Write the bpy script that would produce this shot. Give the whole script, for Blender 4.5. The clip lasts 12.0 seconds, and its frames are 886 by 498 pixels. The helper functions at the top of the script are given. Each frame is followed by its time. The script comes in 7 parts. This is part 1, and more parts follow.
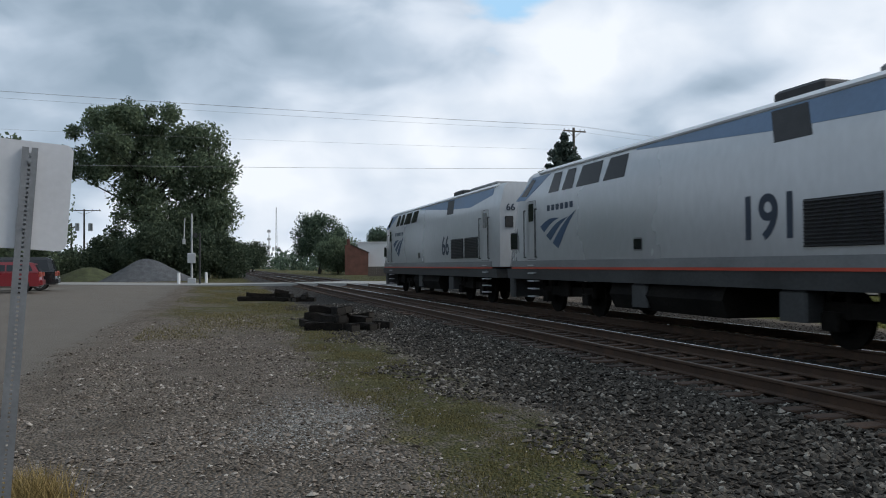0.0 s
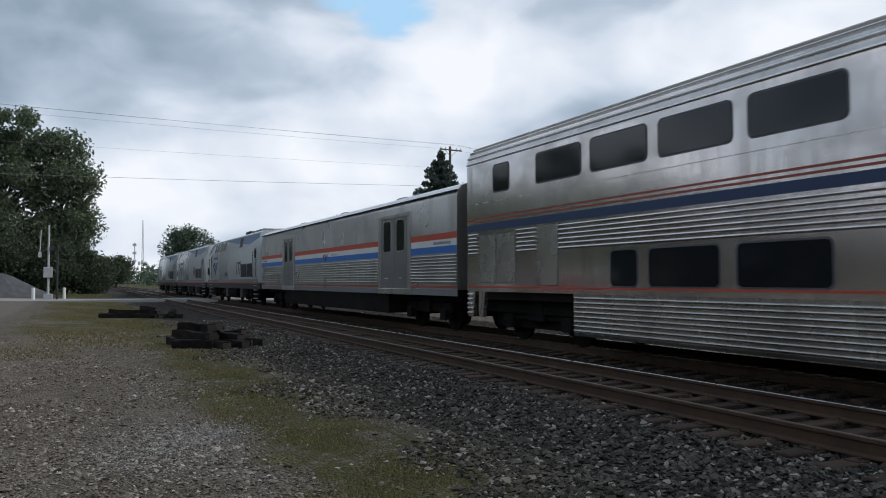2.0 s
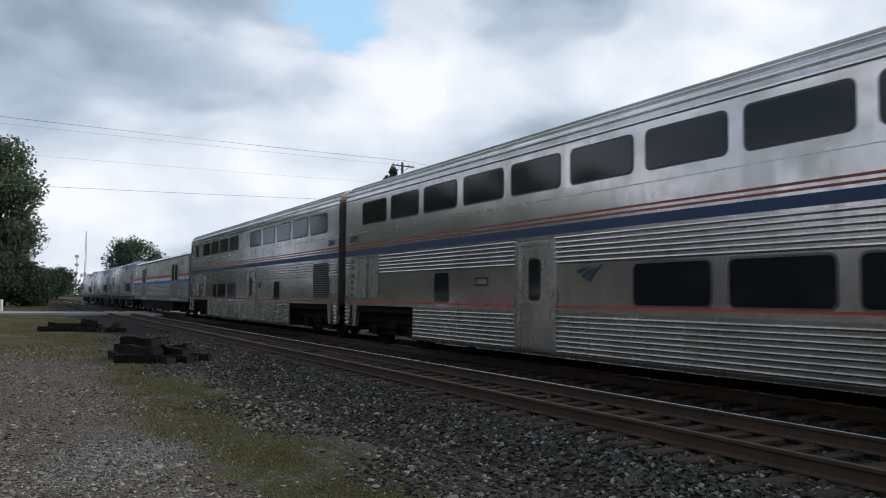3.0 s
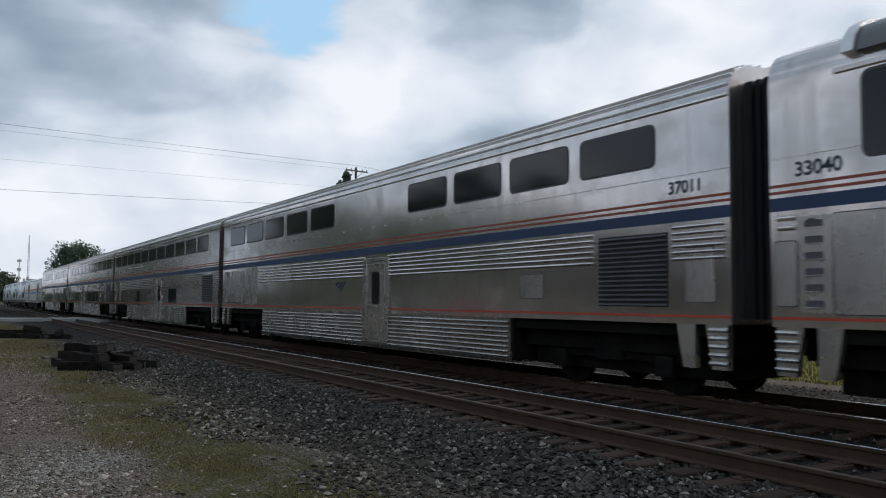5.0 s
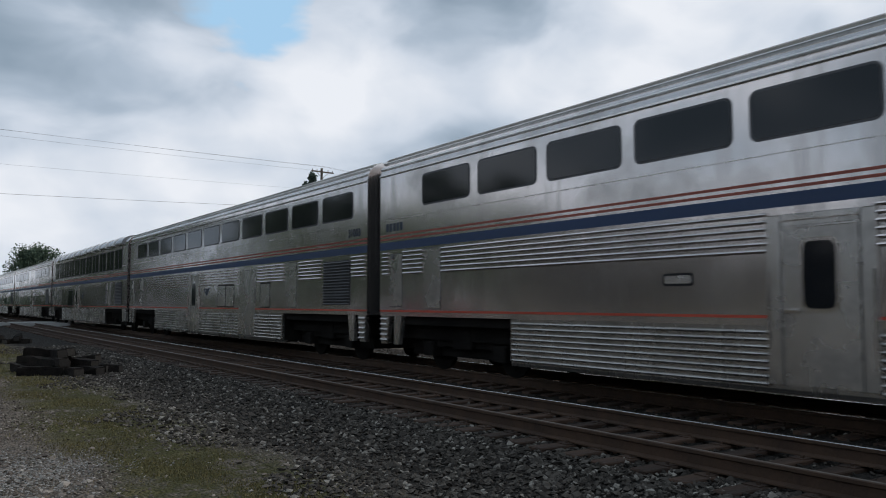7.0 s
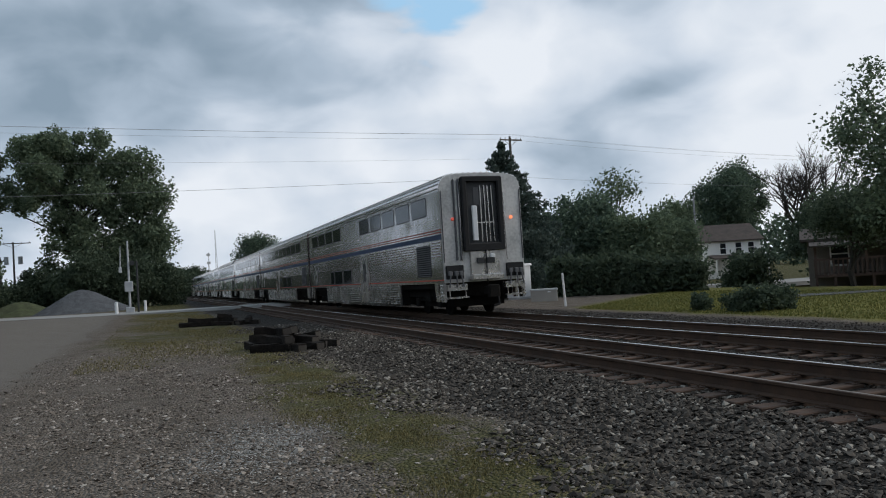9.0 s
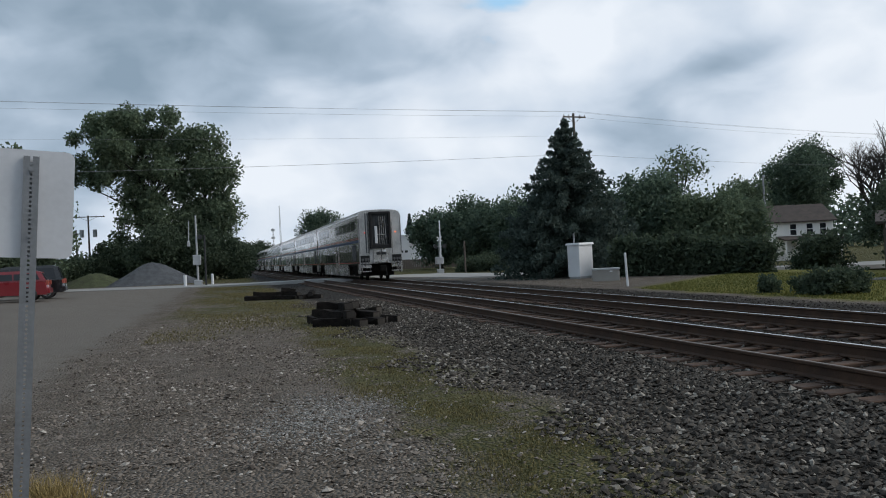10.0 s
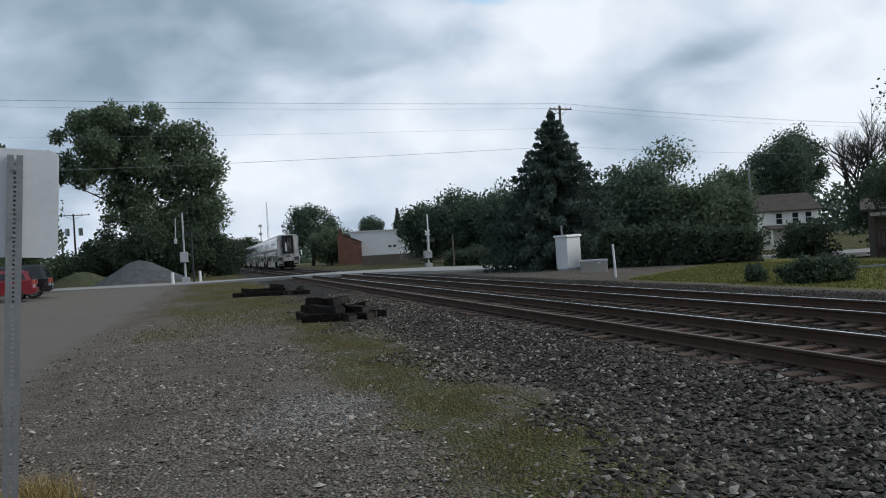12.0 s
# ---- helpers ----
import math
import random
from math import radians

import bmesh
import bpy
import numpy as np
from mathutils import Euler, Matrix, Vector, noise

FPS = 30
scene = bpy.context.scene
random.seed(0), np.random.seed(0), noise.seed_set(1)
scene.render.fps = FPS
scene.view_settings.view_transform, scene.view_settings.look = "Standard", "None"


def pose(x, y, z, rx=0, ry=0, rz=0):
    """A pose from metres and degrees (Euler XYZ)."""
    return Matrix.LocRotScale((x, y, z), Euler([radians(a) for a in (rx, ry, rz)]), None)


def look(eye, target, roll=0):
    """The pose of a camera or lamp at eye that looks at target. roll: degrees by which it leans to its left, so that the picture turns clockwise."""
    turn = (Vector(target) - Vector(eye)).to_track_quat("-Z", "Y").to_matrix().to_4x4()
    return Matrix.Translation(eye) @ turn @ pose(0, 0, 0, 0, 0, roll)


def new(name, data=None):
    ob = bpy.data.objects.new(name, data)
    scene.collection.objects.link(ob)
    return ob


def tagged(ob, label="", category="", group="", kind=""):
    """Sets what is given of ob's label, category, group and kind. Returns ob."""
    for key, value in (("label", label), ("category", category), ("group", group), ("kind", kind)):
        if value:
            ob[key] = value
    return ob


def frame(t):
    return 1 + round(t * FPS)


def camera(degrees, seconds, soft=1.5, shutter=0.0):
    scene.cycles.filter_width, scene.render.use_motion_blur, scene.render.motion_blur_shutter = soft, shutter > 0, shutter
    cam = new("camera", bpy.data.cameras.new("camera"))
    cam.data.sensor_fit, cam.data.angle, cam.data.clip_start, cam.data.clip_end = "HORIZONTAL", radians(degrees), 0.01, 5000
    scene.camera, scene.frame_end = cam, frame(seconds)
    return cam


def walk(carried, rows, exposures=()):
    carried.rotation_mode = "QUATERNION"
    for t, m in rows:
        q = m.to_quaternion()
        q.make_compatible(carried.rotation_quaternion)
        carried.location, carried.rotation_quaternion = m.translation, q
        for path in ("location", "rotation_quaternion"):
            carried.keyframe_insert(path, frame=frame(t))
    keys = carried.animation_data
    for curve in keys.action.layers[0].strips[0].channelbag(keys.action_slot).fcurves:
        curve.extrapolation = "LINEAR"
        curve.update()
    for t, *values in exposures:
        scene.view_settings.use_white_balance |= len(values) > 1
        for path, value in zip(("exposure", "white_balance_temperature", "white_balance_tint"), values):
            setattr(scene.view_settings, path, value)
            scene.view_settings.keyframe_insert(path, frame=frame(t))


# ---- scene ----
# ---- camera ----
EYE_Z = 1.45          # above the rail heads
RAILS = (6.656, 8.166, 10.26, 11.77)
TRAIN_X = 11.015
SPEED = 30.5          # metres a second, along +y
GROUND = -0.28
cam = camera(57.5, 12.0, soft=1.0, shutter=0.06)
PATH = [  # seconds, yaw, pitch, roll of a hand-held camera that turns on the spot
    (0.0, -15.71, 1.12, 0.42), (0.5, -16.09, 1.33, 0.44), (1.0, -17.08, 2.96, 0.33), (1.5, -21.85, 3.07, 0.39),
    (2.0, -24.47, 2.24, 0.11), (2.5, -26.32, 2.53, -0.37), (3.0, -27.98, 3.40, -0.51), (3.2, -28.52, 3.40, -0.87),
    (4.0, -30.2, 3.50, -0.80), (5.0, -31.28, 3.82, -0.50), (5.5, -31.46, 4.44, 0.04), (6.0, -32.13, 4.58, -0.01),
    (6.5, -32.48, 4.27, -0.07), (7.0, -33.62, 3.89, -0.05), (7.2, -33.92, 3.77, 0.41), (8.0, -31.4, 3.30, 2.4),
    (8.8, -22.57, 2.60, 3.85), (9.0, -19.65, 1.89, 3.58), (9.5, -14.97, 1.53, 2.94), (10.0, -15.35, 0.53, 2.80),
    (10.5, -15.89, 0.57, 2.23), (11.0, -16.95, 0.35, 2.24), (11.5, -16.49, 0.15, 2.80), (12.0, -16.18, 0.04, 3.59)]
walk(cam, [(t, pose(0, 0, EYE_Z, 90 + p, r, y)) for t, y, p, r in PATH],
     [(0.0, 0.15, 6600, 11), (1.0, 0.10, 6620, 11.5), (1.5, -0.13, 6560, 11), (2.0, 0.13, 6680, 12.5), (3.0, 0.17, 6700, 12.5), (5.0, 0.08, 6700, 12.5), (6.0, 0.06, 6700, 12.5), (6.5, -0.04, 6680, 12),
      (7.2, 0.0, 6720, 12.5), (9.0, -0.03, 6600, 11), (10.0, 0.03, 6520, 10.5), (12.0, 0.07, 6500, 10.5)])

# ---- light ----
scene.view_settings.exposure = 0.0
world = bpy.data.worlds.new("overcast_sky")
scene.world = world
world.use_nodes = True
wn, wl = world.node_tree.nodes, world.node_tree.links
wn.clear()


def wnode(kind, **values):
    n = wn.new(kind)
    for k, v in values.items():
        n.inputs[k].default_value = v
    return n


def wmath(op, a, b=None, clamp=False):
    n = wn.new("ShaderNodeMath")
    n.operation, n.use_clamp = op, clamp
    for i, v in enumerate((a, b)):
        if v is None:
            continue
        if isinstance(v, (int, float)):
            n.inputs[i].default_value = v
        else:
            wl.new(v, n.inputs[i])
    return n.outputs[0]


def wramp(fac, stops):
    n = wn.new("ShaderNodeValToRGB")
    while len(n.color_ramp.elements) < len(stops):
        n.color_ramp.elements.new(0.5)
    for e, (p, c) in zip(n.color_ramp.elements, stops):
        e.position, e.color = p, (*c, 1) if len(c) == 3 else c
    wl.new(fac, n.inputs[0])
    return n.outputs[0]


def wmix(fac, a, b):
    n = wn.new("ShaderNodeMix")
    n.data_type = "RGBA"
    for i, v in ((0, fac), (6, a), (7, b)):
        if isinstance(v, (int, float)):
            n.inputs[i].default_value = v
        elif isinstance(v, tuple):
            n.inputs[i].default_value = (*v, 1)
        else:
            wl.new(v, n.inputs[i])
    return n.outputs[2]


sky = wn.new("ShaderNodeTexSky")
sky.sky_type, sky.sun_disc = "NISHITA", False
sky.sun_elevation, sky.sun_rotation = radians(37), radians(107)
coord = wn.new("ShaderNodeTexCoord")
xyz = wn.new("ShaderNodeSeparateXYZ")
wl.new(coord.outputs["Generated"], xyz.inputs[0])


def cloud_noise(scale, detail, rough, seed, warp=0.3):
    """Soft lumps of cloud, flattened a little towards the horizon."""
    n = wnode("ShaderNodeTexNoise", Scale=scale, Detail=detail, Roughness=rough, Distortion=warp)
    m = wn.new("ShaderNodeMapping")
    m.inputs["Location"].default_value = (seed, seed * 0.7, seed * 0.3)
    m.inputs["Scale"].default_value = (1.0, 1.0, 1.7)
    wl.new(coord.outputs["Generated"], m.inputs[0])
    wl.new(m.outputs[0], n.inputs["Vector"])
    return n.outputs[0]


def lump(az, el, width, amount):
    """A wide soft thickening (-) or thinning (+) of the cloud sheet in one direction."""
    d = wn.new("ShaderNodeVectorMath")
    d.operation = "DOT_PRODUCT"
    wl.new(coord.outputs["Generated"], d.inputs[0])
    d.inputs[1].default_value = Vector((math.sin(radians(az)), math.cos(radians(az)), math.tan(radians(el)))).normalized()
    fall = wmath("MULTIPLY", wmath("SUBTRACT", d.outputs["Value"], 1.0), 1 / (1 - math.cos(radians(width))))
    return wmath("MULTIPLY", wmath("POWER", 2.718, fall), amount)


big = cloud_noise(4.2, 2, 0.4, 5.3)
small = cloud_noise(9.0, 4, 0.45, 8.4)
shade = wmath("ADD", wmath("MULTIPLY", big, 0.48), wmath("MULTIPLY", small, 0.30))
# the sheet is thinner and brighter ahead to the right, thicker to the left and overhead
way = wmath("ADD", wmath("MULTIPLY", xyz.outputs[0], 0.05), wmath("MULTIPLY", wmath("MULTIPLY", xyz.outputs[2], xyz.outputs[2]), -0.17))
way = wmath("ADD", way, 0.137)
for az, el, width, amount in ((-6, 16, 12, -0.085), (9, 15, 7, -0.06), (25, 14, 6, 0.07), (50, 18, 11, 0.08), (33, 20, 4.5, -0.08), (4, 5, 8, 0.04)):
    way = wmath("ADD", way, lump(az, el, width, amount))
# paler towards the horizon
way = wmath("ADD", way, wmath("MAXIMUM", wmath("SUBTRACT", 0.065, wmath("MULTIPLY", wmath("ABSOLUTE", xyz.outputs[2]), 0.55)), 0.0))
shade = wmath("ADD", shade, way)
clouds = wramp(shade, [(0.38, (0.25, 0.34, 0.435)), (0.47, (0.405, 0.505, 0.62)), (0.54, (0.60, 0.69, 0.80)), (0.645, (0.81, 0.872, 0.945))])
# a hole in the cloud sheet, with torn edges
gap_way = Vector((math.sin(radians(19.3)), math.cos(radians(19.3)), math.tan(radians(20.8)))).normalized()
dotn = wn.new("ShaderNodeVectorMath")
dotn.operation = "DOT_PRODUCT"
wl.new(coord.outputs["Generated"], dotn.inputs[0])
dotn.inputs[1].default_value = gap_way
near_gap = wmath("ADD", wmath("MULTIPLY", wmath("SUBTRACT", 1.0, dotn.outputs["Value"]), 100.0), wmath("MULTIPLY", small, 1.5))
blue = wramp(near_gap, [(0.78, (1, 1, 1)), (1.0, (0, 0, 0))])
blue_sky = wmix(0.15, (0.33, 0.63, 0.92), (0.70, 0.80, 0.90))
skycol = wn.new("ShaderNodeVectorMath")
skycol.operation = "SCALE"
wl.new(sky.outputs[0], skycol.inputs[0])
skycol.inputs["Scale"].default_value = 0.10
open_sky = wmix(0.9, skycol.outputs[0], blue_sky)
full = wmix(blue, clouds, open_sky)
bg = wnode("ShaderNodeBackground", Strength=1.0)
wl.new(full, bg.inputs[0])
wout = wn.new("ShaderNodeOutputWorld")
wl.new(bg.outputs[0], wout.inputs[0])
sun = new("sun", bpy.data.lights.new("sun", "SUN"))
sun.data.energy, sun.data.angle, sun.data.color = 1.55, radians(28), (1.0, 0.95, 0.88)
sun.matrix_world = look((0, 0, 0), (-0.84, 0.26, -0.66))


# ---- materials ----
def mat(name, base, rough=0.8, metal=0.0, var=0.25, scale=1.5, fine=25.0, bump=0.3, tint=None, depth=0.02, piece=0.0, coat=0.0, stretch=None):
    m = bpy.data.materials.new(name)
    m.use_nodes = True
    n, l = m.node_tree.nodes, m.node_tree.links
    p = n["Principled BSDF"]
    p.inputs["Roughness"].default_value, p.inputs["Metallic"].default_value = rough, metal
    p.inputs["Coat Weight"].default_value = coat
    tc = n.new("ShaderNodeTexCoord")
    src = tc.outputs["Object"]
    if stretch:
        mp = n.new("ShaderNodeMapping")
        mp.inputs["Scale"].default_value = stretch
        l.new(src, mp.inputs[0])
        src = mp.outputs[0]

    def nz(s, d):
        k = n.new("ShaderNodeTexNoise")
        k.inputs["Scale"].default_value, k.inputs["Detail"].default_value = s, d
        l.new(src, k.inputs["Vector"])
        return k.outputs[0]
    a, b = nz(scale, 5), nz(fine, 3)
    add = n.new("ShaderNodeMath")
    add.operation = "MULTIPLY_ADD"
    l.new(b, add.inputs[0])
    add.inputs[1].default_value = 0.5
    l.new(a, add.inputs[2])
    ramp = n.new("ShaderNodeValToRGB")
    ramp.color_ramp.elements[0].position, ramp.color_ramp.elements[1].position = 0.55, 0.95
    t = tint or tuple(c * (1 + var) for c in base)
    ramp.color_ramp.elements[0].color = (*[c * (1 - var) for c in base], 1)
    ramp.color_ramp.elements[1].color = (*t, 1)
    l.new(add.outputs[0], ramp.inputs[0])
    out = ramp.outputs[0]
    if piece:
        oi = n.new("ShaderNodeObjectInfo")
        mm = n.new("ShaderNodeMapRange")
        mm.inputs[3].default_value, mm.inputs[4].default_value = 1 - piece, 1 + piece
        l.new(oi.outputs["Random"], mm.inputs[0])
        sc = n.new("ShaderNodeVectorMath")
        sc.operation = "SCALE"
        l.new(out, sc.inputs[0])
        l.new(mm.outputs[0], sc.inputs["Scale"])
        out = sc.outputs[0]
    l.new(out, p.inputs["Base Color"])
    rr = n.new("ShaderNodeMapRange")
    swing = 0.12 if metal < 0.7 else 0.06
    rr.inputs[3].default_value, rr.inputs[4].default_value = max(rough - swing, 0.02), min(rough + swing, 1)
    l.new(a, rr.inputs[0])
    l.new(rr.outputs[0], p.inputs["Roughness"])
    if bump:
        bn = n.new("ShaderNodeBump")
        bn.inputs["Strength"].default_value, bn.inputs["Distance"].default_value = bump, depth
        l.new(b, bn.inputs["Height"])
        l.new(bn.outputs[0], p.inputs["Normal"])
    return m


def island_mat(name, dark, light, rough=0.9, pale=None, bump=0.0):
    """Loose pieces of one mesh, each of its own shade."""
    m = bpy.data.materials.new(name)
    m.use_nodes = True
    n, l = m.node_tree.nodes, m.node_tree.links
    p = n["Principled BSDF"]
    p.inputs["Roughness"].default_value = rough
    p.inputs["Specular IOR Level"].default_value = 0.25
    g = n.new("ShaderNodeNewGeometry")
    r = n.new("ShaderNodeValToRGB")
    r.color_ramp.elements[0].color = (*dark, 1)
    r.color_ramp.elements[1].color = (*light, 1)
    if pale:
        r.color_ramp.elements[1].position = 0.87
        e = r.color_ramp.elements.new(1.0)
        e.color = (*pale, 1)
    l.new(g.outputs["Random Per Island"], r.inputs[0])
    l.new(r.outputs[0], p.inputs["Base Color"])
    return m


def leaf_mat(name, dark, light, rough=0.75, through_light=0.38):
    """Leaves of many shades that let some daylight through."""
    m = island_mat(name, dark, light, rough)
    n, l = m.node_tree.nodes, m.node_tree.links
    p, out = n["Principled BSDF"], n["Material Output"]
    t = n.new("ShaderNodeBsdfTranslucent")
    l.new(p.inputs["Base Color"].links[0].from_socket, t.inputs["Color"])
    x = n.new("ShaderNodeMixShader")
    x.inputs[0].default_value = through_light
    l.new(p.outputs[0], x.inputs[1])
    l.new(t.outputs[0], x.inputs[2])
    l.new(x.outputs[0], out.inputs[0])
    return m


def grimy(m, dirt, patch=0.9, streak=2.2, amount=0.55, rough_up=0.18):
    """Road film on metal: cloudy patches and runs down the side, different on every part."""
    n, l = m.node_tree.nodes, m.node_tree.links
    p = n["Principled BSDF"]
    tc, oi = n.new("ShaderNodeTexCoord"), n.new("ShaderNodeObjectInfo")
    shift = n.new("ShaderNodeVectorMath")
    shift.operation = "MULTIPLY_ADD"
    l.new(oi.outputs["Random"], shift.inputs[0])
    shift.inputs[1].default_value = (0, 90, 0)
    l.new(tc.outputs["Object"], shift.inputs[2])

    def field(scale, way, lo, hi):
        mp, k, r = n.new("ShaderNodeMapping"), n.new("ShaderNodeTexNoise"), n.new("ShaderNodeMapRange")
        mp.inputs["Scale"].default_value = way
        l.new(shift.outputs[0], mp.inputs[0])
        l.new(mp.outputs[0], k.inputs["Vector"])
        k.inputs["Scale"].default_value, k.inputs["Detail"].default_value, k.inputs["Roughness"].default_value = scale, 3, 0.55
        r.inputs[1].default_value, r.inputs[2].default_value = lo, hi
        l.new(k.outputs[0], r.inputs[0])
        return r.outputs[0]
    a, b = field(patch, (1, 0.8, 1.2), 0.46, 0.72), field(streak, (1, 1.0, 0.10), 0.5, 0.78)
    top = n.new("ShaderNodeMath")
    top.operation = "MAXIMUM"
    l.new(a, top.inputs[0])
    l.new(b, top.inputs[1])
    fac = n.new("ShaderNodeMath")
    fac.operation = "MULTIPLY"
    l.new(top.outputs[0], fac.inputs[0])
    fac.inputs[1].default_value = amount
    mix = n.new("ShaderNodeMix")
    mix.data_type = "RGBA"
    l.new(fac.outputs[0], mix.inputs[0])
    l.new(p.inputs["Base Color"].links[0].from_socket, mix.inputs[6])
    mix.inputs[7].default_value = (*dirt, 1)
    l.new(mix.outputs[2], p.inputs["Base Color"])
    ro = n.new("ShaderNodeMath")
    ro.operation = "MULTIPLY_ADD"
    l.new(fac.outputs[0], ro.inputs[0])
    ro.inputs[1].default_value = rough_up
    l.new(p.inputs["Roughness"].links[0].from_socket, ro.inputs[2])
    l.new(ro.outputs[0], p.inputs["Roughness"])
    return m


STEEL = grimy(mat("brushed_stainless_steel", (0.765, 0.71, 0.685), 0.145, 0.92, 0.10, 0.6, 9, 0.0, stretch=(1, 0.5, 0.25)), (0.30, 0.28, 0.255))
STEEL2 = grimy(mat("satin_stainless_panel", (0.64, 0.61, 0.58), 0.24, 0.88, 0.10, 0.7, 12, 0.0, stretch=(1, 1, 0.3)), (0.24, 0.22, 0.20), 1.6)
# grime, over a base darkened for the dark ground the lower sides mirror
LOWSTEEL = grimy(mat("dimmed_grimy_lower_steel", (0.50, 0.475, 0.445), 0.24, 0.88, 0.16, 0.8, 10, 0.0, stretch=(1, 0.5, 0.4)), (0.17, 0.15, 0.13), 0.7, 2.5, 0.7)
# base colour raised to carry the bright sky that roofs catch
ROOFSTEEL = mat("brightened_weathered_roof", (0.84, 0.82, 0.80), 0.34, 0.85, 0.15, 0.5, 14, 0.0)
SILVER = mat("silver_grey_paint", (0.50, 0.51, 0.52), 0.30, 0.45, 0.09, 0.4, 9, 0.0, coat=0.1, stretch=(1, 0.6, 0.3))
BANDGREY = mat("mid_grey_paint", (0.20, 0.205, 0.21), 0.5, 0.1, 0.15, 0.8, 15, 0.06)
# near-black for underparts, and for boxes that stand in for shade there
DARKUNDER = mat("near_black_underframe", (0.013, 0.0115, 0.010), 0.95, 0.0, 0.45, 1.2, 20, 0.3)
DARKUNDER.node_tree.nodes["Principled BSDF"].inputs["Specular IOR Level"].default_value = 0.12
BLACKRUBBER = mat("black_rubber", (0.012, 0.012, 0.013), 0.9, 0.0, 0.3, 2, 30, 0.2)
BLUE = mat("deep_blue_stripe_paint", (0.017, 0.045, 0.115), 0.45, 0.0, 0.12, 0.6, 20, 0.03)
BRIGHTBLUE = mat("bright_blue_stripe_paint", (0.02, 0.155, 0.50), 0.45, 0.0, 0.10, 0.6, 20, 0.03)
RED = mat("red_stripe_paint", (0.55, 0.075, 0.04), 0.45, 0.0, 0.12, 0.6, 20, 0.03)
DULLRED = mat("faded_red_line_paint", (0.33, 0.075, 0.05), 0.5, 0.0, 0.15, 0.6, 20, 0.03)
WHITE = mat("off_white_stripe_paint", (0.74, 0.73, 0.70), 0.5, 0.0, 0.06, 0.6, 20, 0.03)
ROOFBLUE = mat("blue_grey_roof_paint", (0.13, 0.21, 0.33), 0.42, 0.1, 0.12, 0.5, 12, 0.04)
LOCOBLUE = mat("blue_locomotive_emblem_paint", (0.024, 0.062, 0.125), 0.45, 0.0, 0.1, 1, 20, 0.02)
LOGOBLUE = mat("blue_emblem_paint", (0.020, 0.042, 0.075), 0.45, 0.0, 0.1, 1, 20, 0.02)
LETTER = mat("dark_blue_lettering", (0.02, 0.035, 0.06), 0.5, 0.0, 0.1, 1, 20, 0.0)
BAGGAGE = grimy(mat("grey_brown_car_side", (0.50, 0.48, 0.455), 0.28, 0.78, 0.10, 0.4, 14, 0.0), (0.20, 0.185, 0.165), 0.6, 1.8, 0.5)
DOORGREY = mat("grey_door_metal", (0.24, 0.24, 0.24), 0.45, 0.5, 0.14, 0.8, 18, 0.06)
GRILLE = mat("dark_grille_metal", (0.035, 0.036, 0.038), 0.55, 0.3, 0.3, 3, 30, 0.1)
GASKET = mat("grey_window_gasket", (0.10, 0.10, 0.105), 0.6, 0.0, 0.2, 2, 30, 0.0)


def glass(name, col, rough=0.08):
    m = bpy.data.materials.new(name)
    m.use_nodes = True
    p = m.node_tree.nodes["Principled BSDF"]
    p.inputs["Base Color"].default_value = (*col, 1)
    p.inputs["Roughness"].default_value = rough
    p.inputs["IOR"].default_value = 1.5
    return m


DARKGLASS = glass("tinted_window_glass", (0.012, 0.014, 0.017))
CABGLASS = glass("dark_cab_glass", (0.01, 0.011, 0.013), 0.15)
CABGLASS.node_tree.nodes["Principled BSDF"].inputs["Specular IOR Level"].default_value = 0.15
# the grey base stands in for sky mirrored in the roof panes
DOMEGLASS = glass("sky_mirror_dome_glass", (0.16, 0.162, 0.165), 0.12)
HOUSEGLASS = glass("dark_house_window_glass", (0.02, 0.022, 0.025))


def lampmat(name, col, strength):
    m = bpy.data.materials.new(name)
    m.use_nodes = True
    p = m.node_tree.nodes["Principled BSDF"]
    p.inputs["Base Color"].default_value = (*col, 1)
    p.inputs["Emission Color"].default_value = (*col, 1)
    p.inputs["Emission Strength"].default_value = strength
    return m


MARKER = lampmat("lit_marker_lens", (1.0, 0.24, 0.10), 1.3)
DIMRED = lampmat("dim_red_marker_lens", (0.8, 0.12, 0.08), 0.35)
RUSTRAIL = mat("rusty_rail_steel", (0.062, 0.034, 0.020), 0.85, 0.0, 0.3, 3, 40, 0.2)
RAILHEAD = mat("worn_rail_head", (0.74, 0.73, 0.71), 0.22, 0.9, 0.15, 1, 30, 0.03, stretch=(1, 0.1, 1))
DULLHEAD = mat("dull_rail_head", (0.15, 0.115, 0.09), 0.42, 0.7, 0.2, 1, 30, 0.05, stretch=(1, 0.1, 1))
TIEWOOD = mat("creosoted_tie_wood", (0.058, 0.033, 0.021), 0.92, 0.0, 0.4, 3, 30, 0.6, piece=0.35, stretch=(0.2, 1, 1))
OLDTIE = mat("black_used_tie_wood", (0.019, 0.0155, 0.013), 0.95, 0.0, 0.5, 4, 40, 0.7, piece=0.4)
OLDTIE.node_tree.nodes["Principled BSDF"].inputs["Specular IOR Level"].default_value = 0.15
TIEEND = mat("sawn_tie_end", (0.050, 0.043, 0.036), 0.9, 0.0, 0.4, 5, 40, 0.4, piece=0.4)
STONE = island_mat("grey_ballast_stone", (0.024, 0.020, 0.0165), (0.115, 0.100, 0.084), 0.9, (0.35, 0.32, 0.275))
# a darker set of ballast stones for between the rails
DARKSTONE = island_mat("dark_track_ballast", (0.014, 0.0115, 0.009), (0.060, 0.050, 0.041), 0.92, (0.22, 0.20, 0.17))
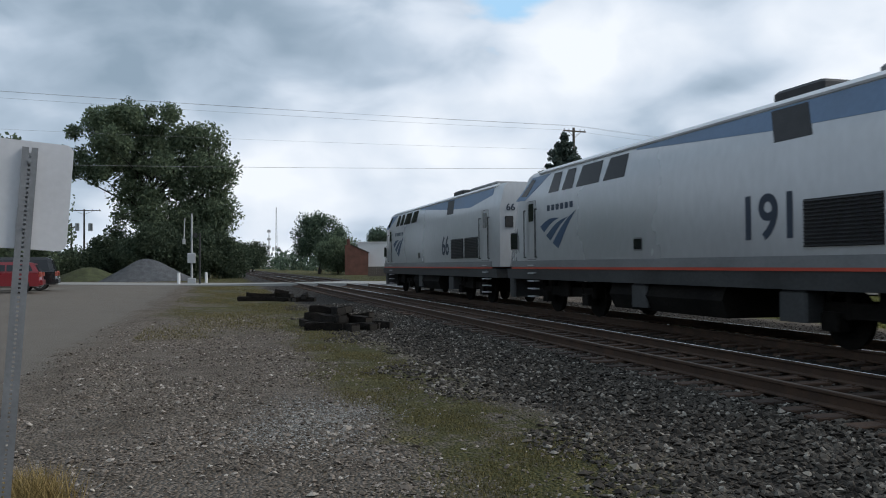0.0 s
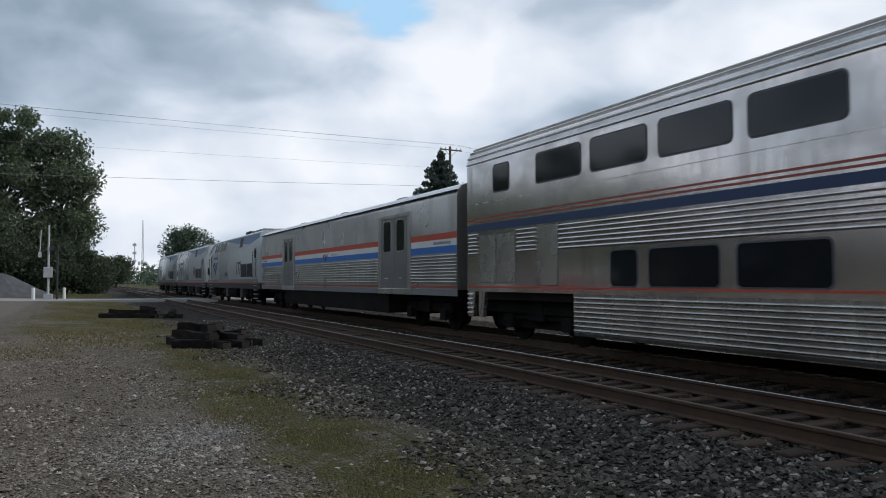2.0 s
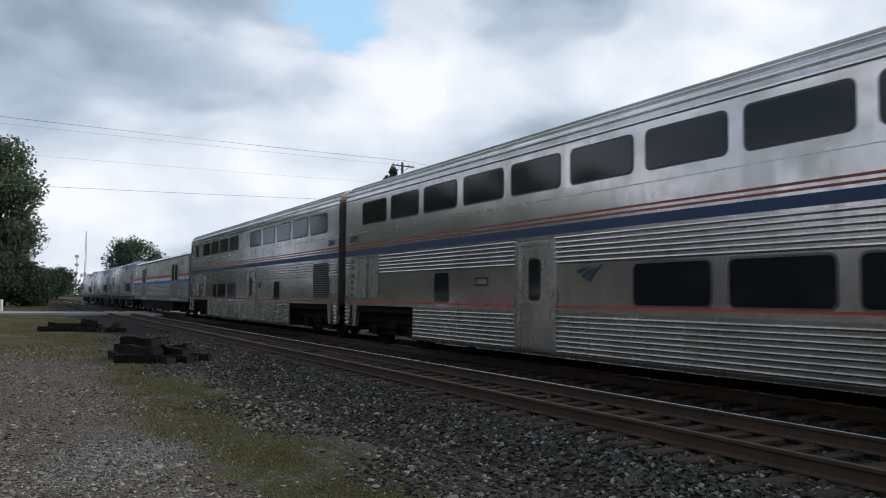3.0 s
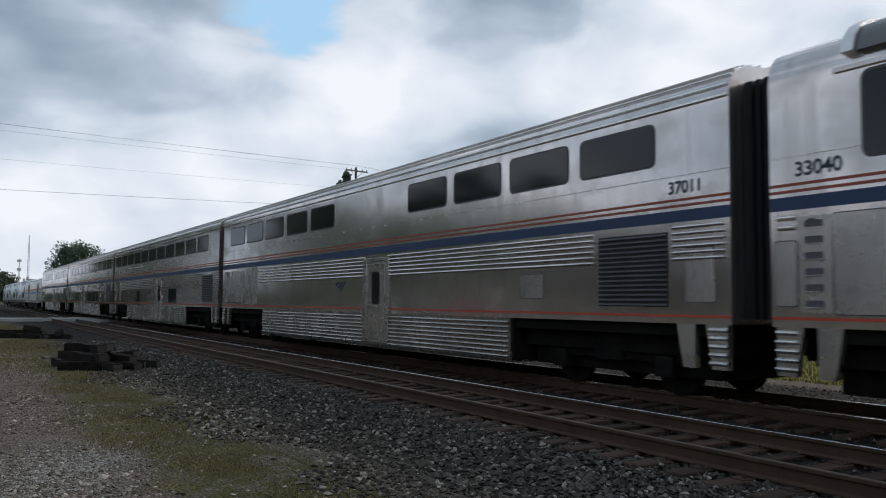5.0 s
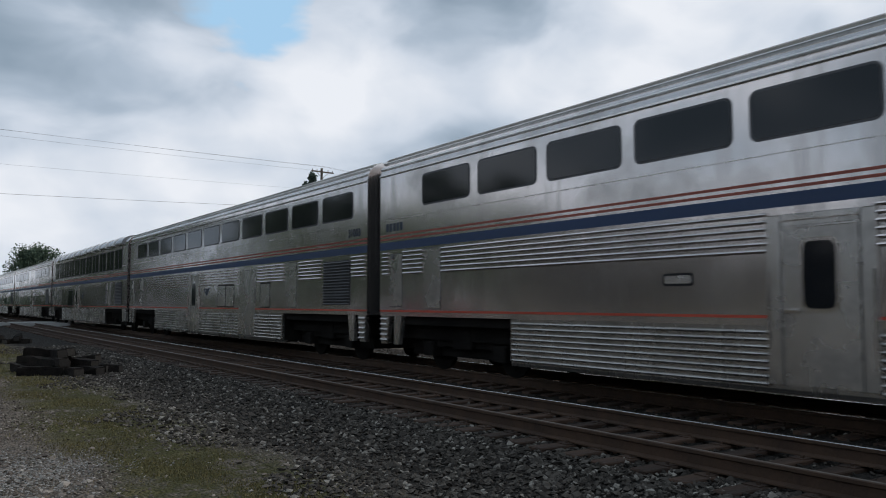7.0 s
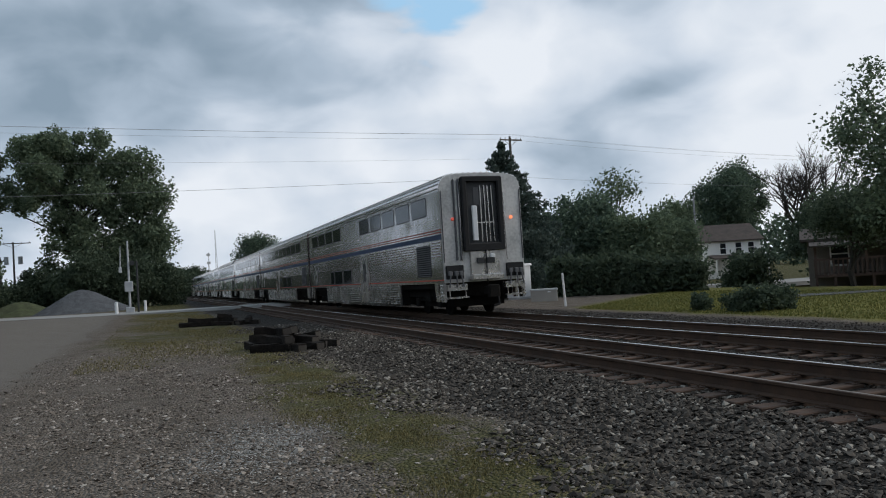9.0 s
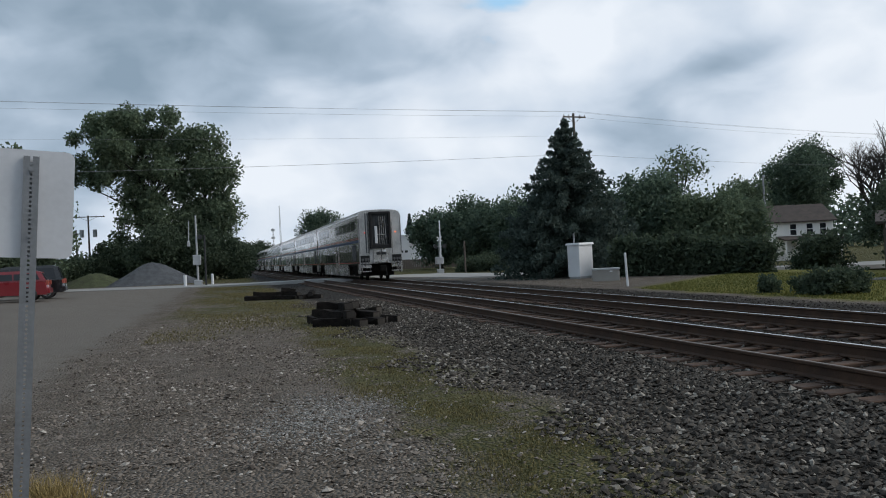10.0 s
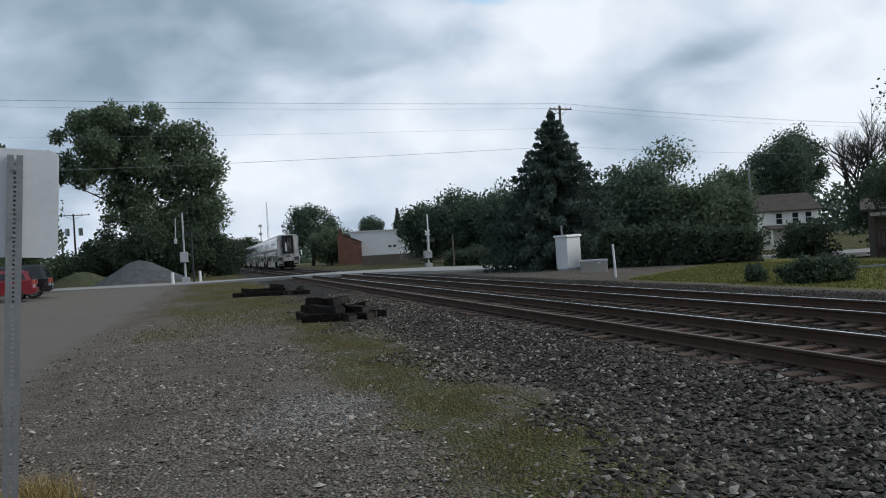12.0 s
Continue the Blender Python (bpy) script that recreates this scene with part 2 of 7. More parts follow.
PEBBLE = island_mat("gravel_pebble", (0.070, 0.057, 0.046), (0.265, 0.226, 0.190), 0.92, (0.46, 0.42, 0.37))
ASPHALT = mat("worn_grey_asphalt", (0.128, 0.124, 0.118), 0.9, 0.0, 0.28, 0.3, 40, 0.3)
CONCRETE = mat("pale_crossing_road", (0.29, 0.285, 0.27), 0.85, 0.0, 0.12, 0.4, 30, 0.15)
MOUND = mat("blue_grey_stone_heap", (0.085, 0.09, 0.098), 0.95, 0.0, 0.3, 1.5, 18, 0.9, depth=0.1)
BARK = mat("dark_bark", (0.030, 0.026, 0.022), 0.95, 0.0, 0.4, 2, 20, 0.8, depth=0.05)
POLEWOOD = mat("weathered_pole_wood", (0.12, 0.10, 0.085), 0.9, 0.0, 0.3, 2, 30, 0.4, stretch=(1, 1, 0.1))
GALV = mat("galvanised_metal", (0.23, 0.24, 0.25), 0.5, 0.5, 0.15, 3, 40, 0.1)
SIGNBACK = mat("bare_aluminium_sign_back", (0.62, 0.63, 0.65), 0.5, 0.35, 0.06, 2, 30, 0.03)
WHITEMETAL = mat("white_painted_metal", (0.72, 0.73, 0.74), 0.5, 0.0, 0.08, 1, 20, 0.05)
CABINETGREY = mat("pale_grey_cabinet_paint", (0.42, 0.43, 0.44), 0.5, 0.0, 0.08, 1, 20, 0.05)
BEIGE = mat("beige_box_paint", (0.33, 0.31, 0.28), 0.6, 0.0, 0.12, 1, 20, 0.05)
SIDING = mat("white_house_siding", (0.78, 0.77, 0.74), 0.75, 0.0, 0.08, 0.6, 12, 0.1)
SHINGLE = mat("dark_brown_shingles", (0.055, 0.043, 0.037), 0.92, 0.0, 0.3, 1.2, 10, 0.5)
BRICK = mat("red_brown_brick", (0.15, 0.070, 0.052), 0.9, 0.0, 0.25, 0.8, 8, 0.3)
METALWALL = mat("pale_metal_siding", (0.70, 0.71, 0.72), 0.6, 0.1, 0.06, 0.3, 6, 0.05)
DARKWOOD = mat("dark_deck_wood", (0.075, 0.045, 0.034), 0.85, 0.0, 0.35, 2, 20, 0.3)
REDCAR = mat("red_car_paint", (0.20, 0.012, 0.018), 0.3, 0.0, 0.06, 1, 20, 0.0, coat=0.6)
BLACKCAR = mat("black_car_paint", (0.010, 0.0105, 0.012), 0.25, 0.0, 0.1, 1, 20, 0.0, coat=0.6)
SILVERCAR = mat("silver_car_paint", (0.50, 0.51, 0.52), 0.35, 0.4, 0.06, 1, 20, 0.0, coat=0.5)
TYRE = mat("tyre_rubber", (0.02, 0.02, 0.02), 0.85, 0.0, 0.3, 3, 30, 0.2)
WIRE = mat("dark_cable", (0.24, 0.245, 0.25), 0.6, 0.0, 0.1, 1, 10, 0.0)
LEAF = leaf_mat("broadleaf_foliage", (0.070, 0.102, 0.066), (0.185, 0.235, 0.145), 0.75)
LEAF2 = leaf_mat("bluish_green_foliage", (0.060, 0.092, 0.070), (0.145, 0.200, 0.135), 0.75)
NEEDLE = leaf_mat("spruce_needles", (0.044, 0.066, 0.056), (0.115, 0.150, 0.128), 0.8)
HEDGE = leaf_mat("hedge_foliage", (0.042, 0.062, 0.042), (0.110, 0.145, 0.092), 0.8)
BLADE = island_mat("grass_blades", (0.092, 0.083, 0.032), (0.225, 0.188, 0.086), 0.85)
DRYBLADE = island_mat("dry_grass_blades", (0.16, 0.12, 0.045), (0.40, 0.30, 0.13), 0.85)


# ---- mesh building ----
class Shape:
    """Gathers vertices and faces of one mesh."""

    def __init__(self):
        self.v, self.f = [], []

    def add(self, verts, faces):
        k = len(self.v)
        self.v += [tuple(p) for p in verts]
        self.f += [tuple(i + k for i in q) for q in faces]
        return self

    def box(self, x0, x1, y0, y1, z0, z1, m=None):
        vs = [Vector((x, y, z)) for z in (z0, z1) for x, y in ((x0, y0), (x1, y0), (x1, y1), (x0, y1))]
        if m is not None:
            vs = [m @ p for p in vs]
        return self.add(vs, [(3, 2, 1, 0), (4, 5, 6, 7), (0, 1, 5, 4), (1, 2, 6, 5), (2, 3, 7, 6), (3, 0, 4, 7)])

    def cbox(self, x0, x1, y0, y1, z0, z1, c=0.01, m=None):
        """A box with chamfered upright and top edges."""
        rings = []
        for z, k in ((z0, 0), (z1 - c, 0), (z1, c)):
            a, b, d, e = x0 + k, x1 - k, y0 + k, y1 - k
            rings.append([(a + c, d, z), (b - c, d, z), (b, d + c, z), (b, e - c, z), (b - c, e, z), (a + c, e, z), (a, e - c, z), (a, d + c, z)])
        return self.loft(rings, m)

    def loft(self, rings, m=None, cap=True):
        n = len(rings[0])
        vs = [Vector(p) for r in rings for p in r]
        if m is not None:
            vs = [m @ p for p in vs]
        fs = []
        for k in range(len(rings) - 1):
            for i in range(n):
                j = (i + 1) % n
                fs.append((k * n + i, k * n + j, k * n + n + j, k * n + n + i))
        if cap:
            fs.append(tuple(range(n - 1, -1, -1)))
            fs.append(tuple(range((len(rings) - 1) * n, len(rings) * n)))
        return self.add(vs, fs)

    def rod(self, a, b, ra, rb=None, n=8):
        a, b = Vector(a), Vector(b)
        rb = ra if rb is None else rb
        q = (b - a).to_track_quat("Z", "Y").to_matrix()
        rings = [[p + q @ Vector((r * math.cos(2 * math.pi * i / n), r * math.sin(2 * math.pi * i / n), 0)) for i in range(n)] for p, r in ((a, ra), (b, rb))]
        return self.loft(rings)

    def turn(self, prof, m=None, n=20):
        """A turned body about the local x axis: prof rows are (x, radius)."""
        rings = [[(x, r * math.cos(2 * math.pi * i / n), r * math.sin(2 * math.pi * i / n)) for i in range(n)] for x, r in prof]
        return self.loft(rings, m)

    def extrude_y(self, prof, y0, y1):
        """A closed profile of (x, z), drawn along y."""
        return self.loft([[(x, y0, z) for x, z in prof], [(x, y1, z) for x, z in prof]])

    def mesh(self, name, material, smooth=False):
        me = bpy.data.meshes.new(name)
        me.from_pydata(self.v, [], self.f)
        me.validate()
        bm = bmesh.new()
        bm.from_mesh(me)
        bmesh.ops.recalc_face_normals(bm, faces=bm.faces)
        bm.to_mesh(me)
        bm.free()
        me.materials.append(material)
        if smooth:
            me.shade_smooth()
            me.set_sharp_from_angle(angle=radians(38))
        return me


def thing(name, label, category, group="", kind="", m=None):
    ob = new(name)
    ob.empty_display_size = 0.3
    if m is not None:
        ob.matrix_world = m
    return tagged(ob, label, category, group, kind)


def part(name, data, parent, label="", m=None):
    ob = new(name, data)
    ob.parent = parent
    if m is not None:
        ob.matrix_local = m
    if label:
        ob["label"] = label
    if name in ("fluting", "roof_fluting", "word_bars", "wall_ribs", "siding_laps"):
        ob["kind"] = "stuff"
    return ob


def solo(name, data, label, category, group="", kind="", m=None):
    ob = new(name, data)
    if m is not None:
        ob.matrix_world = m
    return tagged(ob, label, category, group, kind)


def letters(text, size, material, name="lettering"):
    cu = bpy.data.curves.new(name, "FONT")
    cu.body, cu.size, cu.extrude, cu.align_x, cu.align_y = text, size, 0.002, "CENTER", "CENTER"
    cu.offset = size * 0.019
    ob = bpy.data.objects.new(name, cu)
    me = bpy.data.meshes.new_from_object(ob)
    bpy.data.objects.remove(ob)
    me.materials.append(material)
    return me


KEPT = {}


def kept(key, build):
    if key not in KEPT:
        KEPT[key] = build()
    return KEPT[key]


# ---- ground, road, track ----
def smooth(v):
    v = min(max(v, 0.0), 1.0)
    return v * v * (3 - 2 * v)


def ground_height(x, y):
    """Flat by the line; the lot rises a little to one side, the gardens lie lower."""
    rise = 0.5 * smooth((-x - 2.5) / 7) * smooth((y - 14) / 26) * (1 - smooth((y - 58) / 24))
    fall = 0.95 * smooth((x - 30) / 18)
    return GROUND + rise - fall


def ground_material():
    m = bpy.data.materials.new("gravel_grass_and_dirt")
    m.use_nodes = True
    n, l = m.node_tree.nodes, m.node_tree.links
    p = n["Principled BSDF"]
    p.inputs["Roughness"].default_value = 0.95
    p.inputs["Specular IOR Level"].default_value = 0.2
    tc = n.new("ShaderNodeTexCoord")
    sep = n.new("ShaderNodeSeparateXYZ")
    l.new(tc.outputs["Object"], sep.inputs[0])
    X, Y = sep.outputs[0], sep.outputs[1]

    def nz(s, d=4, r=0.6):
        k = n.new("ShaderNodeTexNoise")
        k.inputs["Scale"].default_value, k.inputs["Detail"].default_value, k.inputs["Roughness"].default_value = s, d, r
        l.new(tc.outputs["Object"], k.inputs["Vector"])
        return k.outputs[0]

    def op(kind, a, b=None, c=None, clamp=False):
        k = n.new("ShaderNodeMath")
        k.operation, k.use_clamp = kind, clamp
        for i, v in enumerate((a, b, c)):
            if v is None:
                continue
            if isinstance(v, (int, float)):
                k.inputs[i].default_value = v
            else:
                l.new(v, k.inputs[i])
        return k.outputs[0]

    def step(v, lo, hi):
        k = n.new("ShaderNodeMapRange")
        k.interpolation_type = "SMOOTHSTEP"
        l.new(v, k.inputs[0])
        k.inputs[1].default_value, k.inputs[2].default_value = lo, hi
        return k.outputs[0]

    def mix(f, a, b):
        k = n.new("ShaderNodeMix")
        k.data_type = "RGBA"
        for i, v in ((0, f), (6, a), (7, b)):
            if isinstance(v, tuple):
                k.inputs[i].default_value = (*v, 1)
            elif isinstance(v, (int, float)):
                k.inputs[i].default_value = v
            else:
                l.new(v, k.inputs[i])
        return k.outputs[2]
    wob, mid, fine, grit = nz(0.22), nz(1.3), nz(9), nz(45, 2)
    xw = op("ADD", X, op("MULTIPLY", op("SUBTRACT", wob, 0.5), 2.6))
    xm = op("ADD", xw, op("MULTIPLY", op("SUBTRACT", mid, 0.5), 1.4))
    vor = n.new("ShaderNodeTexVoronoi")
    vor.inputs["Scale"].default_value = 26.0
    l.new(tc.outputs["Object"], vor.inputs["Vector"])
    cell = n.new("ShaderNodeSeparateColor")
    l.new(vor.outputs["Color"], cell.inputs[0])
    pebbly = op("ADD", op("MULTIPLY", cell.outputs[0], 0.75), op("MULTIPLY", grit, 0.3))
    gravel = mix(pebbly, (0.070, 0.057, 0.045), (0.270, 0.228, 0.188))
    gravel = mix(step(fine, 0.58, 0.75), gravel, (0.19, 0.178, 0.16))
    dirt = mix(fine, (0.086, 0.070, 0.054), (0.165, 0.136, 0.108))
    gravel = mix(step(mid, 0.45, 0.7), gravel, dirt)
    grass = mix(fine, (0.050, 0.052, 0.018), (0.118, 0.110, 0.040))
    grass = mix(step(mid, 0.5, 0.72), grass, (0.16, 0.138, 0.064))
    lawn = mix(nz(0.35), (0.105, 0.120, 0.030), (0.27, 0.24, 0.062))
    # the strip of weeds along the ballast
    strip = op("MULTIPLY", step(xm, 1.35, 2.1), op("SUBTRACT", 1.0, step(xm, 2.9, 3.8)))
    strip = op("MULTIPLY", strip, step(op("ADD", op("MULTIPLY", mid, 0.6), op("MULTIPLY", fine, 0.5)), 0.38, 0.56))
    # rough grass further on, up to the crossing
    far = op("MULTIPLY", step(Y, 17.0, 34.0), op("MULTIPLY", step(xm, -2.3, -0.6), op("SUBTRACT", 1.0, step(xm, 2.5, 4.6))))
    far = op("MULTIPLY", far, step(op("ADD", op("MULTIPLY", wob, 0.5), op("MULTIPLY", mid, 0.6)), 0.40, 0.62))
    col = mix(op("MAXIMUM", strip, far), gravel, grass)
    # ballast bed
    bed = op("MULTIPLY", step(xm, 3.2, 4.3), op("SUBTRACT", 1.0, step(xm, 15.2, 16.2)))
    col = mix(bed, col, mix(pebbly, (0.0125, 0.0108, 0.0092), (0.064, 0.056, 0.048)))
    # lawns past the line, and fields in the distance
    yard = op("MULTIPLY", step(xm, 16.0, 17.2), op("SUBTRACT", 1.0, step(op("SUBTRACT", Y, op("MULTIPLY", X, 0.85)), 15.5, 17.5)))
    yard = op("MAXIMUM", yard, step(X, 29.0, 31.0))
    col = mix(yard, col, lawn)
    leftgreen = op("SUBTRACT", 1.0, step(xm, -32.0, -29.0))
    col = mix(leftgreen, col, lawn)
    col = mix(step(op("ADD", Y, op("MULTIPLY", X, 0.94)), 91.0, 96.0), col, mix(bed, grass, (0.05, 0.047, 0.044)))
    # the worn asphalt of the lot, breaking up into the dirt along its edge
    xe = op("ADD", op("ADD", X, op("MULTIPLY", op("SUBTRACT", wob, 0.5), 1.2)), op("ADD", op("MULTIPLY", op("SUBTRACT", mid, 0.5), 1.3), op("MULTIPLY", op("SUBTRACT", fine, 0.5), 0.9)))
    lot = op("MULTIPLY", op("SUBTRACT", 1.0, step(xe, -3.3, -2.35)), op("SUBTRACT", 1.0, leftgreen))
    tar = mix(nz(0.45), (0.112, 0.098, 0.083), (0.160, 0.143, 0.122))
    tar = mix(op("MULTIPLY", grit, 0.35), tar, (0.22, 0.20, 0.175))
    lot = op("MULTIPLY", lot, op("SUBTRACT", 1.0, step(Y, 83.0, 83.6)))
    col = mix(lot, col, tar)
    l.new(col, p.inputs["Base Color"])
    bn = n.new("ShaderNodeBump")
    bn.inputs["Strength"].default_value, bn.inputs["Distance"].default_value = 0.7, 0.03
    rough_h = op("SUBTRACT", op("ADD", grit, op("MULTIPLY", fine, 1.2)), op("MULTIPLY", vor.outputs["Distance"], 6.0))
    l.new(op("MULTIPLY", rough_h, op("SUBTRACT", 1.0, op("MULTIPLY", lot, 0.8))), bn.inputs["Height"])
    l.new(bn.outputs[0], p.inputs["Normal"])
    return m


GROUNDMAT = ground_material()


def make_ground():
    xs = [-2500, -900, -400, -200, -120] + list(range(-80, 81, 4)) + [120, 200, 400, 900, 2500]
    ys = [-2500, -900, -300, -100] + list(range(-40, 161, 4)) + [180, 200] + [300, 500, 900, 1500, 3000]
    sh = Shape()
    vs = [(x, y, ground_height(x, y)) for y in ys for x in xs]
    w = len(xs)
    sh.add(vs, [(j * w + i, j * w + i + 1, j * w + w + i + 1, j * w + w + i) for j in range(len(ys) - 1) for i in range(w - 1)])
    me = sh.mesh("ground", GROUNDMAT)
    solo("ground", me, "gravel and dirt ground with weeds and grass", "ground", kind="structure")


make_ground()


def slab(name, outline, z0, z1, material, label, category):
    sh = Shape()
    sh.loft([[(x, y, z0) for x, y in outline], [(x, y, z1) for x, y in outline]])
    return solo(name, sh.mesh(name, material), label, category, kind="structure")


def make_lot():
    """The asphalt, with a ragged edge towards the gravel."""
    r = random.Random(4)
    sh = Shape()
    cols = 14
    vs, ys, y = [], [], -20.0
    while y < 84:
        ys.append(y)
        y += r.uniform(0.4, 0.9)
    for y in ys:
        edge = -2.3 + r.uniform(-0.35, 0.35) - 0.3 * math.sin(y * 0.35)
        back = -30
        for i in range(cols):
            x = edge + (back - edge) * (i / (cols - 1)) ** 1.4
            vs.append((x, y, ground_height(x, y) + (0.012 if i else -0.01)))
    fs = [(j * cols + i, j * cols + i + 1, (j + 1) * cols + i + 1, (j + 1) * cols + i) for j in range(len(ys) - 1) for i in range(cols - 1)]
    sh.add(vs, fs)
    solo("pavement", sh.mesh("pavement", GROUNDMAT), "worn grey asphalt parking lot", "parking lot", kind="structure")


make_lot()
# the crossing road runs askew to the line
def make_road():
    sh = Shape()
    low = GROUND + 0.03
    line = [(-130, 197, low), (-55, 126, low), (-28, 101, low), (-14.8, 88.5, low), (-4.6, 78.9, low), (0.5, 74.0, -0.16), (5.5, 69.3, -0.02), (9.2, 66.0, 0.0), (13.4, 62.2, -0.02), (17.5, 58.6, -0.16), (22, 55.5, low), (30, 52.6, low), (46, 50.4, low - 0.5), (120, 47, low - 0.9)]
    rings = []
    for k, (x, y, z) in enumerate(line):
        a, b = line[max(k - 1, 0)], line[min(k + 1, len(line) - 1)]
        way = Vector((b[0] - a[0], b[1] - a[1], 0)).normalized()
        nrm = Vector((-way.y, way.x, 0))
        rings.append([Vector((x, y, 0)) + nrm * v + Vector((0, 0, zz)) for v, zz in ((0, min(z, low) - 0.3), (0.15, z), (8.6, z), (8.8, min(z, low) - 0.3))])
    sh.loft(rings)
    solo("road", sh.mesh("road", CONCRETE), "pale road that crosses the tracks askew", "road", kind="structure")


make_road()
TRACK_END, TRACK_START = 900, -60
TIE_TOP = -0.19


def rail_mesh(head):
    prof = [(-0.07, -0.18), (-0.07, -0.165), (-0.012, -0.145), (-0.01, -0.05), (-0.036, -0.036), (-0.036, -0.006), (-0.026, 0.0),
            (0.026, 0.0), (0.036, -0.006), (0.036, -0.036), (0.01, -0.05), (0.012, -0.145), (0.07, -0.165), (0.07, -0.18)]
    sh = Shape().extrude_y(prof, TRACK_START, TRACK_END)
    return sh.mesh("rail", RUSTRAIL)


def head_mesh(material):
    sh = Shape().extrude_y([(-0.027, -0.003), (-0.020, 0.0035), (0.020, 0.0035), (0.027, -0.003)], TRACK_START, TRACK_END)
    return sh.mesh("rail_head", material)


def tie_mesh(k):
    r = random.Random(k)
    sh = Shape()
    a, b = 1.29 + r.uniform(-0.04, 0.04), 1.29 + r.uniform(-0.04, 0.04)
    sh.cbox(-a, b, -0.115, 0.115, -0.17, 0.0, 0.012)
    for s in (-0.755, 0.755):
        sh.box(s - 0.17, s + 0.17, -0.09, 0.09, 0.0, 0.012)
        for q in (-0.11, 0.11):
            sh.box(s + q - 0.012, s + q + 0.012, -0.05, -0.02, 0.012, 0.04)
    return sh.mesh("tie", TIEWOOD)


TIES = [tie_mesh(k) for k in range(5)]


def make_track(x0, x1, shiny, label, seed):
    tr = thing("railway_track", label, "railway track", group="railway tracks", kind="structure")
    tr.location = ((x0 + x1) / 2, 0, 0)
    for x, bright in ((x0, shiny[0]), (x1, shiny[1])):
        r = part("rail", kept("rail", lambda: rail_mesh(0)), tr, "rusty rail with a worn head", pose(x - tr.location.x, 0, 0))
        part("rail_head", kept("head%d" % bright, lambda: head_mesh(RAILHEAD if bright else DULLHEAD)), r, "polished running surface")
    rnd = random.Random(seed)
    y = 1.0
    for i in range(150):
        part("tie", TIES[rnd.randrange(5)], tr, "", pose(rnd.uniform(-0.05, 0.05), y, TIE_TOP + rnd.uniform(-0.012, 0.004), 0, rnd.uniform(-0.4, 0.4), rnd.uniform(-1, 1)))
        y += 0.52 + rnd.uniform(-0.04, 0.04)
    sh = Shape()
    while y < 330:
        sh.box(-1.29, 1.29, y - 0.115, y + 0.115, TIE_TOP - 0.17, TIE_TOP)
        y += 0.53
    far = part("far_ties", sh.mesh("far_ties", TIEWOOD), tr)
    far["kind"] = "stuff"
    return tr


make_track(RAILS[0], RAILS[1], (0, 1), "rusty near railway track on wooden ties", 11)
make_track(RAILS[2], RAILS[3], (1, 1), "far railway track on wooden ties", 12)


def make_ballast_bed():
    sh = Shape()
    prof = [(3.3, GROUND - 0.1), (3.3, GROUND + 0.005), (4.3, GROUND + 0.01), (5.6, -0.245), (9.2, -0.235), (13.4, -0.245), (14.6, GROUND + 0.01), (15.8, GROUND + 0.005), (15.8, GROUND - 0.1)]
    sh.extrude_y(prof, -60, 900)
    solo("ballast_bed", sh.mesh("ballast_bed", GROUNDMAT), "grey crushed stone bed under the tracks", "ballast", kind="structure")


make_ballast_bed()


def stones(name, spots, sizes, material, label, seed, flat=0.6):
    """Many small angular stones in one mesh."""
    rng = np.random.default_rng(seed)
    base = np.array([(1, 0, 0.1), (0.3, 0.95, -0.1), (-0.8, 0.6, 0.1), (-0.85, -0.55, -0.1), (0.25, -0.95, 0.1), (0.1, 0.05, 0.9), (0.0, 0.0, -0.8)])
    faces = np.array([(0, 1, 5), (1, 2, 5), (2, 3, 5), (3, 4, 5), (4, 0, 5), (1, 0, 6), (2, 1, 6), (3, 2, 6), (4, 3, 6), (0, 4, 6)])
    n = len(spots)
    v = base[None] * rng.uniform(0.6, 1.3, (n, 7, 1))
    v = v * np.stack([rng.uniform(0.7, 1.3, n), rng.uniform(0.7, 1.3, n), rng.uniform(0.5, 1.0, n) * flat / 0.6], 1)[:, None, :]
    tilt, spin = rng.uniform(-0.7, 0.7, n), rng.uniform(0, 6.283, n)
    c, s = np.cos(tilt)[:, None], np.sin(tilt)[:, None]
    y, z = v[..., 1] * c - v[..., 2] * s, v[..., 1] * s + v[..., 2] * c
    c, s = np.cos(spin)[:, None], np.sin(spin)[:, None]
    x, y = v[..., 0] * c - y * s, v[..., 0] * s + y * c
    v = np.stack([x, y, z], 2) * sizes[:, None, None] + spots[:, None, :]
    f = faces[None] + (np.arange(n) * 7)[:, None, None]
    me = bpy.data.meshes.new(name)
    me.from_pydata(v.reshape(-1, 3).tolist(), [], f.reshape(-1, 3).tolist())
    me.materials.append(material)
    return solo(name, me, label, "stones", kind="stuff")


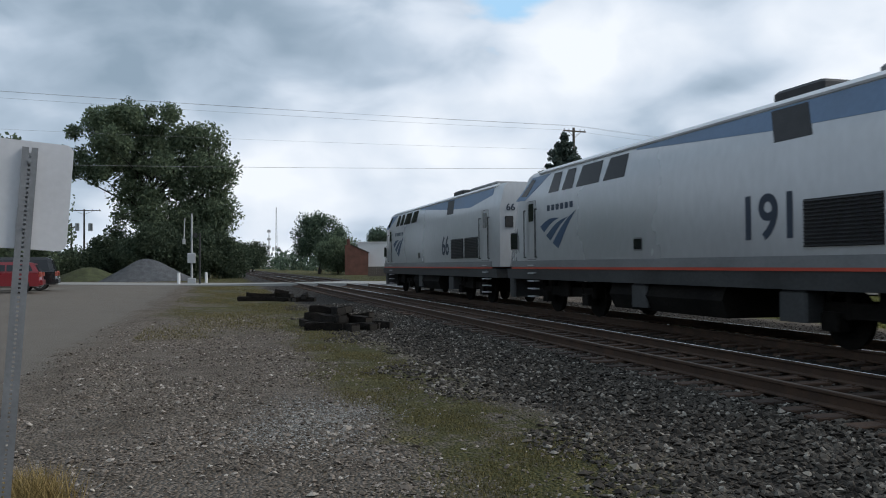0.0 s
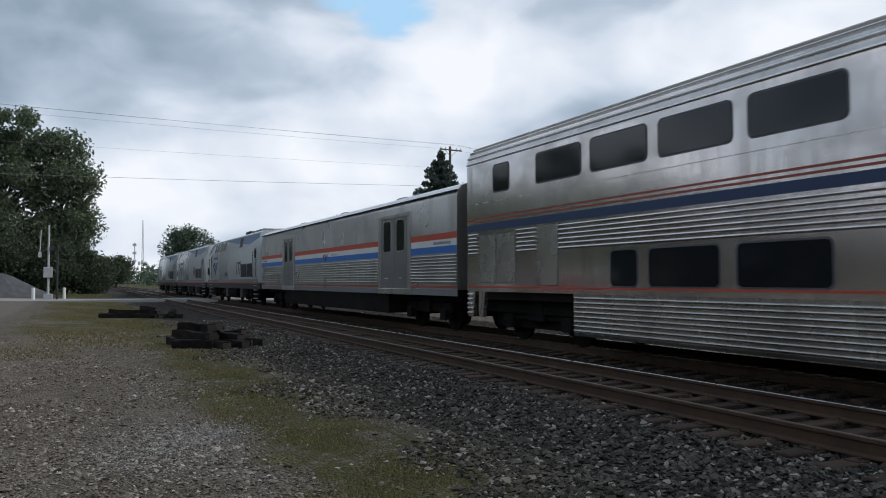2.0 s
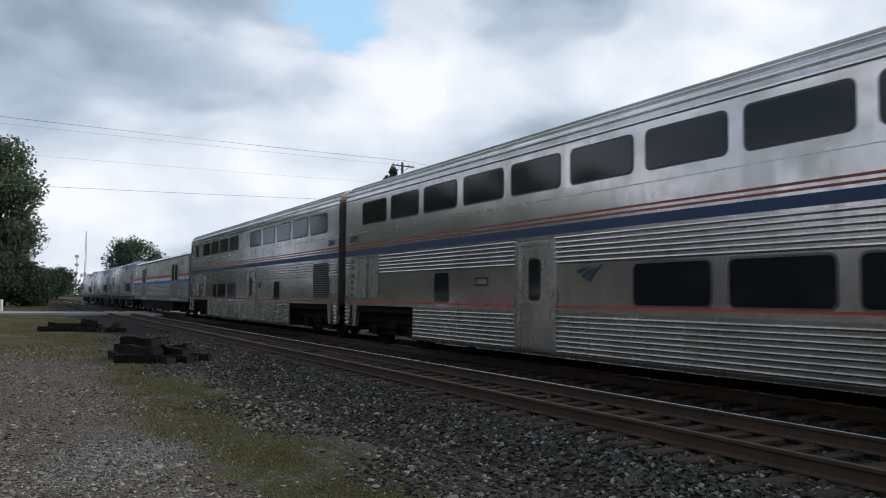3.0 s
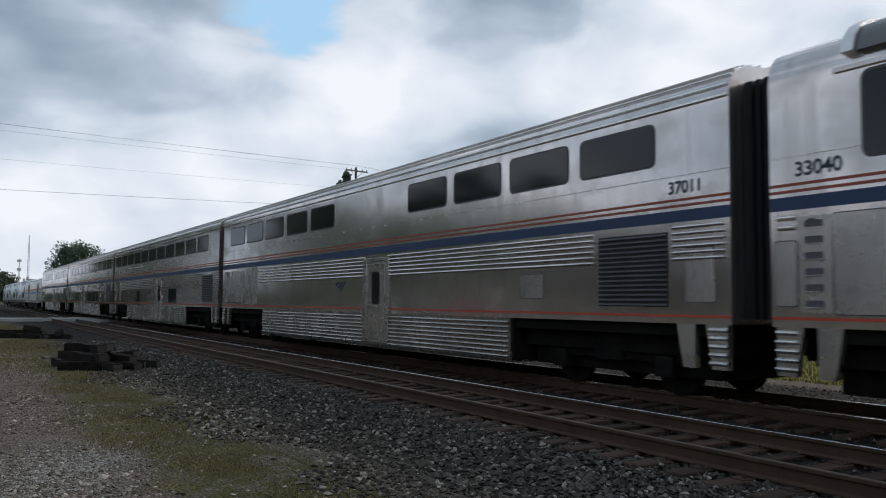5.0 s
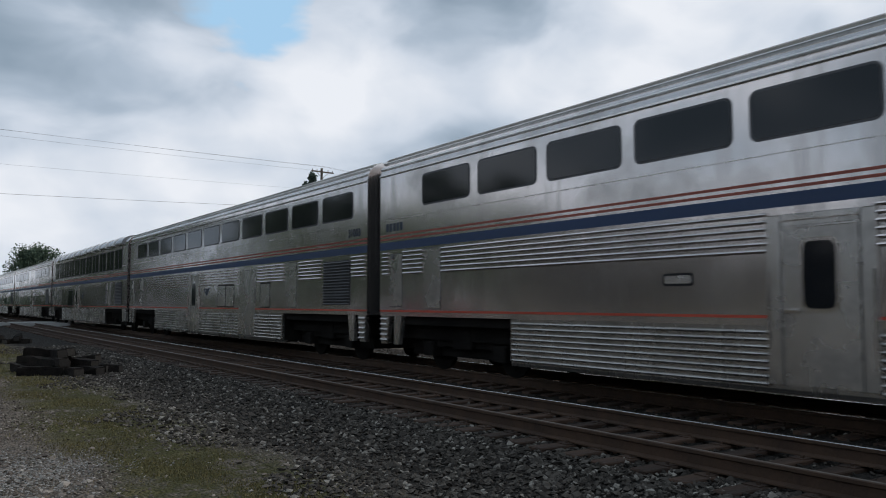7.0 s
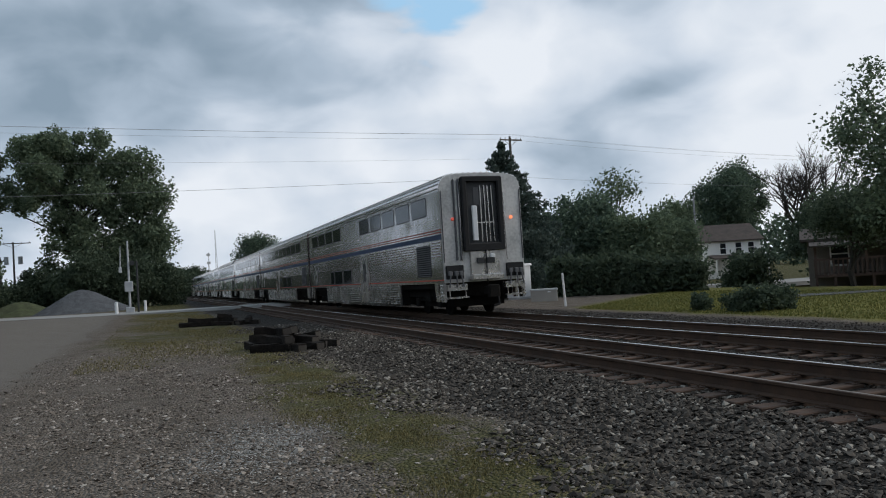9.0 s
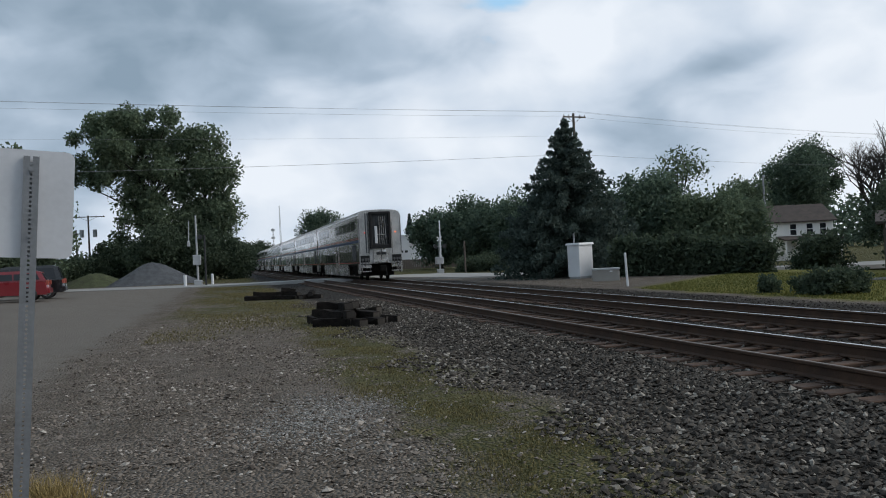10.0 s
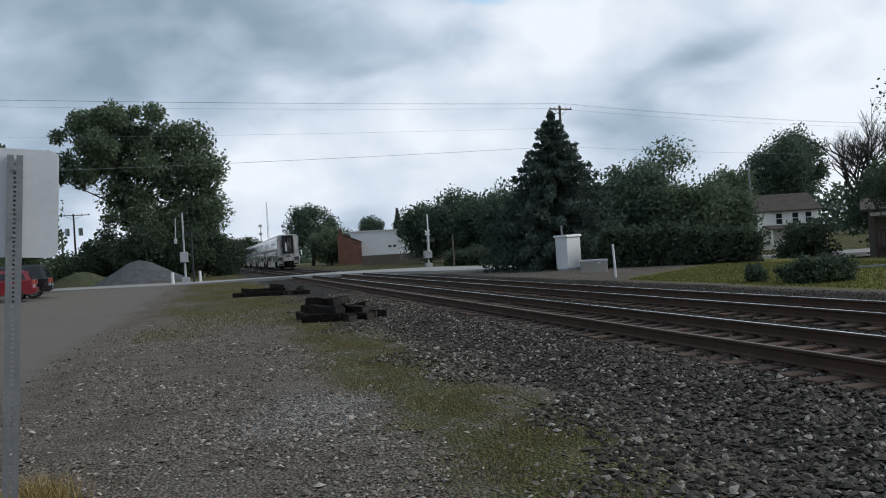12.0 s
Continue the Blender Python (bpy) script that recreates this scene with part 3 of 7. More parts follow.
def make_stones():
    rng = np.random.default_rng(5)

    def bed(x):
        return np.interp(x, [3.0, 4.3, 5.6, 9.2, 13.4, 14.6, 16], [GROUND, GROUND + 0.01, -0.24, -0.23, -0.24, GROUND + 0.01, GROUND])
    # the near shoulder of the ballast, dense by the camera and thinner further off
    n = 36000
    y = 1.5 + 34 * rng.random(n) ** 1.7
    edge = 2.95 + 0.5 * np.sin(y * 0.9) + 0.3 * np.sin(y * 2.3)
    x = edge + (6.6 - edge) * rng.random(n) ** 0.75
    sz = rng.uniform(0.017, 0.040, n) * np.where(rng.random(n) < 0.06, 1.5, 1.0)
    stones("ballast_stones", np.stack([x, y, bed(x) + sz * 0.35], 1), sz, STONE, "grey crushed ballast stones", 1)
    n = 16000
    y = 2 + 40 * rng.random(n) ** 1.4
    x = rng.uniform(6.0, 15.6, n)
    sz = rng.uniform(0.015, 0.032, n)
    stones("ballast_stones", np.stack([x, y, bed(x) + sz * 0.3 + 0.01], 1), sz, DARKSTONE, "dark crushed stones between the rails", 2)
    # loose gravel of the verge
    n = 60000
    y = 3.4 + 26 * rng.random(n) ** 1.7
    x = -3.1 + 6.9 * rng.random(n)
    thin = (np.abs(x - 2.5 - 0.3 * np.sin(y)) < 0.75) & (rng.random(n) < 0.8)
    drift = np.sin(x * 1.9 + y * 0.8) + np.sin(y * 1.7 - x * 1.1) + rng.normal(0, 0.9, n)
    thin |= (drift < -0.6) | ((x < -2.2) & (rng.random(n) < 0.75))
    x, y = x[~thin], y[~thin]
    sz = rng.uniform(0.009, 0.026, len(x)) * np.where(rng.random(len(x)) < 0.06, 1.8, 1.0)
    stones("verge_gravel", np.stack([x, y, GROUND + sz * 0.25 + 0.012 * (x < -2.2)], 1), sz, PEBBLE, "pale loose gravel on packed dirt", 3, 0.45)
    n = 4200
    x, y = 1.0 + rng.normal(0, 0.42, n), 9.1 + rng.normal(0, 0.75, n)
    x += 0.25 * np.sin(y * 2.1)
    sz = rng.uniform(0.006, 0.017, n)
    stones("pale_gravel_patch", np.stack([x, y, GROUND + sz * 0.3], 1), sz, island_mat("pale_gravel", (0.13, 0.125, 0.115), (0.38, 0.37, 0.345), 0.9), "patch of pale crushed gravel", 4, 0.45)


make_stones()


def blades(name, spots, h, w, material, label, seed):
    rng = np.random.default_rng(seed)
    n = len(spots)
    a = rng.uniform(0, 6.283, n)
    hh = h * rng.uniform(0.5, 1.3, n)
    d = np.stack([np.cos(a), np.sin(a), np.zeros(n)], 1)
    lean = np.stack([rng.uniform(-0.6, 0.6, n), rng.uniform(-0.6, 0.6, n), np.ones(n)], 1) * hh[:, None]
    b = spots
    v = np.stack([b - d * w, b + d * w, b + lean], 1)
    f = np.arange(n * 3).reshape(n, 3)
    me = bpy.data.meshes.new(name)
    me.from_pydata(v.reshape(-1, 3).tolist(), [], f.tolist())
    me.materials.append(material)
    return solo(name, me, label, "grass", kind="stuff")


def make_grass():
    rng = np.random.default_rng(9)
    n = 36000
    y = 3.5 + 18 * rng.random(n) ** 1.3
    x = 2.45 + 0.3 * np.sin(y) + rng.normal(0, 0.42, n)
    keep = np.sin(x * 5 + y * 1.7) + np.sin(y * 2.9 - x * 2) + rng.normal(0, 0.7, n) > 0.0
    stones_z = np.full(keep.sum(), GROUND)
    blades("weed_strip", np.stack([x[keep], y[keep], stones_z], 1), 0.024, 0.007, BLADE, "low olive weeds along the ballast", 1)
    n = 40000
    y = 20 + 52 * rng.random(n)
    x = -1.9 + 5.4 * rng.random(n)
    keep = np.sin(x * 1.4 + y * 0.5) + np.sin(y * 0.31 - x) + rng.normal(0, 0.5, n) > -0.1
    blades("rough_grass", np.stack([x[keep], y[keep], np.full(keep.sum(), GROUND)], 1), 0.05, 0.014, BLADE, "rough yellowish grass by the lot", 2)
    n = 1100
    x, y = -1.30 + rng.normal(0, 0.13, n), 6.45 + rng.normal(0, 0.14, n)
    blades("grass_tuft", np.stack([x, y, np.full(n, GROUND)], 1), 0.24, 0.005, DRYBLADE, "dry yellow tuft at the foot of the sign post", 3)
    n = 36000
    y = 8 + 32 * rng.random(n)
    x = 16.6 + 12 * rng.random(n) ** 1.3
    keep = y - 0.85 * x < 16
    x, y = x[keep], y[keep]
    n = len(x)
    blades("lawn_grass", np.stack([x, y, np.full(n, GROUND)], 1), 0.06, 0.02, island_mat("lawn_blades", (0.085, 0.100, 0.024), (0.23, 0.21, 0.058), 0.85), "green lawn past the railway line", 4)


make_grass()


# ---- the train; each car's space: y is 0 at its front and falls towards its rear, z is 0 on the rails ----
SIDE = 1.55
CAR = 25.91
TRAIN = []   # each car with the place of its front at the start


def side_box(sh, s0, s1, z0, z1, t=0.004, both=True, x=SIDE):
    """A thin plate on the car's side from s0 to s1 behind its front."""
    for k in ((-1, 1) if both else (-1,)):
        a, b = sorted((k * (x - 0.02), k * (x + t)))
        sh.box(a, b, -s1, -s0, z0, z1)
    return sh


def rounded(w, h, r, t, material, name, n=4):
    """A plate with round corners in the y-z plane, its face towards -x."""
    pts = []
    for cy, cz, a0 in ((w / 2 - r, h / 2 - r, 0), (-w / 2 + r, h / 2 - r, 90), (-w / 2 + r, -h / 2 + r, 180), (w / 2 - r, -h / 2 + r, 270)):
        for i in range(n + 1):
            a = radians(a0 + 90 * i / n)
            pts.append((cy + r * math.cos(a), cz + r * math.sin(a)))
    sh = Shape().loft([[(0.02, y, z) for y, z in pts], [(-t, y, z) for y, z in pts]])
    return sh.mesh(name, material)


def window(car, s0, s1, z0, z1, r=0.12, name="window", both=True, frame_m=None, frame_w=0.035, label="", split=False):
    w, h = round(s1 - s0, 2), round(z1 - z0, 2)
    fm = frame_m or GASKET
    frame_me = kept(("fr", w, h, r, fm.name, frame_w), lambda: rounded(w + 2 * frame_w, h + 2 * frame_w, r + frame_w, 0.008, fm, "window_frame"))
    pane_me = kept(("pn", w, h, r), lambda: rounded(w, h, r, 0.013, DARKGLASS, "pane"))
    for k in ((0, 180) if both else (0,)):
        ob = part(name, frame_me, car, label, pose(-SIDE if k == 0 else SIDE, -(s0 + s1) / 2, (z0 + z1) / 2, 0, 0, k))
        part("pane", pane_me, ob)
        if split:
            part("mullion", kept(("mul", h), lambda: Shape().box(-0.018, 0, -0.02, 0.02, -h / 2, h / 2).mesh("mullion", GASKET)), ob)


def ribs(sh, s0, s1, z0, z1, pitch=0.1, d=0.034, both=True):
    """Fluting: half-round bars along the side."""
    n = max(1, int((z1 - z0) / pitch))
    for i in range(n):
        z = z0 + (i + 0.5) * (z1 - z0) / n
        hw = (z1 - z0) / n * 0.33
        for k in ((-1, 1) if both else (-1,)):
            prof = [(k * (SIDE - 0.01), z - hw), (k * (SIDE + d * 0.8), z - hw * 0.55), (k * (SIDE + d), z), (k * (SIDE + d * 0.8), z + hw * 0.55), (k * (SIDE - 0.01), z + hw)]
            sh.extrude_y(prof, -s1, -s0)
    return sh


ARC = [(-1.55, 4.42), (-1.54, 4.58), (-1.49, 4.74), (-1.39, 4.86), (-1.22, 4.945), (-0.90, 5.0), (-0.45, 5.02), (0, 5.03)]
ROOFPROF = ARC + [(-x, z) for x, z in ARC[-2::-1]]


def double_decker_body(front, rear):
    sh = Shape()
    top = [(-SIDE, 1.17)] + ROOFPROF + [(SIDE, 1.17)]
    sh.extrude_y(top, -rear, -front)
    return sh.mesh("body", STEEL, True)


def wheelset(sh, s, r=0.46):
    for x in (-0.755, 0.755):
        sh.turn([(-0.07, r * 0.55), (-0.07, r), (-0.02, r), (0.0, r + 0.026), (0.06, r + 0.026), (0.06, r * 0.5)], pose(x, -s, r, 0, 0, 0 if x > 0 else 180), 20)
    sh.rod((-0.75, -s, r), (0.75, -s, r), 0.08, n=8)
    return sh


def truck(car, s, base=2.59, r=0.46):
    """A two-axle truck, in the car's space."""
    def frame_mesh():
        sh = Shape()
        for k in (-1, 1):
            sh.cbox(k * 1.02 - 0.09, k * 1.02 + 0.09, -base / 2 - 0.35, base / 2 + 0.35, 0.52, 0.78, 0.02)
            for a in (-base / 2, base / 2):
                sh.cbox(k * 1.08 - 0.14, k * 1.08 + 0.14, a - 0.2, a + 0.2, 0.30, 0.62, 0.03)
                sh.rod((k * 1.05, a - 0.33, 0.5), (k * 1.05, a - 0.33, 0.95), 0.09)
                sh.rod((k * 1.05, a + 0.33, 0.5), (k * 1.05, a + 0.33, 0.95), 0.09)
            sh.cbox(k * 1.1 - 0.12, k * 1.1 + 0.12, -0.35, 0.35, 0.5, 1.0, 0.03)
        sh.box(-1.0, 1.0, -0.25, 0.25, 0.55, 0.9)
        sh.box(-1.0, 1.0, -base / 2 - 0.4, -base / 2 - 0.3, 0.5, 0.75)
        sh.box(-1.0, 1.0, base / 2 + 0.3, base / 2 + 0.4, 0.5, 0.75)
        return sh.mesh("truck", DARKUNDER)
    tr = part("truck", kept(("truck", base), frame_mesh), car, "near-black truck", pose(0, -s, 0))
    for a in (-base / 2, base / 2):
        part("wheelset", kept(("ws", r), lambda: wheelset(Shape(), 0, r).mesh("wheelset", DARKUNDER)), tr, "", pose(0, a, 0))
    return tr


def blade_emblem(k, w, material):
    """Three swept blades: wide at their upper ends, running together at the lower right."""
    sh = Shape()
    blades_ = (((-0.39, -0.03), (-0.51, 0.09), (0.05, 0.22)), ((-0.20, -0.20), (-0.33, -0.10), (0.29, 0.22)), ((0.02, -0.36), (-0.14, -0.25), (0.50, 0.33)))
    for p0, p1, tip in blades_:
        n = 6
        up, dn = [], []
        for j in range(n + 1):
            t = j / n
            bow = 0.07 * math.sin(math.pi * t)
            up.append((p1[0] + (tip[0] - p1[0]) * t, p1[1] + (tip[1] - p1[1]) * t + bow))
            x0, z0 = p0[0] + (tip[0] - p0[0]) * t, p0[1] + (tip[1] - p0[1]) * t + bow * 0.7
            dn.append((x0, z0))
        for j in range(n):
            q = [up[j], up[j + 1], dn[j + 1], dn[j]]
            sh.loft([[(0.0, -y * w, z * w * 0.6) for y, z in q], [(-0.006, -y * w, z * w * 0.6) for y, z in q]])
    return sh.mesh("emblem", material)


def emblem(car, s, z, w, material):
    part("emblem", kept(("emb", w, material.name), lambda: blade_emblem(0, w, material)), car, "swept three-blade emblem", pose(-SIDE - 0.002, -s, z))


def word_bars(car, s, z, w, h, n, material):
    """A brand word, as a row of plain bars."""
    def make():
        sh = Shape()
        for i in range(n):
            y = w / 2 - (i + 0.5) * w / n
            sh.box(-0.005, 0.0, y - w / n * 0.32, y + w / n * 0.32, -h / 2, h / 2)
        return sh.mesh("word_bars", material)
    part("word_bars", kept(("bars", w, h, n, material.name), make), car, "", pose(-SIDE - 0.002, -s, z))


def number(car, text, s, z, size, material=None):
    me = kept(("no", text, size), lambda: letters(text, size, material or LETTER, "number"))
    part("number", me, car, "", pose(-SIDE - 0.006, -s, z, 90, 0, -90))


def door(car, s0, s1, z0, z1, glass_w=0.42):
    def make():
        sh = Shape()
        w, h = s1 - s0, z1 - z0
        sh.cbox(-0.012, 0.02, -w / 2, w / 2, -h / 2, h / 2, 0.004)
        return sh.mesh("door", STEEL2)
    w, h = round(s1 - s0, 2), round(z1 - z0, 2)
    d = part("door", kept(("door", w, h), make), car, "stainless side door", pose(-SIDE, -(s0 + s1) / 2, (z0 + z1) / 2))

    def frame_make():
        sh = Shape()
        for y in (-w / 2 - 0.11, w / 2 + 0.11):
            sh.cbox(-0.035, 0.0, y - 0.10, y + 0.10, -h / 2, h / 2 + 0.09, 0.015)
        for y in (-w / 2 + 0.02, w / 2 - 0.02):
            sh.cbox(-0.03, 0.0, y - 0.014, y + 0.014, -h / 2 + 0.05, h / 2 - 0.04, 0.008)
        sh.cbox(-0.035, 0.0, -w / 2, w / 2, h / 2 + 0.01, h / 2 + 0.09, 0.01)
        sh.cbox(-0.03, 0.0, -w / 2 + 0.03, w / 2 - 0.03, h / 2 - 0.09, h / 2 - 0.06, 0.008)
        return sh.mesh("door_frame", STEEL2)
    part("door_frame", kept(("doorf", w, h), frame_make), d)
    for y in (-w / 2 - 0.003, w / 2 + 0.003):
        part("door_gap", kept(("dgap", h), lambda: Shape().box(-0.0165, 0.0, -0.012, 0.012, -h / 2, h / 2).mesh("door_gap", BLACKRUBBER)), d, "", pose(0, y, 0))
    inner = part("window_frame", kept(("dwf", glass_w), lambda: rounded(glass_w + 0.1, 0.95, 0.12, 0.020, STEEL, "window_frame")), d, "", pose(-0.0, 0, h / 2 - 0.70))
    part("pane", kept(("dwp", glass_w), lambda: rounded(glass_w, 0.85, 0.1, 0.026, DARKGLASS, "pane")), inner)
    part("handle", kept("dhandle", lambda: Shape().cbox(-0.05, -0.01, -0.1, 0.1, -0.02, 0.02, 0.008).mesh("handle", STEEL)), d, "", pose(0, w / 2 - 0.14, -0.1))
    for y in (-w / 2 - 0.18, w / 2 + 0.18):
        part("grab_rail", kept("grab", lambda: Shape().rod((-0.06, 0, -0.5), (-0.06, 0, 0.5), 0.014).box(-0.06, 0.0, -0.012, 0.012, -0.5, -0.47).box(-0.06, 0.0, -0.012, 0.012, 0.47, 0.5).mesh("grab_rail", STEEL)), d, "", pose(0, y, -0.1))


def grille(car, s0, s1, z0, z1, slats=15, material=None, both=False):
    w, h = round(s1 - s0, 2), round(z1 - z0, 2)
    fr = part("grille", kept(("gr", w, h), lambda: Shape().cbox(-0.01, 0.02, -w / 2, w / 2, -h / 2, h / 2, 0.004).mesh("grille", GRILLE)), car, "dark louvred grille", pose(-SIDE, -(s0 + s1) / 2, (z0 + z1) / 2))

    def slat():
        p = [(-0.004, -h / slats * 0.42), (-0.045, -h / slats * 0.30), (-0.045, -h / slats * 0.18), (-0.004, h / slats * 0.2)]
        return Shape().extrude_y(p, -w / 2 + 0.02, w / 2 - 0.02).mesh("slat", material or GASKET)
    for i in range(slats):
        part("slat", kept(("slat", w, h, slats, (material or GASKET).name), slat), fr, "", pose(0, 0, -h / 2 + (i + 0.5) * h / slats))


def panel(car, s0, s1, z0, z1, name="panel", material=None, label="", outline=False):
    """A closed hatch in the side, with a shadow line round it."""
    w, h = round(s1 - s0, 2), round(z1 - z0, 2)
    gap_me = kept(("pg", w, h, outline), lambda: rounded(w + (0.07 if outline else 0.03), h + (0.07 if outline else 0.03), 0.05, 0.004, BLACKRUBBER if outline else GASKET, "joint"))
    ob = part(name, kept(("pp", w, h, (material or STEEL2).name), lambda: rounded(w, h, 0.04, 0.010, material or STEEL2, name)), car, label, pose(-SIDE, -(s0 + s1) / 2, (z0 + z1) / 2))
    part("joint", gap_me, ob)
    return ob


def step_column(car, s):
    """A narrow plate with recessed climbing steps, one above the other."""
    ob = part("step_column", kept("stepcol", lambda: rounded(0.46, 1.26, 0.03, 0.012, STEEL2, "step_column")), car, "stainless plate with climbing steps", pose(-SIDE, -s, 1.99))
    for i in range(6):
        st = part("step", kept("stepslot", lambda: rounded(0.26, 0.105, 0.02, 0.018, GASKET, "step")), ob, "dark recessed step", pose(0, 0, -0.52 + 0.208 * i))
        part("tread", kept("steptread", lambda: Shape().cbox(-0.04, 0.0, -0.13, 0.13, -0.055, -0.035, 0.005).mesh("tread", STEEL)), st)


def roof_ribs(sh, s0, s1, d=0.045, skip=0.0):
    for k in (-1, 1):
        for i in range(len(ARC) - 1):
            steps = 2 if i >= 3 else 1
            for j in range(steps):
                t = (j + 0.5) / steps
                x = ARC[i][0] * (1 - t) + ARC[i + 1][0] * t
                z = ARC[i][1] * (1 - t) + ARC[i + 1][1] * t
                if abs(x) > 1.56 or z < skip:
                    continue
                dx, dz = ARC[i + 1][0] - ARC[i][0], ARC[i + 1][1] - ARC[i][1]
                q = math.hypot(dx, dz)
                tx, tz = dx / q, dz / q
                nx, nz = -tz, tx
                hw = 0.026
                pr = [(x - tx * hw - nx * 0.01, z - tz * hw - nz * 0.01), (x - tx * hw * 0.5 + nx * d, z - tz * hw * 0.5 + nz * d), (x + tx * hw * 0.5 + nx * d, z + tz * hw * 0.5 + nz * d), (x + tx * hw - nx * 0.01, z + tz * hw - nz * 0.01)]
                sh.extrude_y([(-k * px, pz) if k > 0 else (px, pz) for px, pz in pr], -s1, -s0)
    return sh


FRONT, REAR = 0.33, CAR - 0.33
TR1, TR2 = 3.35, CAR - 3.35


def double_decker(y_front, label, upper, lower=(), doors=(), grilles=(), panels=(), lounge=False, num="", num_s=0.0, plate_s=0.0, emblem_s=0.0, last=False, small_upper=(), flute_gaps=(), ladders=()):
    car = thing("passenger_car", label, "train car", group="train")
    part("body", kept("superbody", lambda: double_decker_body(FRONT, REAR)), car, "stainless double-deck car body")
    skirt = Shape()
    skirt.extrude_y([(-SIDE + 0.02, 0.30), (-SIDE, 0.36), (-SIDE, 1.168), (SIDE, 1.168), (SIDE, 0.36), (SIDE - 0.02, 0.30)], -(TR2 - 2.3), -(TR1 + 2.0))
    sk = part("skirt", kept("skirt", lambda: skirt.mesh("skirt", LOWSTEEL)), car, "stainless lower side skirt")
    low, at = Shape(), TR1 + 2.05
    for a, b in sorted([(a - 0.22, b + 0.22) for a, b in doors] + [(p[0], p[1]) for p in panels if p[2] < 1.0]):
        ribs(low, at, a, 0.36, 1.13, 0.088)
        at = b
    ribs(low, at, TR2 - 2.35, 0.36, 1.13, 0.088)
    part("fluting", low.mesh("fluting", LOWSTEEL, True), sk)

    def end_skirt(k, s0, s1):
        a, b = sorted((k * SIDE, k * (SIDE - 0.1)))
        return Shape().loft([[(a, -s0, 1.168), (b, -s0, 1.168), (b, -s1, 1.168), (a, -s1, 1.168)], [(a, -s0, 0.52), (b, -s0, 0.52), (b, -s1 + 0.12, 0.52), (a, -s1 + 0.12, 0.52)]]).mesh("end_skirt", STEEL2)
    for turn in (pose(0, 0, 0), pose(0, -CAR, 0, 0, 0, 180)):
        for k in (-1, 1):
            part("end_skirt", kept(("endskirt", k, 0), lambda: end_skirt(k, 0.40, 0.80)), car, "", turn)
            part("end_skirt", kept(("endskirt", k, 1), lambda: end_skirt(k, 1.0, 1.35)), car, "", turn)
        part("fluting", kept("endflute", lambda: ribs(Shape(), 0.40, 0.72, 0.55, 1.15, 0.1).mesh("fluting", STEEL2)), car, "", turn)
    # a deepened underframe and added dark boxes fill the shade under the car
    part("underframe", kept("underframe", lambda: Shape().box(-1.2, 1.2, -(REAR - 0.4), -(FRONT + 0.4), 0.66, 1.16).mesh("underframe", DARKUNDER)), car, "near-black deepened underframe")
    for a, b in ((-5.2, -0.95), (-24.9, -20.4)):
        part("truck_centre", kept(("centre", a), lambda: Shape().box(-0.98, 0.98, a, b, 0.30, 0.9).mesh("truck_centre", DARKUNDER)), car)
    # dark plates added over the skirt ends, where shade falls
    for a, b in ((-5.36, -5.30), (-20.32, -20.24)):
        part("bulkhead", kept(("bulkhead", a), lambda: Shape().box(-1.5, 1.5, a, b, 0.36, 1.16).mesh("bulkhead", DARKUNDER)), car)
    # dark slabs added above the trucks in place of shade
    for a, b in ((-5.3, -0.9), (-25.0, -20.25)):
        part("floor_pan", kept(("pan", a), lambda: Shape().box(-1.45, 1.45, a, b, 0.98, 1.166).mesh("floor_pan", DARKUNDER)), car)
    # fluting under the belt line, left out where hatches and doors stand
    bands, at = [], 0.45
    for a, b in sorted(flute_gaps):
        bands.append((at, a))
        at = b
    bands.append((at, REAR - 0.1))
    zlow = 2.42 if lounge else 2.10
    fl = Shape()
    for a, b in bands:
        if b - a > 0.1:
            ribs(fl, a, b, zlow, 2.68, 0.095)
    part("fluting", fl.mesh("fluting", STEEL, True), car)
    part("roof_fluting", kept("rooffl%d" % lounge, lambda: roof_ribs(Shape(), FRONT + 0.02, REAR - 0.02, skip=4.5 if not lounge else 4.96).mesh("roof_fluting", ROOFSTEEL)), car)

    def stripe(z0, z1, material, name, t=0.005):
        part(name, kept((name, z0), lambda: side_box(Shape(), FRONT + 0.005, REAR - 0.005, z0, z1, t).mesh(name, material)), car)
    stripe(2.715, 2.895, BLUE, "blue_stripe")
    stripe(2.945, 2.985, DULLRED, "upper_red_stripe")
    stripe(3.035, 3.075, DULLRED, "upper_red_stripe")
    stripe(1.265, 1.305, RED, "lower_red_stripe")
    part("seam", kept("seam", lambda: side_box(Shape(), FRONT + 0.01, REAR - 0.01, 3.42, 3.435, 0.006).mesh("seam", STEEL2)), car)
    zu = (3.30, 4.33) if lounge else (3.66, 4.30)
    for a, b in upper:
        window(car, a, b, zu[0], zu[1], 0.09, label="dark tinted upper window", split=lounge)
    for a, b in small_upper:
        window(car, a, b, 3.66, 4.30, 0.08, label="small dark upper window")
    for a, b, z0, z1 in lower:
        window(car, a, b, z0, z1, 0.10, label="dark tinted lower window")
    for a, b in doors:
        door(car, a, b, 0.42, 2.52)
    for a, b, z0, z1 in grilles:
        grille(car, a, b, z0, z1)
    for a in ladders:
        step_column(car, a)
    for a, b, z0, z1, dark in panels:
        panel(car, a, b, z0, z1, outline=dark, label="closed side hatch")
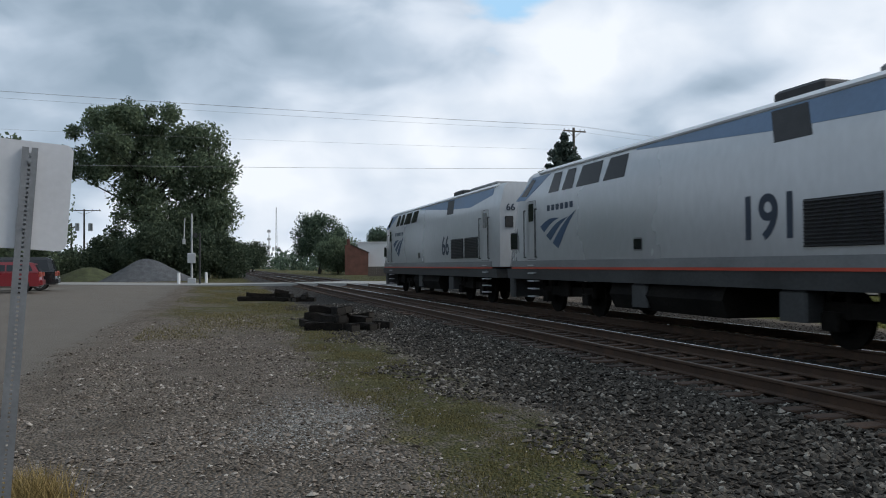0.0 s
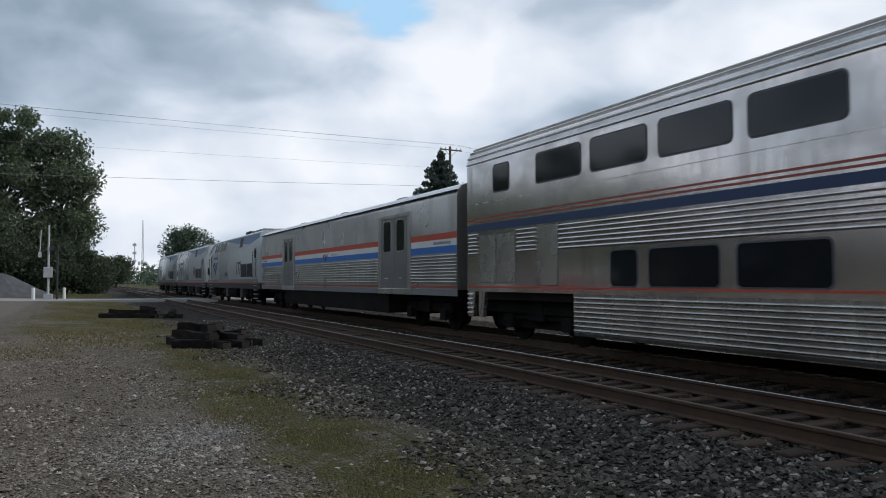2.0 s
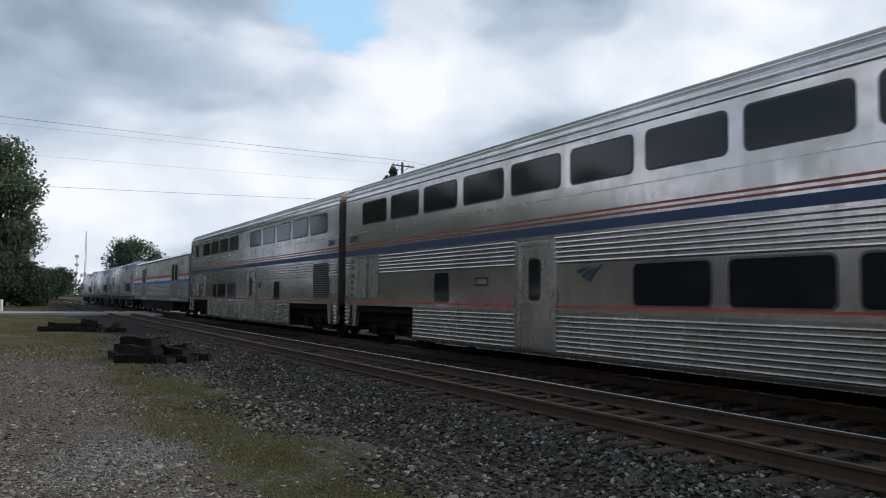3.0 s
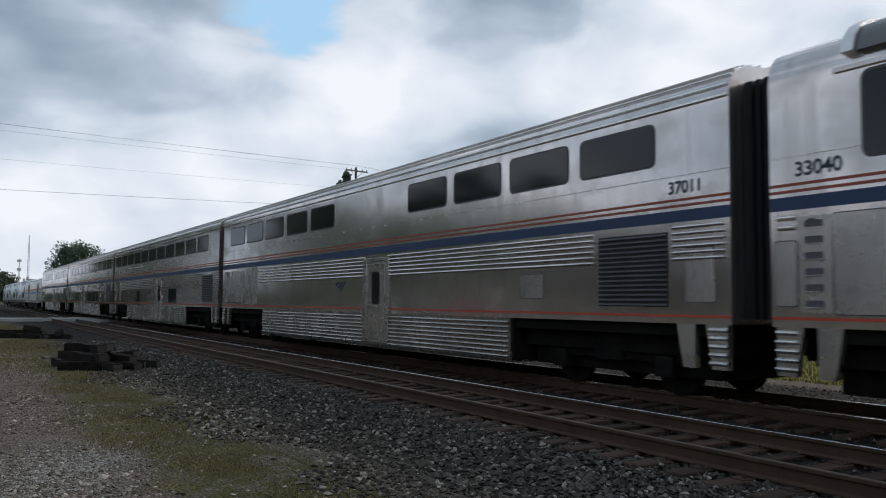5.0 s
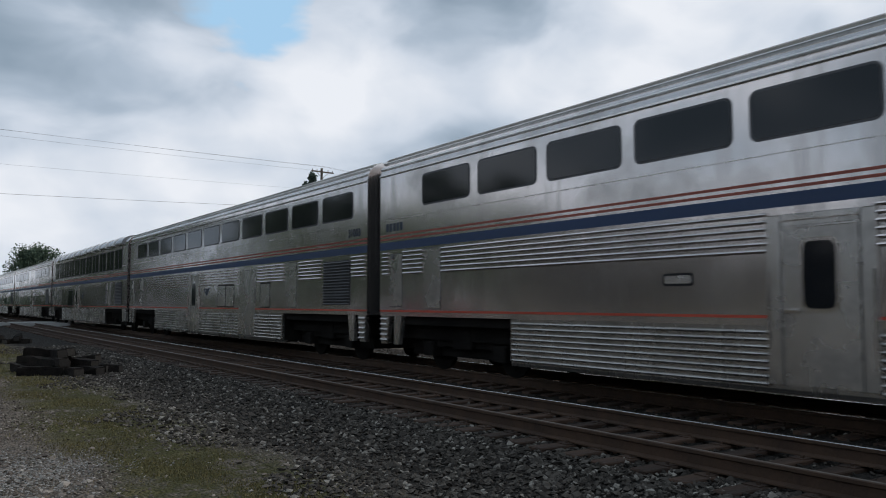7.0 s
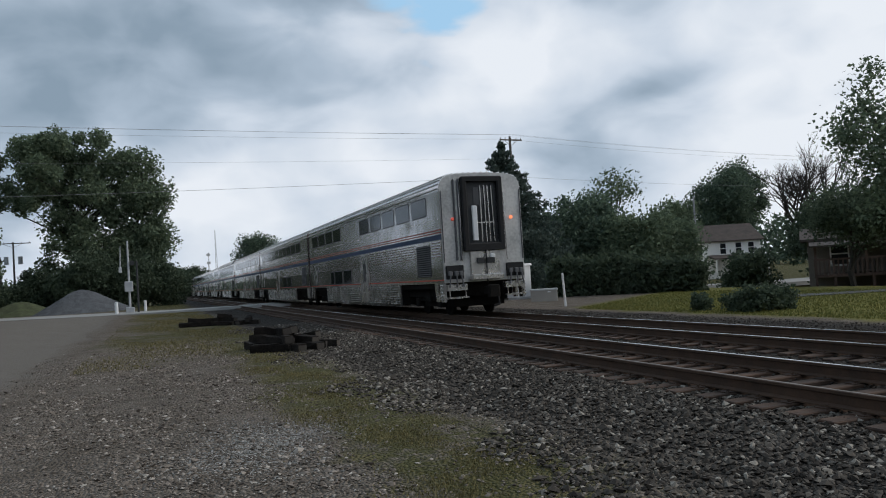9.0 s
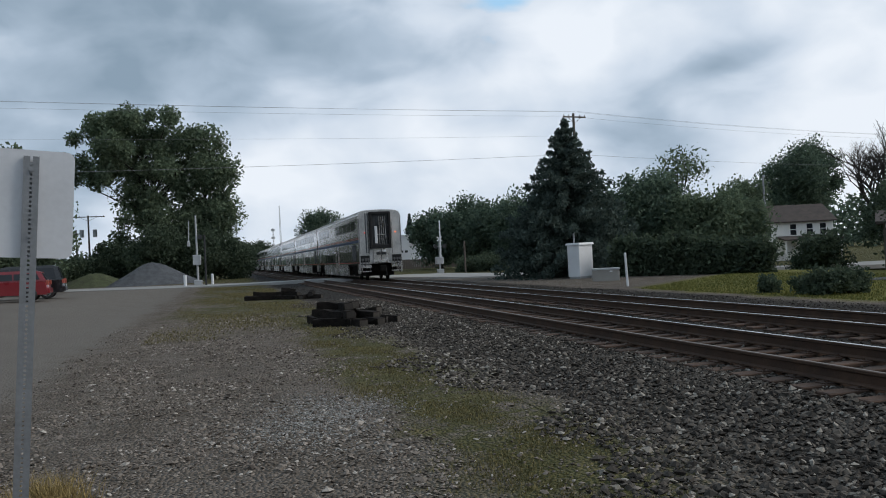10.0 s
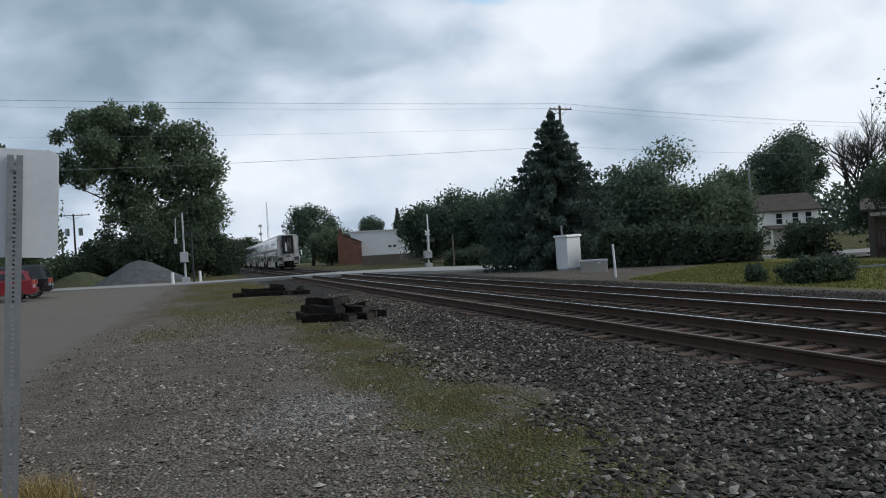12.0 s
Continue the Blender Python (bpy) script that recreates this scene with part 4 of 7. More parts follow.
    if lounge:
        for i in range(11):
            s = 1.62 + 2.09 * i

            def curve(s0, s1, off, material, name, sides):
                sh = Shape()
                for k in (sides,):
                    out = [(x * 1.0, z) for x, z in ARC[1:6]]
                    row = []
                    for j, (x, z) in enumerate(out):
                        dx, dz = (ARC[j + 2][0] - ARC[j][0]), (ARC[j + 2][1] - ARC[j][1])
                        q = math.hypot(dx, dz)
                        row.append((k * -1 * (x - dz / q * off), z + dx / q * off))
                    inner = [(k * -1 * x * 0.985, z - 0.01) for x, z in reversed(out)]
                    sh.extrude_y(row + inner, -s1, -s0)
                return sh.mesh(name, material, True)
            for k in (-1, 1):
                for j in range(2):
                    part("roof_window", kept(("dome", k), lambda: curve(0, 0.90, 0.10, DOMEGLASS, "roof_window", k)), car, "curved roof window, grey for mirrored sky", pose(0, -(s + 0.03 + j * 0.94), 0))
                part("roof_rib", kept(("domerib", k), lambda: curve(0, 0.16, 0.14, ROOFSTEEL, "roof_rib", k)), car, "bright roof rib", pose(0, -(s - 0.15), 0))
        part("ledge", kept("ledge", lambda: side_box(Shape(), 1.3, 24.6, 4.40, 4.46, 0.04).mesh("ledge", STEEL)), car)
    truck(car, TR1 - 0.1)
    truck(car, TR2 + 0.1)
    # end faces and the bellows between cars

    def bellows():
        sh = Shape()
        for i in range(5):
            y = -0.33 + 0.066 * i
            w = 1.05 if i % 2 else 1.12
            sh.box(-w, -w + 0.28, y, y + 0.066, 1.25, 4.55)
            sh.box(w - 0.28, w, y, y + 0.066, 1.25, 4.55)
            sh.box(-w, w, y, y + 0.066, 4.4, 4.7 if i % 2 else 4.74)
        return sh.mesh("diaphragm", BLACKRUBBER)
    part("diaphragm", kept("bell", lambda: Shape().add([], []) and bellows()), car, "black rubber diaphragm")
    if not last:
        part("diaphragm", kept("bell", bellows), car, "black rubber diaphragm", pose(0, -CAR, 0, 0, 0, 180))
        part("end_door", kept("enddoor", lambda: Shape().cbox(-0.5, 0.5, -0.02, 0.02, 1.3, 3.4, 0.01).mesh("end_door", DOORGREY)), car, "", pose(0, -REAR - 0.02, 0))
    part("coupler", kept("coupler", lambda: Shape().cbox(-0.14, 0.14, -0.2, 0.45, 0.72, 1.0, 0.03).cbox(-0.2, 0.2, 0.25, 0.5, 0.62, 1.05, 0.04).mesh("coupler", DARKUNDER)), car, "", pose(0, -CAR, 0, 0, 0, 180))
    if num:
        number(car, num, num_s, 3.24, 0.27)
    if plate_s:
        word_bars(car, plate_s, 3.24, 0.8, 0.19, 5, LETTER)
    if emblem_s:
        emblem(car, emblem_s, 1.92, 0.78, LOGOBLUE)
        word_bars(car, emblem_s, 2.14, 0.6, 0.05, 6, LOGOBLUE)
    part("marker_plate", kept("mplate", lambda: side_box(Shape(), 0.9, 1.0, 2.5, 2.58, 0.03, False).mesh("marker_plate", GASKET)), car)
    TRAIN.append((car, y_front))
    return car


def run(first, count, pitch=2.115, w=1.75, skip=()):
    return [(round(first + pitch * i, 2), round(first + pitch * i + w, 2)) for i in range(count) if i not in skip]


def make_double_deckers():
    y = -41.5
    double_decker(y, "stainless double-deck sleeping car with a blue stripe", run(3.88, 4) + run(14.22, 5), small_upper=[(1.82, 2.60)],
               lower=[(6.65, 7.45, 1.34, 2.02), (7.8, 9.55, 1.34, 2.02), (9.95, 11.7, 1.34, 2.02), (18.14, 18.92, 1.32, 2.02)], doors=[(13.95, 15.05)],
               grilles=[(23.1, 24.68, 1.42, 2.58)], panels=[(1.05, 1.92, 1.40, 2.6, 0), (2.0, 2.9, 1.40, 2.6, 0), (3.9, 4.75, 1.35, 2.68, 0), (24.85, 25.4, 1.5, 2.3, 0)],
               num="32041", num_s=24.9, emblem_s=16.0, flute_gaps=[(0.95, 3.0), (3.85, 4.8), (13.8, 15.2), (23.0, 24.75)])
    y -= CAR
    double_decker(y, "stainless double-deck sleeping car with tall lower windows", run(1.75, 11),
               lower=[(6.6, 7.38, 1.34, 2.05)] + [(14.1, 15.85, 1.34, 2.05), (16.22, 18.0, 1.34, 2.05), (18.36, 19.2, 1.34, 2.05)], doors=[(10.58, 11.64)],
               grilles=[(23.1, 24.68, 1.42, 2.58)], panels=[(0.4, 0.72, 1.45, 2.3, 0), (1.3, 2.1, 1.40, 2.6, 0), (2.3, 3.0, 1.40, 2.6, 0), (8.7, 9.2, 1.75, 1.87, 1), (22.15, 22.9, 1.35, 2.66, 0)], ladders=(1.0, 20.1),
               num="32099", num_s=1.05, emblem_s=12.9, flute_gaps=[(0.75, 3.1), (10.4, 11.8), (19.6, 20.55), (22.1, 24.75)])
    y -= CAR
    double_decker(y, "stainless double-deck dining car with a blue stripe", run(0.95, 11),
               lower=[(8.4, 9.2, 1.34, 2.05), (16.6, 18.3, 1.34, 2.05)], doors=[(13.9, 14.95)],
               grilles=[(23.1, 24.68, 1.42, 2.58)], panels=[(2.3, 3.0, 1.40, 2.6, 0)], ladders=(1.0,), emblem_s=12.0, flute_gaps=[(0.75, 3.1), (13.7, 15.1), (23.0, 24.75)])
    y -= CAR
    double_decker(y, "stainless double-deck coach with few windows", run(1.3, 5) + run(16.03, 4), doors=[(13.8, 14.85)],
               grilles=[(22.83, 24.4, 1.42, 2.58)], panels=[(0.5, 1.3, 1.40, 2.6, 0), (1.5, 3.2, 1.40, 2.6, 0), (3.3, 4.7, 1.35, 2.68, 0), (24.75, 25.3, 1.5, 2.3, 0), (20.6, 21.3, 1.55, 2.0, 0)],
               num="37011", num_s=24.75, emblem_s=12.1, flute_gaps=[(0.45, 4.8), (13.6, 15.0), (22.7, 24.5)])
    y -= CAR
    double_decker(y, "double-deck lounge car with tall windows and a glazed roof edge", run(1.68, 11, 2.09), lounge=True,
               lower=[(7.75, 9.47, 1.32, 2.33)], doors=[(10.6, 11.65)], grilles=[(22.83, 24.4, 1.42, 2.58)],
               panels=[(0.4, 0.72, 1.45, 2.3, 0), (1.25, 2.05, 1.35, 2.62, 0), (2.2, 3.2, 1.35, 2.4, 0), (3.4, 5.0, 1.35, 2.4, 0), (20.95, 21.6, 1.35, 2.62, 0)], ladders=(0.98, 20.5),
               num="33040", num_s=1.05, emblem_s=13.2, flute_gaps=[(0.72, 3.2), (10.4, 11.9), (22.7, 24.5)])
    y -= CAR
    double_decker(y, "stainless double-deck baggage coach with a wide lower door", run(1.87, 11), doors=[(10.8, 11.75)],
               panels=[(14.17, 15.0, 1.36, 2.08, 1), (15.07, 15.9, 1.36, 2.08, 1), (16.41, 17.95, 0.42, 2.55, 0), (18.42, 19.2, 1.36, 2.08, 1), (20.45, 21.25, 1.35, 2.66, 0), (0.8, 1.4, 1.40, 2.6, 0), (2.45, 3.05, 1.35, 2.66, 0)],
               grilles=[(23.1, 24.68, 1.42, 2.58)], num="31003", num_s=24.9, emblem_s=12.9, flute_gaps=[(0.75, 1.45), (2.4, 3.1), (10.65, 11.9), (16.25, 18.15), (20.35, 21.45), (22.95, 24.75)])
    y -= CAR
    double_decker(y, "stainless double-deck coach with a half-curtained lower window", run(2.25, 10, 2.09), doors=[(11.0, 12.05)],
               lower=[(14.43, 16.16, 1.34, 2.05), (16.55, 18.31, 1.34, 2.05)], panels=[(0.8, 1.35, 1.40, 2.6, 0), (2.3, 2.95, 1.35, 2.66, 0), (9.05, 9.55, 1.75, 1.87, 1)],
               grilles=[(23.1, 24.68, 1.42, 2.58)], emblem_s=13.25, plate_s=1.0, flute_gaps=[(0.75, 1.4), (2.25, 3.0), (10.8, 12.25), (23.0, 24.75)])
    y -= CAR
    end = double_decker(y, "last double-deck coach with an open-ended gangway", run(1.5, 4) + run(13.9, 5),
                     lower=[(6.65, 7.45, 1.34, 2.02), (7.8, 9.55, 1.34, 2.02), (9.95, 11.7, 1.34, 2.02)], doors=[(13.95, 15.05)],
                     grilles=[(22.7, 24.3, 1.42, 2.58)], panels=[(1.5, 2.6, 1.40, 2.6, 0)], flute_gaps=[(1.3, 2.8), (13.8, 15.2), (22.5, 24.5)], last=True)
    rear_end(end)


def rear_end(car):
    """What the end of the last car shows."""
    sh = Shape()
    prof = [(-SIDE + 0.01, 1.18)] + [(x * 0.995, z - 0.01) for x, z in ROOFPROF] + [(SIDE - 0.01, 1.18)]
    sh.loft([[(x, -REAR, z) for x, z in prof], [(x, -REAR - 0.03, z) for x, z in prof]])
    face = part("end_face", sh.mesh("end_face", mat("dirty_pale_end_panel", (0.46, 0.45, 0.435), 0.38, 0.5, 0.30, 1.2, 12, 0.05)), car, "dirty pale end panel")
    gang = Shape()
    for x0, x1 in ((-0.78, -0.58), (0.58, 0.78)):
        gang.cbox(x0, x1, -REAR - 0.24, -REAR - 0.03, 2.42, 4.80, 0.04)
    gang.cbox(-0.78, 0.78, -REAR - 0.24, -REAR - 0.03, 4.70, 4.88, 0.04)
    gang.cbox(-0.78, 0.78, -REAR - 0.24, -REAR - 0.03, 2.26, 2.52, 0.04)
    part("gangway_bellows", gang.mesh("gangway_bellows", BLACKRUBBER), face, "black rubber gangway surround")
    for x0, x1 in ((-0.90, -0.81), (-1.06, -0.98)):
        part("seal_strip", Shape().cbox(x0, x1, -REAR - 0.10, -REAR - 0.03, 1.95, 4.80, 0.03).mesh("seal_strip", GASKET), face, "dark rubber seal strip")
    part("end_door", Shape().cbox(-0.58, 0.58, -REAR - 0.07, -REAR - 0.03, 2.50, 4.70, 0.01).mesh("end_door", GRILLE), face, "dark end door in the gangway")
    part("door_pane", Shape().box(-0.3, 0.3, -REAR - 0.09, -REAR - 0.06, 3.85, 4.5).mesh("door_pane", DARKGLASS), face)
    part("door_panel", Shape().cbox(-0.40, -0.20, -REAR - 0.16, -REAR - 0.06, 2.62, 3.85, 0.03).mesh("door_panel", WHITEMETAL), face, "narrow pale panel in the gangway")
    part("door_rail", Shape().cbox(-0.18, 0.45, -REAR - 0.11, -REAR - 0.06, 3.22, 3.27, 0.01).mesh("door_rail", STEEL2), face)
    for x in (-0.05, 0.12, 0.26, 0.42):
        part("pull_rod", Shape().rod((x, -REAR - 0.12, 2.56), (x * 0.9, -REAR - 0.12, 4.55), 0.024).mesh("pull_rod", STEEL2), face)
    part("buffer_plate", Shape().cbox(-0.6, 0.6, -REAR - 0.35, -REAR - 0.03, 1.25, 1.42, 0.03).cbox(-0.55, 0.55, -REAR - 0.12, -REAR - 0.03, 1.42, 2.25, 0.02).cbox(-0.58, 0.58, -REAR - 0.17, -REAR - 0.1, 1.80, 1.85, 0.02).mesh("buffer_plate", STEEL2), face, "grey metal plate under the gangway")
    part("tail_lamp", Shape().turn([(0, 0.10), (0.05, 0.10), (0.07, 0.06)], pose(0.28, -REAR - 0.12, 2.05, 0, 0, -90), 14).mesh("tail_lamp", WHITEMETAL), face, "unlit pale round lamp")
    part("centre_cable", Shape().rod((0.02, -REAR - 0.19, 1.1), (0.02, -REAR - 0.19, 2.3), 0.025).mesh("centre_cable", BLACKRUBBER), face, "black hanging cable")
    for x in (-0.18, 0.2):
        part("bracket", Shape().cbox(x - 0.15, x + 0.15, -REAR - 0.2, -REAR - 0.1, 1.8, 2.0, 0.02).mesh("bracket", GRILLE), face)
    for k in (-1, 1):
        sh = Shape()
        sh.cbox(k * 1.15 - 0.33, k * 1.15 + 0.33, -REAR - 0.10, -REAR - 0.03, 1.30, 1.78, 0.02)
        part("jumper_recess", sh.mesh("jumper_recess", BLACKRUBBER), face, "dark cable recess")
        sh = Shape()
        for q in (-0.2, 0.02, 0.2):
            sh.cbox(k * 1.15 + q - 0.07, k * 1.15 + q + 0.07, -REAR - 0.2, -REAR - 0.1, 1.42, 1.58, 0.02)
            sh.rod((k * 1.15 + q, -REAR - 0.17, 1.45), (k * 1.15 + q * 1.3, -REAR - 0.2, 1.02), 0.025)
        part("jumper_cable", sh.mesh("jumper_cable", GASKET), face, "grey jumper cable sockets")
        sh = Shape().cbox(k * 1.1 - 0.38, k * 1.1 + 0.38, -REAR - 0.14, -REAR + 0.2, 0.9, 1.12, 0.02)
        sh.box(k * 1.1 - 0.36, k * 1.1 + 0.36, -REAR - 0.2, -REAR + 0.1, 0.62, 0.68)
        sh.rod((k * 0.8, -REAR - 0.12, 0.65), (k * 0.8, -REAR - 0.12, 0.95), 0.02).rod((k * 1.4, -REAR - 0.12, 0.65), (k * 1.4, -REAR - 0.12, 0.95), 0.02)
        part("end_step", sh.mesh("end_step", STEEL2), face)
        ml = part("marker_lamp", Shape().turn([(0, 0.055), (0.05, 0.055), (0.08, 0.04)], pose(k * 1.12, -REAR - 0.03, 3.4, 0, 0, -90), 14).mesh("marker_lamp", MARKER if k > 0 else DIMRED), face, "lit marker lamp" if k > 0 else "dim red marker lamp")
        part("grab_rail", Shape().rod((k * 0.85, -REAR - 0.1, 1.9), (k * 0.85, -REAR - 0.1, 4.3), 0.018).mesh("grab_rail", STEEL), face)
        part("drain_pipe", Shape().rod((k * 1.5, -REAR - 0.05, 1.9), (k * 1.5, -REAR - 0.05, 4.4), 0.02).mesh("drain_pipe", GASKET), face)
    part("air_hose", Shape().rod((0.25, -REAR - 0.4, 0.85), (0.3, -REAR - 0.45, 0.35), 0.04).rod((0.3, -REAR - 0.45, 0.35), (0.1, -REAR - 0.45, 0.3), 0.04).mesh("air_hose", BLACKRUBBER), face)


def make_baggage():
    L = 25.9
    car = thing("baggage_car", "grey baggage car with red, white and blue stripes", "train car", group="train")
    arc = [(-1.55, 3.78), (-1.52, 3.92), (-1.40, 4.06), (-1.15, 4.16), (-0.7, 4.22), (0, 4.25)]
    prof = [(-1.55, 1.20)] + arc + [(-x, z) for x, z in arc[-2::-1]] + [(1.55, 1.20)]
    part("body", Shape().extrude_y(prof, -25.6, -0.3).mesh("body", BAGGAGE, True), car, "grey ribbed metal car body")
    roof = [(x * 1.006, z + 0.012) for x, z in arc[1:]]
    roof = roof + [(-x, z) for x, z in roof[-2::-1]]
    part("roof", Shape().extrude_y(roof + [(1.3, 4.0), (-1.3, 4.0)], -25.58, -0.32).mesh("roof", ROOFSTEEL, True), car, "weathered roof in a brightened pale colour")
    part("gutter", side_box(Shape(), 0.3, 25.6, 3.92, 3.95, 0.03).mesh("gutter", BLACKRUBBER), car)
    gaps = ((5.35, 7.75), (19.4, 22.3))
    bands = ((0.32, 5.35), (7.75, 19.4), (22.3, 25.58))
    for name, z0, z1, m in (("red_stripe", 2.62, 2.80, RED), ("white_stripe", 2.43, 2.62, WHITE), ("blue_stripe", 2.23, 2.43, BRIGHTBLUE), ("thin_red_line", 1.235, 1.30, DULLRED)):
        sh = Shape()
        for a, b in bands:
            side_box(sh, a, b, z0, z1, 0.005)
        part(name, sh.mesh(name, m), car)
    fl = Shape()
    for a, b in bands:
        ribs(fl, a, b, 1.36, 2.20, 0.085, 0.034)
    part("fluting", fl.mesh("fluting", BAGGAGE, True), car, "ribbed metal lower side")
    for a, b in gaps:
        def leaf(s0, s1):
            w = s1 - s0
            d = part("door", Shape().cbox(-0.025, 0.02, -w / 2, w / 2, 1.22, 3.48, 0.008).mesh("door", DOORGREY), car, "grey baggage door leaf", pose(-SIDE, -(s0 + s1) / 2, 0))
            fr = part("window_frame", rounded(w * 0.60, 1.08, 0.12, 0.035, STEEL, "window_frame"), d, "bright window frame", pose(0, 0, 2.9))
            part("pane", rounded(w * 0.60 - 0.1, 0.98, 0.10, 0.040, DARKGLASS, "pane"), fr)
            part("handle", Shape().cbox(-0.06, -0.02, -0.12, 0.12, 1.5, 1.54, 0.01).mesh("handle", STEEL), d)
        mid = (a + b) / 2
        leaf(a + 0.25, mid - 0.01)
        leaf(mid + 0.01, b - 0.25)
        sh = Shape()
        for s in (a + 0.12, b - 0.12):
            sh.cbox(-SIDE - 0.045, -SIDE + 0.01, -s - 0.11, -s + 0.11, 1.05, 3.56, 0.015)
        sh.cbox(-SIDE - 0.045, -SIDE + 0.01, -b, -a, 3.49, 3.62, 0.015)
        sh.cbox(-SIDE - 0.06, -SIDE + 0.01, -b, -a, 1.02, 1.20, 0.015)
        part("door_surround", sh.mesh("door_surround", BAGGAGE), car)
    emblem(car, 12.9, 2.42, 0.9, LOGOBLUE)
    word_bars(car, 14.2, 2.50, 1.0, 0.08, 8, CABINETGREY)
    word_bars(car, 1.2, 2.52, 1.0, 0.07, 10, GASKET)
    word_bars(car, 24.6, 2.52, 1.2, 0.08, 11, GASKET)
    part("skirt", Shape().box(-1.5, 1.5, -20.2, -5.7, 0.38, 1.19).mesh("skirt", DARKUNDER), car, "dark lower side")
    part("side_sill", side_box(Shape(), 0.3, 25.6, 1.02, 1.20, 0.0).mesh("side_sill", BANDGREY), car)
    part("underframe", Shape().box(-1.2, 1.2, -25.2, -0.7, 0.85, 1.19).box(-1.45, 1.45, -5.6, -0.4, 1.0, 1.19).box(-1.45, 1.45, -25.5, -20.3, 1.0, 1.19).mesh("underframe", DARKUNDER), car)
    for s in (5.9, 12.6, 19.3):
        v = part("roof_vent", Shape().cbox(-0.75, 0.0, -0.45, 0.45, 4.12, 4.34, 0.06).mesh("roof_vent", BANDGREY), car, "low roof vent", pose(0, -s, 0))
    truck(car, 3.3)
    truck(car, L - 3.3)
    part("diaphragm", Shape().box(-0.9, -0.6, -0.3, 0.0, 1.2, 3.6).box(0.6, 0.9, -0.3, 0, 1.2, 3.6).box(-0.9, 0.9, -0.3, 0, 3.4, 3.7).mesh("diaphragm", BLACKRUBBER), car)
    part("diaphragm", Shape().box(-1.1, -0.6, -25.9, -25.6, 1.2, 3.9).box(0.6, 1.1, -25.9, -25.6, 1.2, 3.9).box(-1.1, 1.1, -25.9, -25.6, 3.5, 3.95).mesh("diaphragm", BLACKRUBBER), car)
    TRAIN.append((car, -15.6))


# ---- locomotives ----
SILLGREY = mat("dark_grey_sill_paint", (0.050, 0.052, 0.053), 0.6, 0.0, 0.3, 1.0, 16, 0.1)
LP = [(-1.55, 1.36), (-1.55, 3.42), (-1.36, 4.20), (-1.22, 4.33), (-0.6, 4.40), (0, 4.42)]
LOCO = LP + [(-x, z) for x, z in LP[-2::-1]]


def on_slope(s, z, off=0.006):
    """A place on the inclined upper side."""
    t = (z - 3.42) / 0.78
    x = -1.55 + 0.19 * t
    return (x - off * 0.97, -s, z + off * 0.24)


def slope_plate(pts, material, name, t0=0.004):
    """A plate on the inclined upper side; pts are (s, z)."""
    sh = Shape()
    sh.loft([[on_slope(s, z, -0.02) for s, z in pts], [on_slope(s, z, t0) for s, z in pts]])
    return sh.mesh(name, material)


def loco_body():
    sh = Shape()

    def section(s, w, rake, drop=0.0):
        out = []
        for x, z in LOCO:
            zz = min(z, 4.42 - drop)
            out.append((x * w, -(s + rake * max(0.0, zz - 2.35)), zz))
        return out
    sh.loft([section(0.35, 0.80, 0.85, 0.12), section(0.75, 0.93, 0.75, 0.05), section(1.5, 1.0, 0.45), section(3.2, 1.0, 0.0), section(20.2, 1.0, 0.0), section(20.75, 0.93, 0.0, 0.06)])
    return sh.mesh("body", SILVER, True)


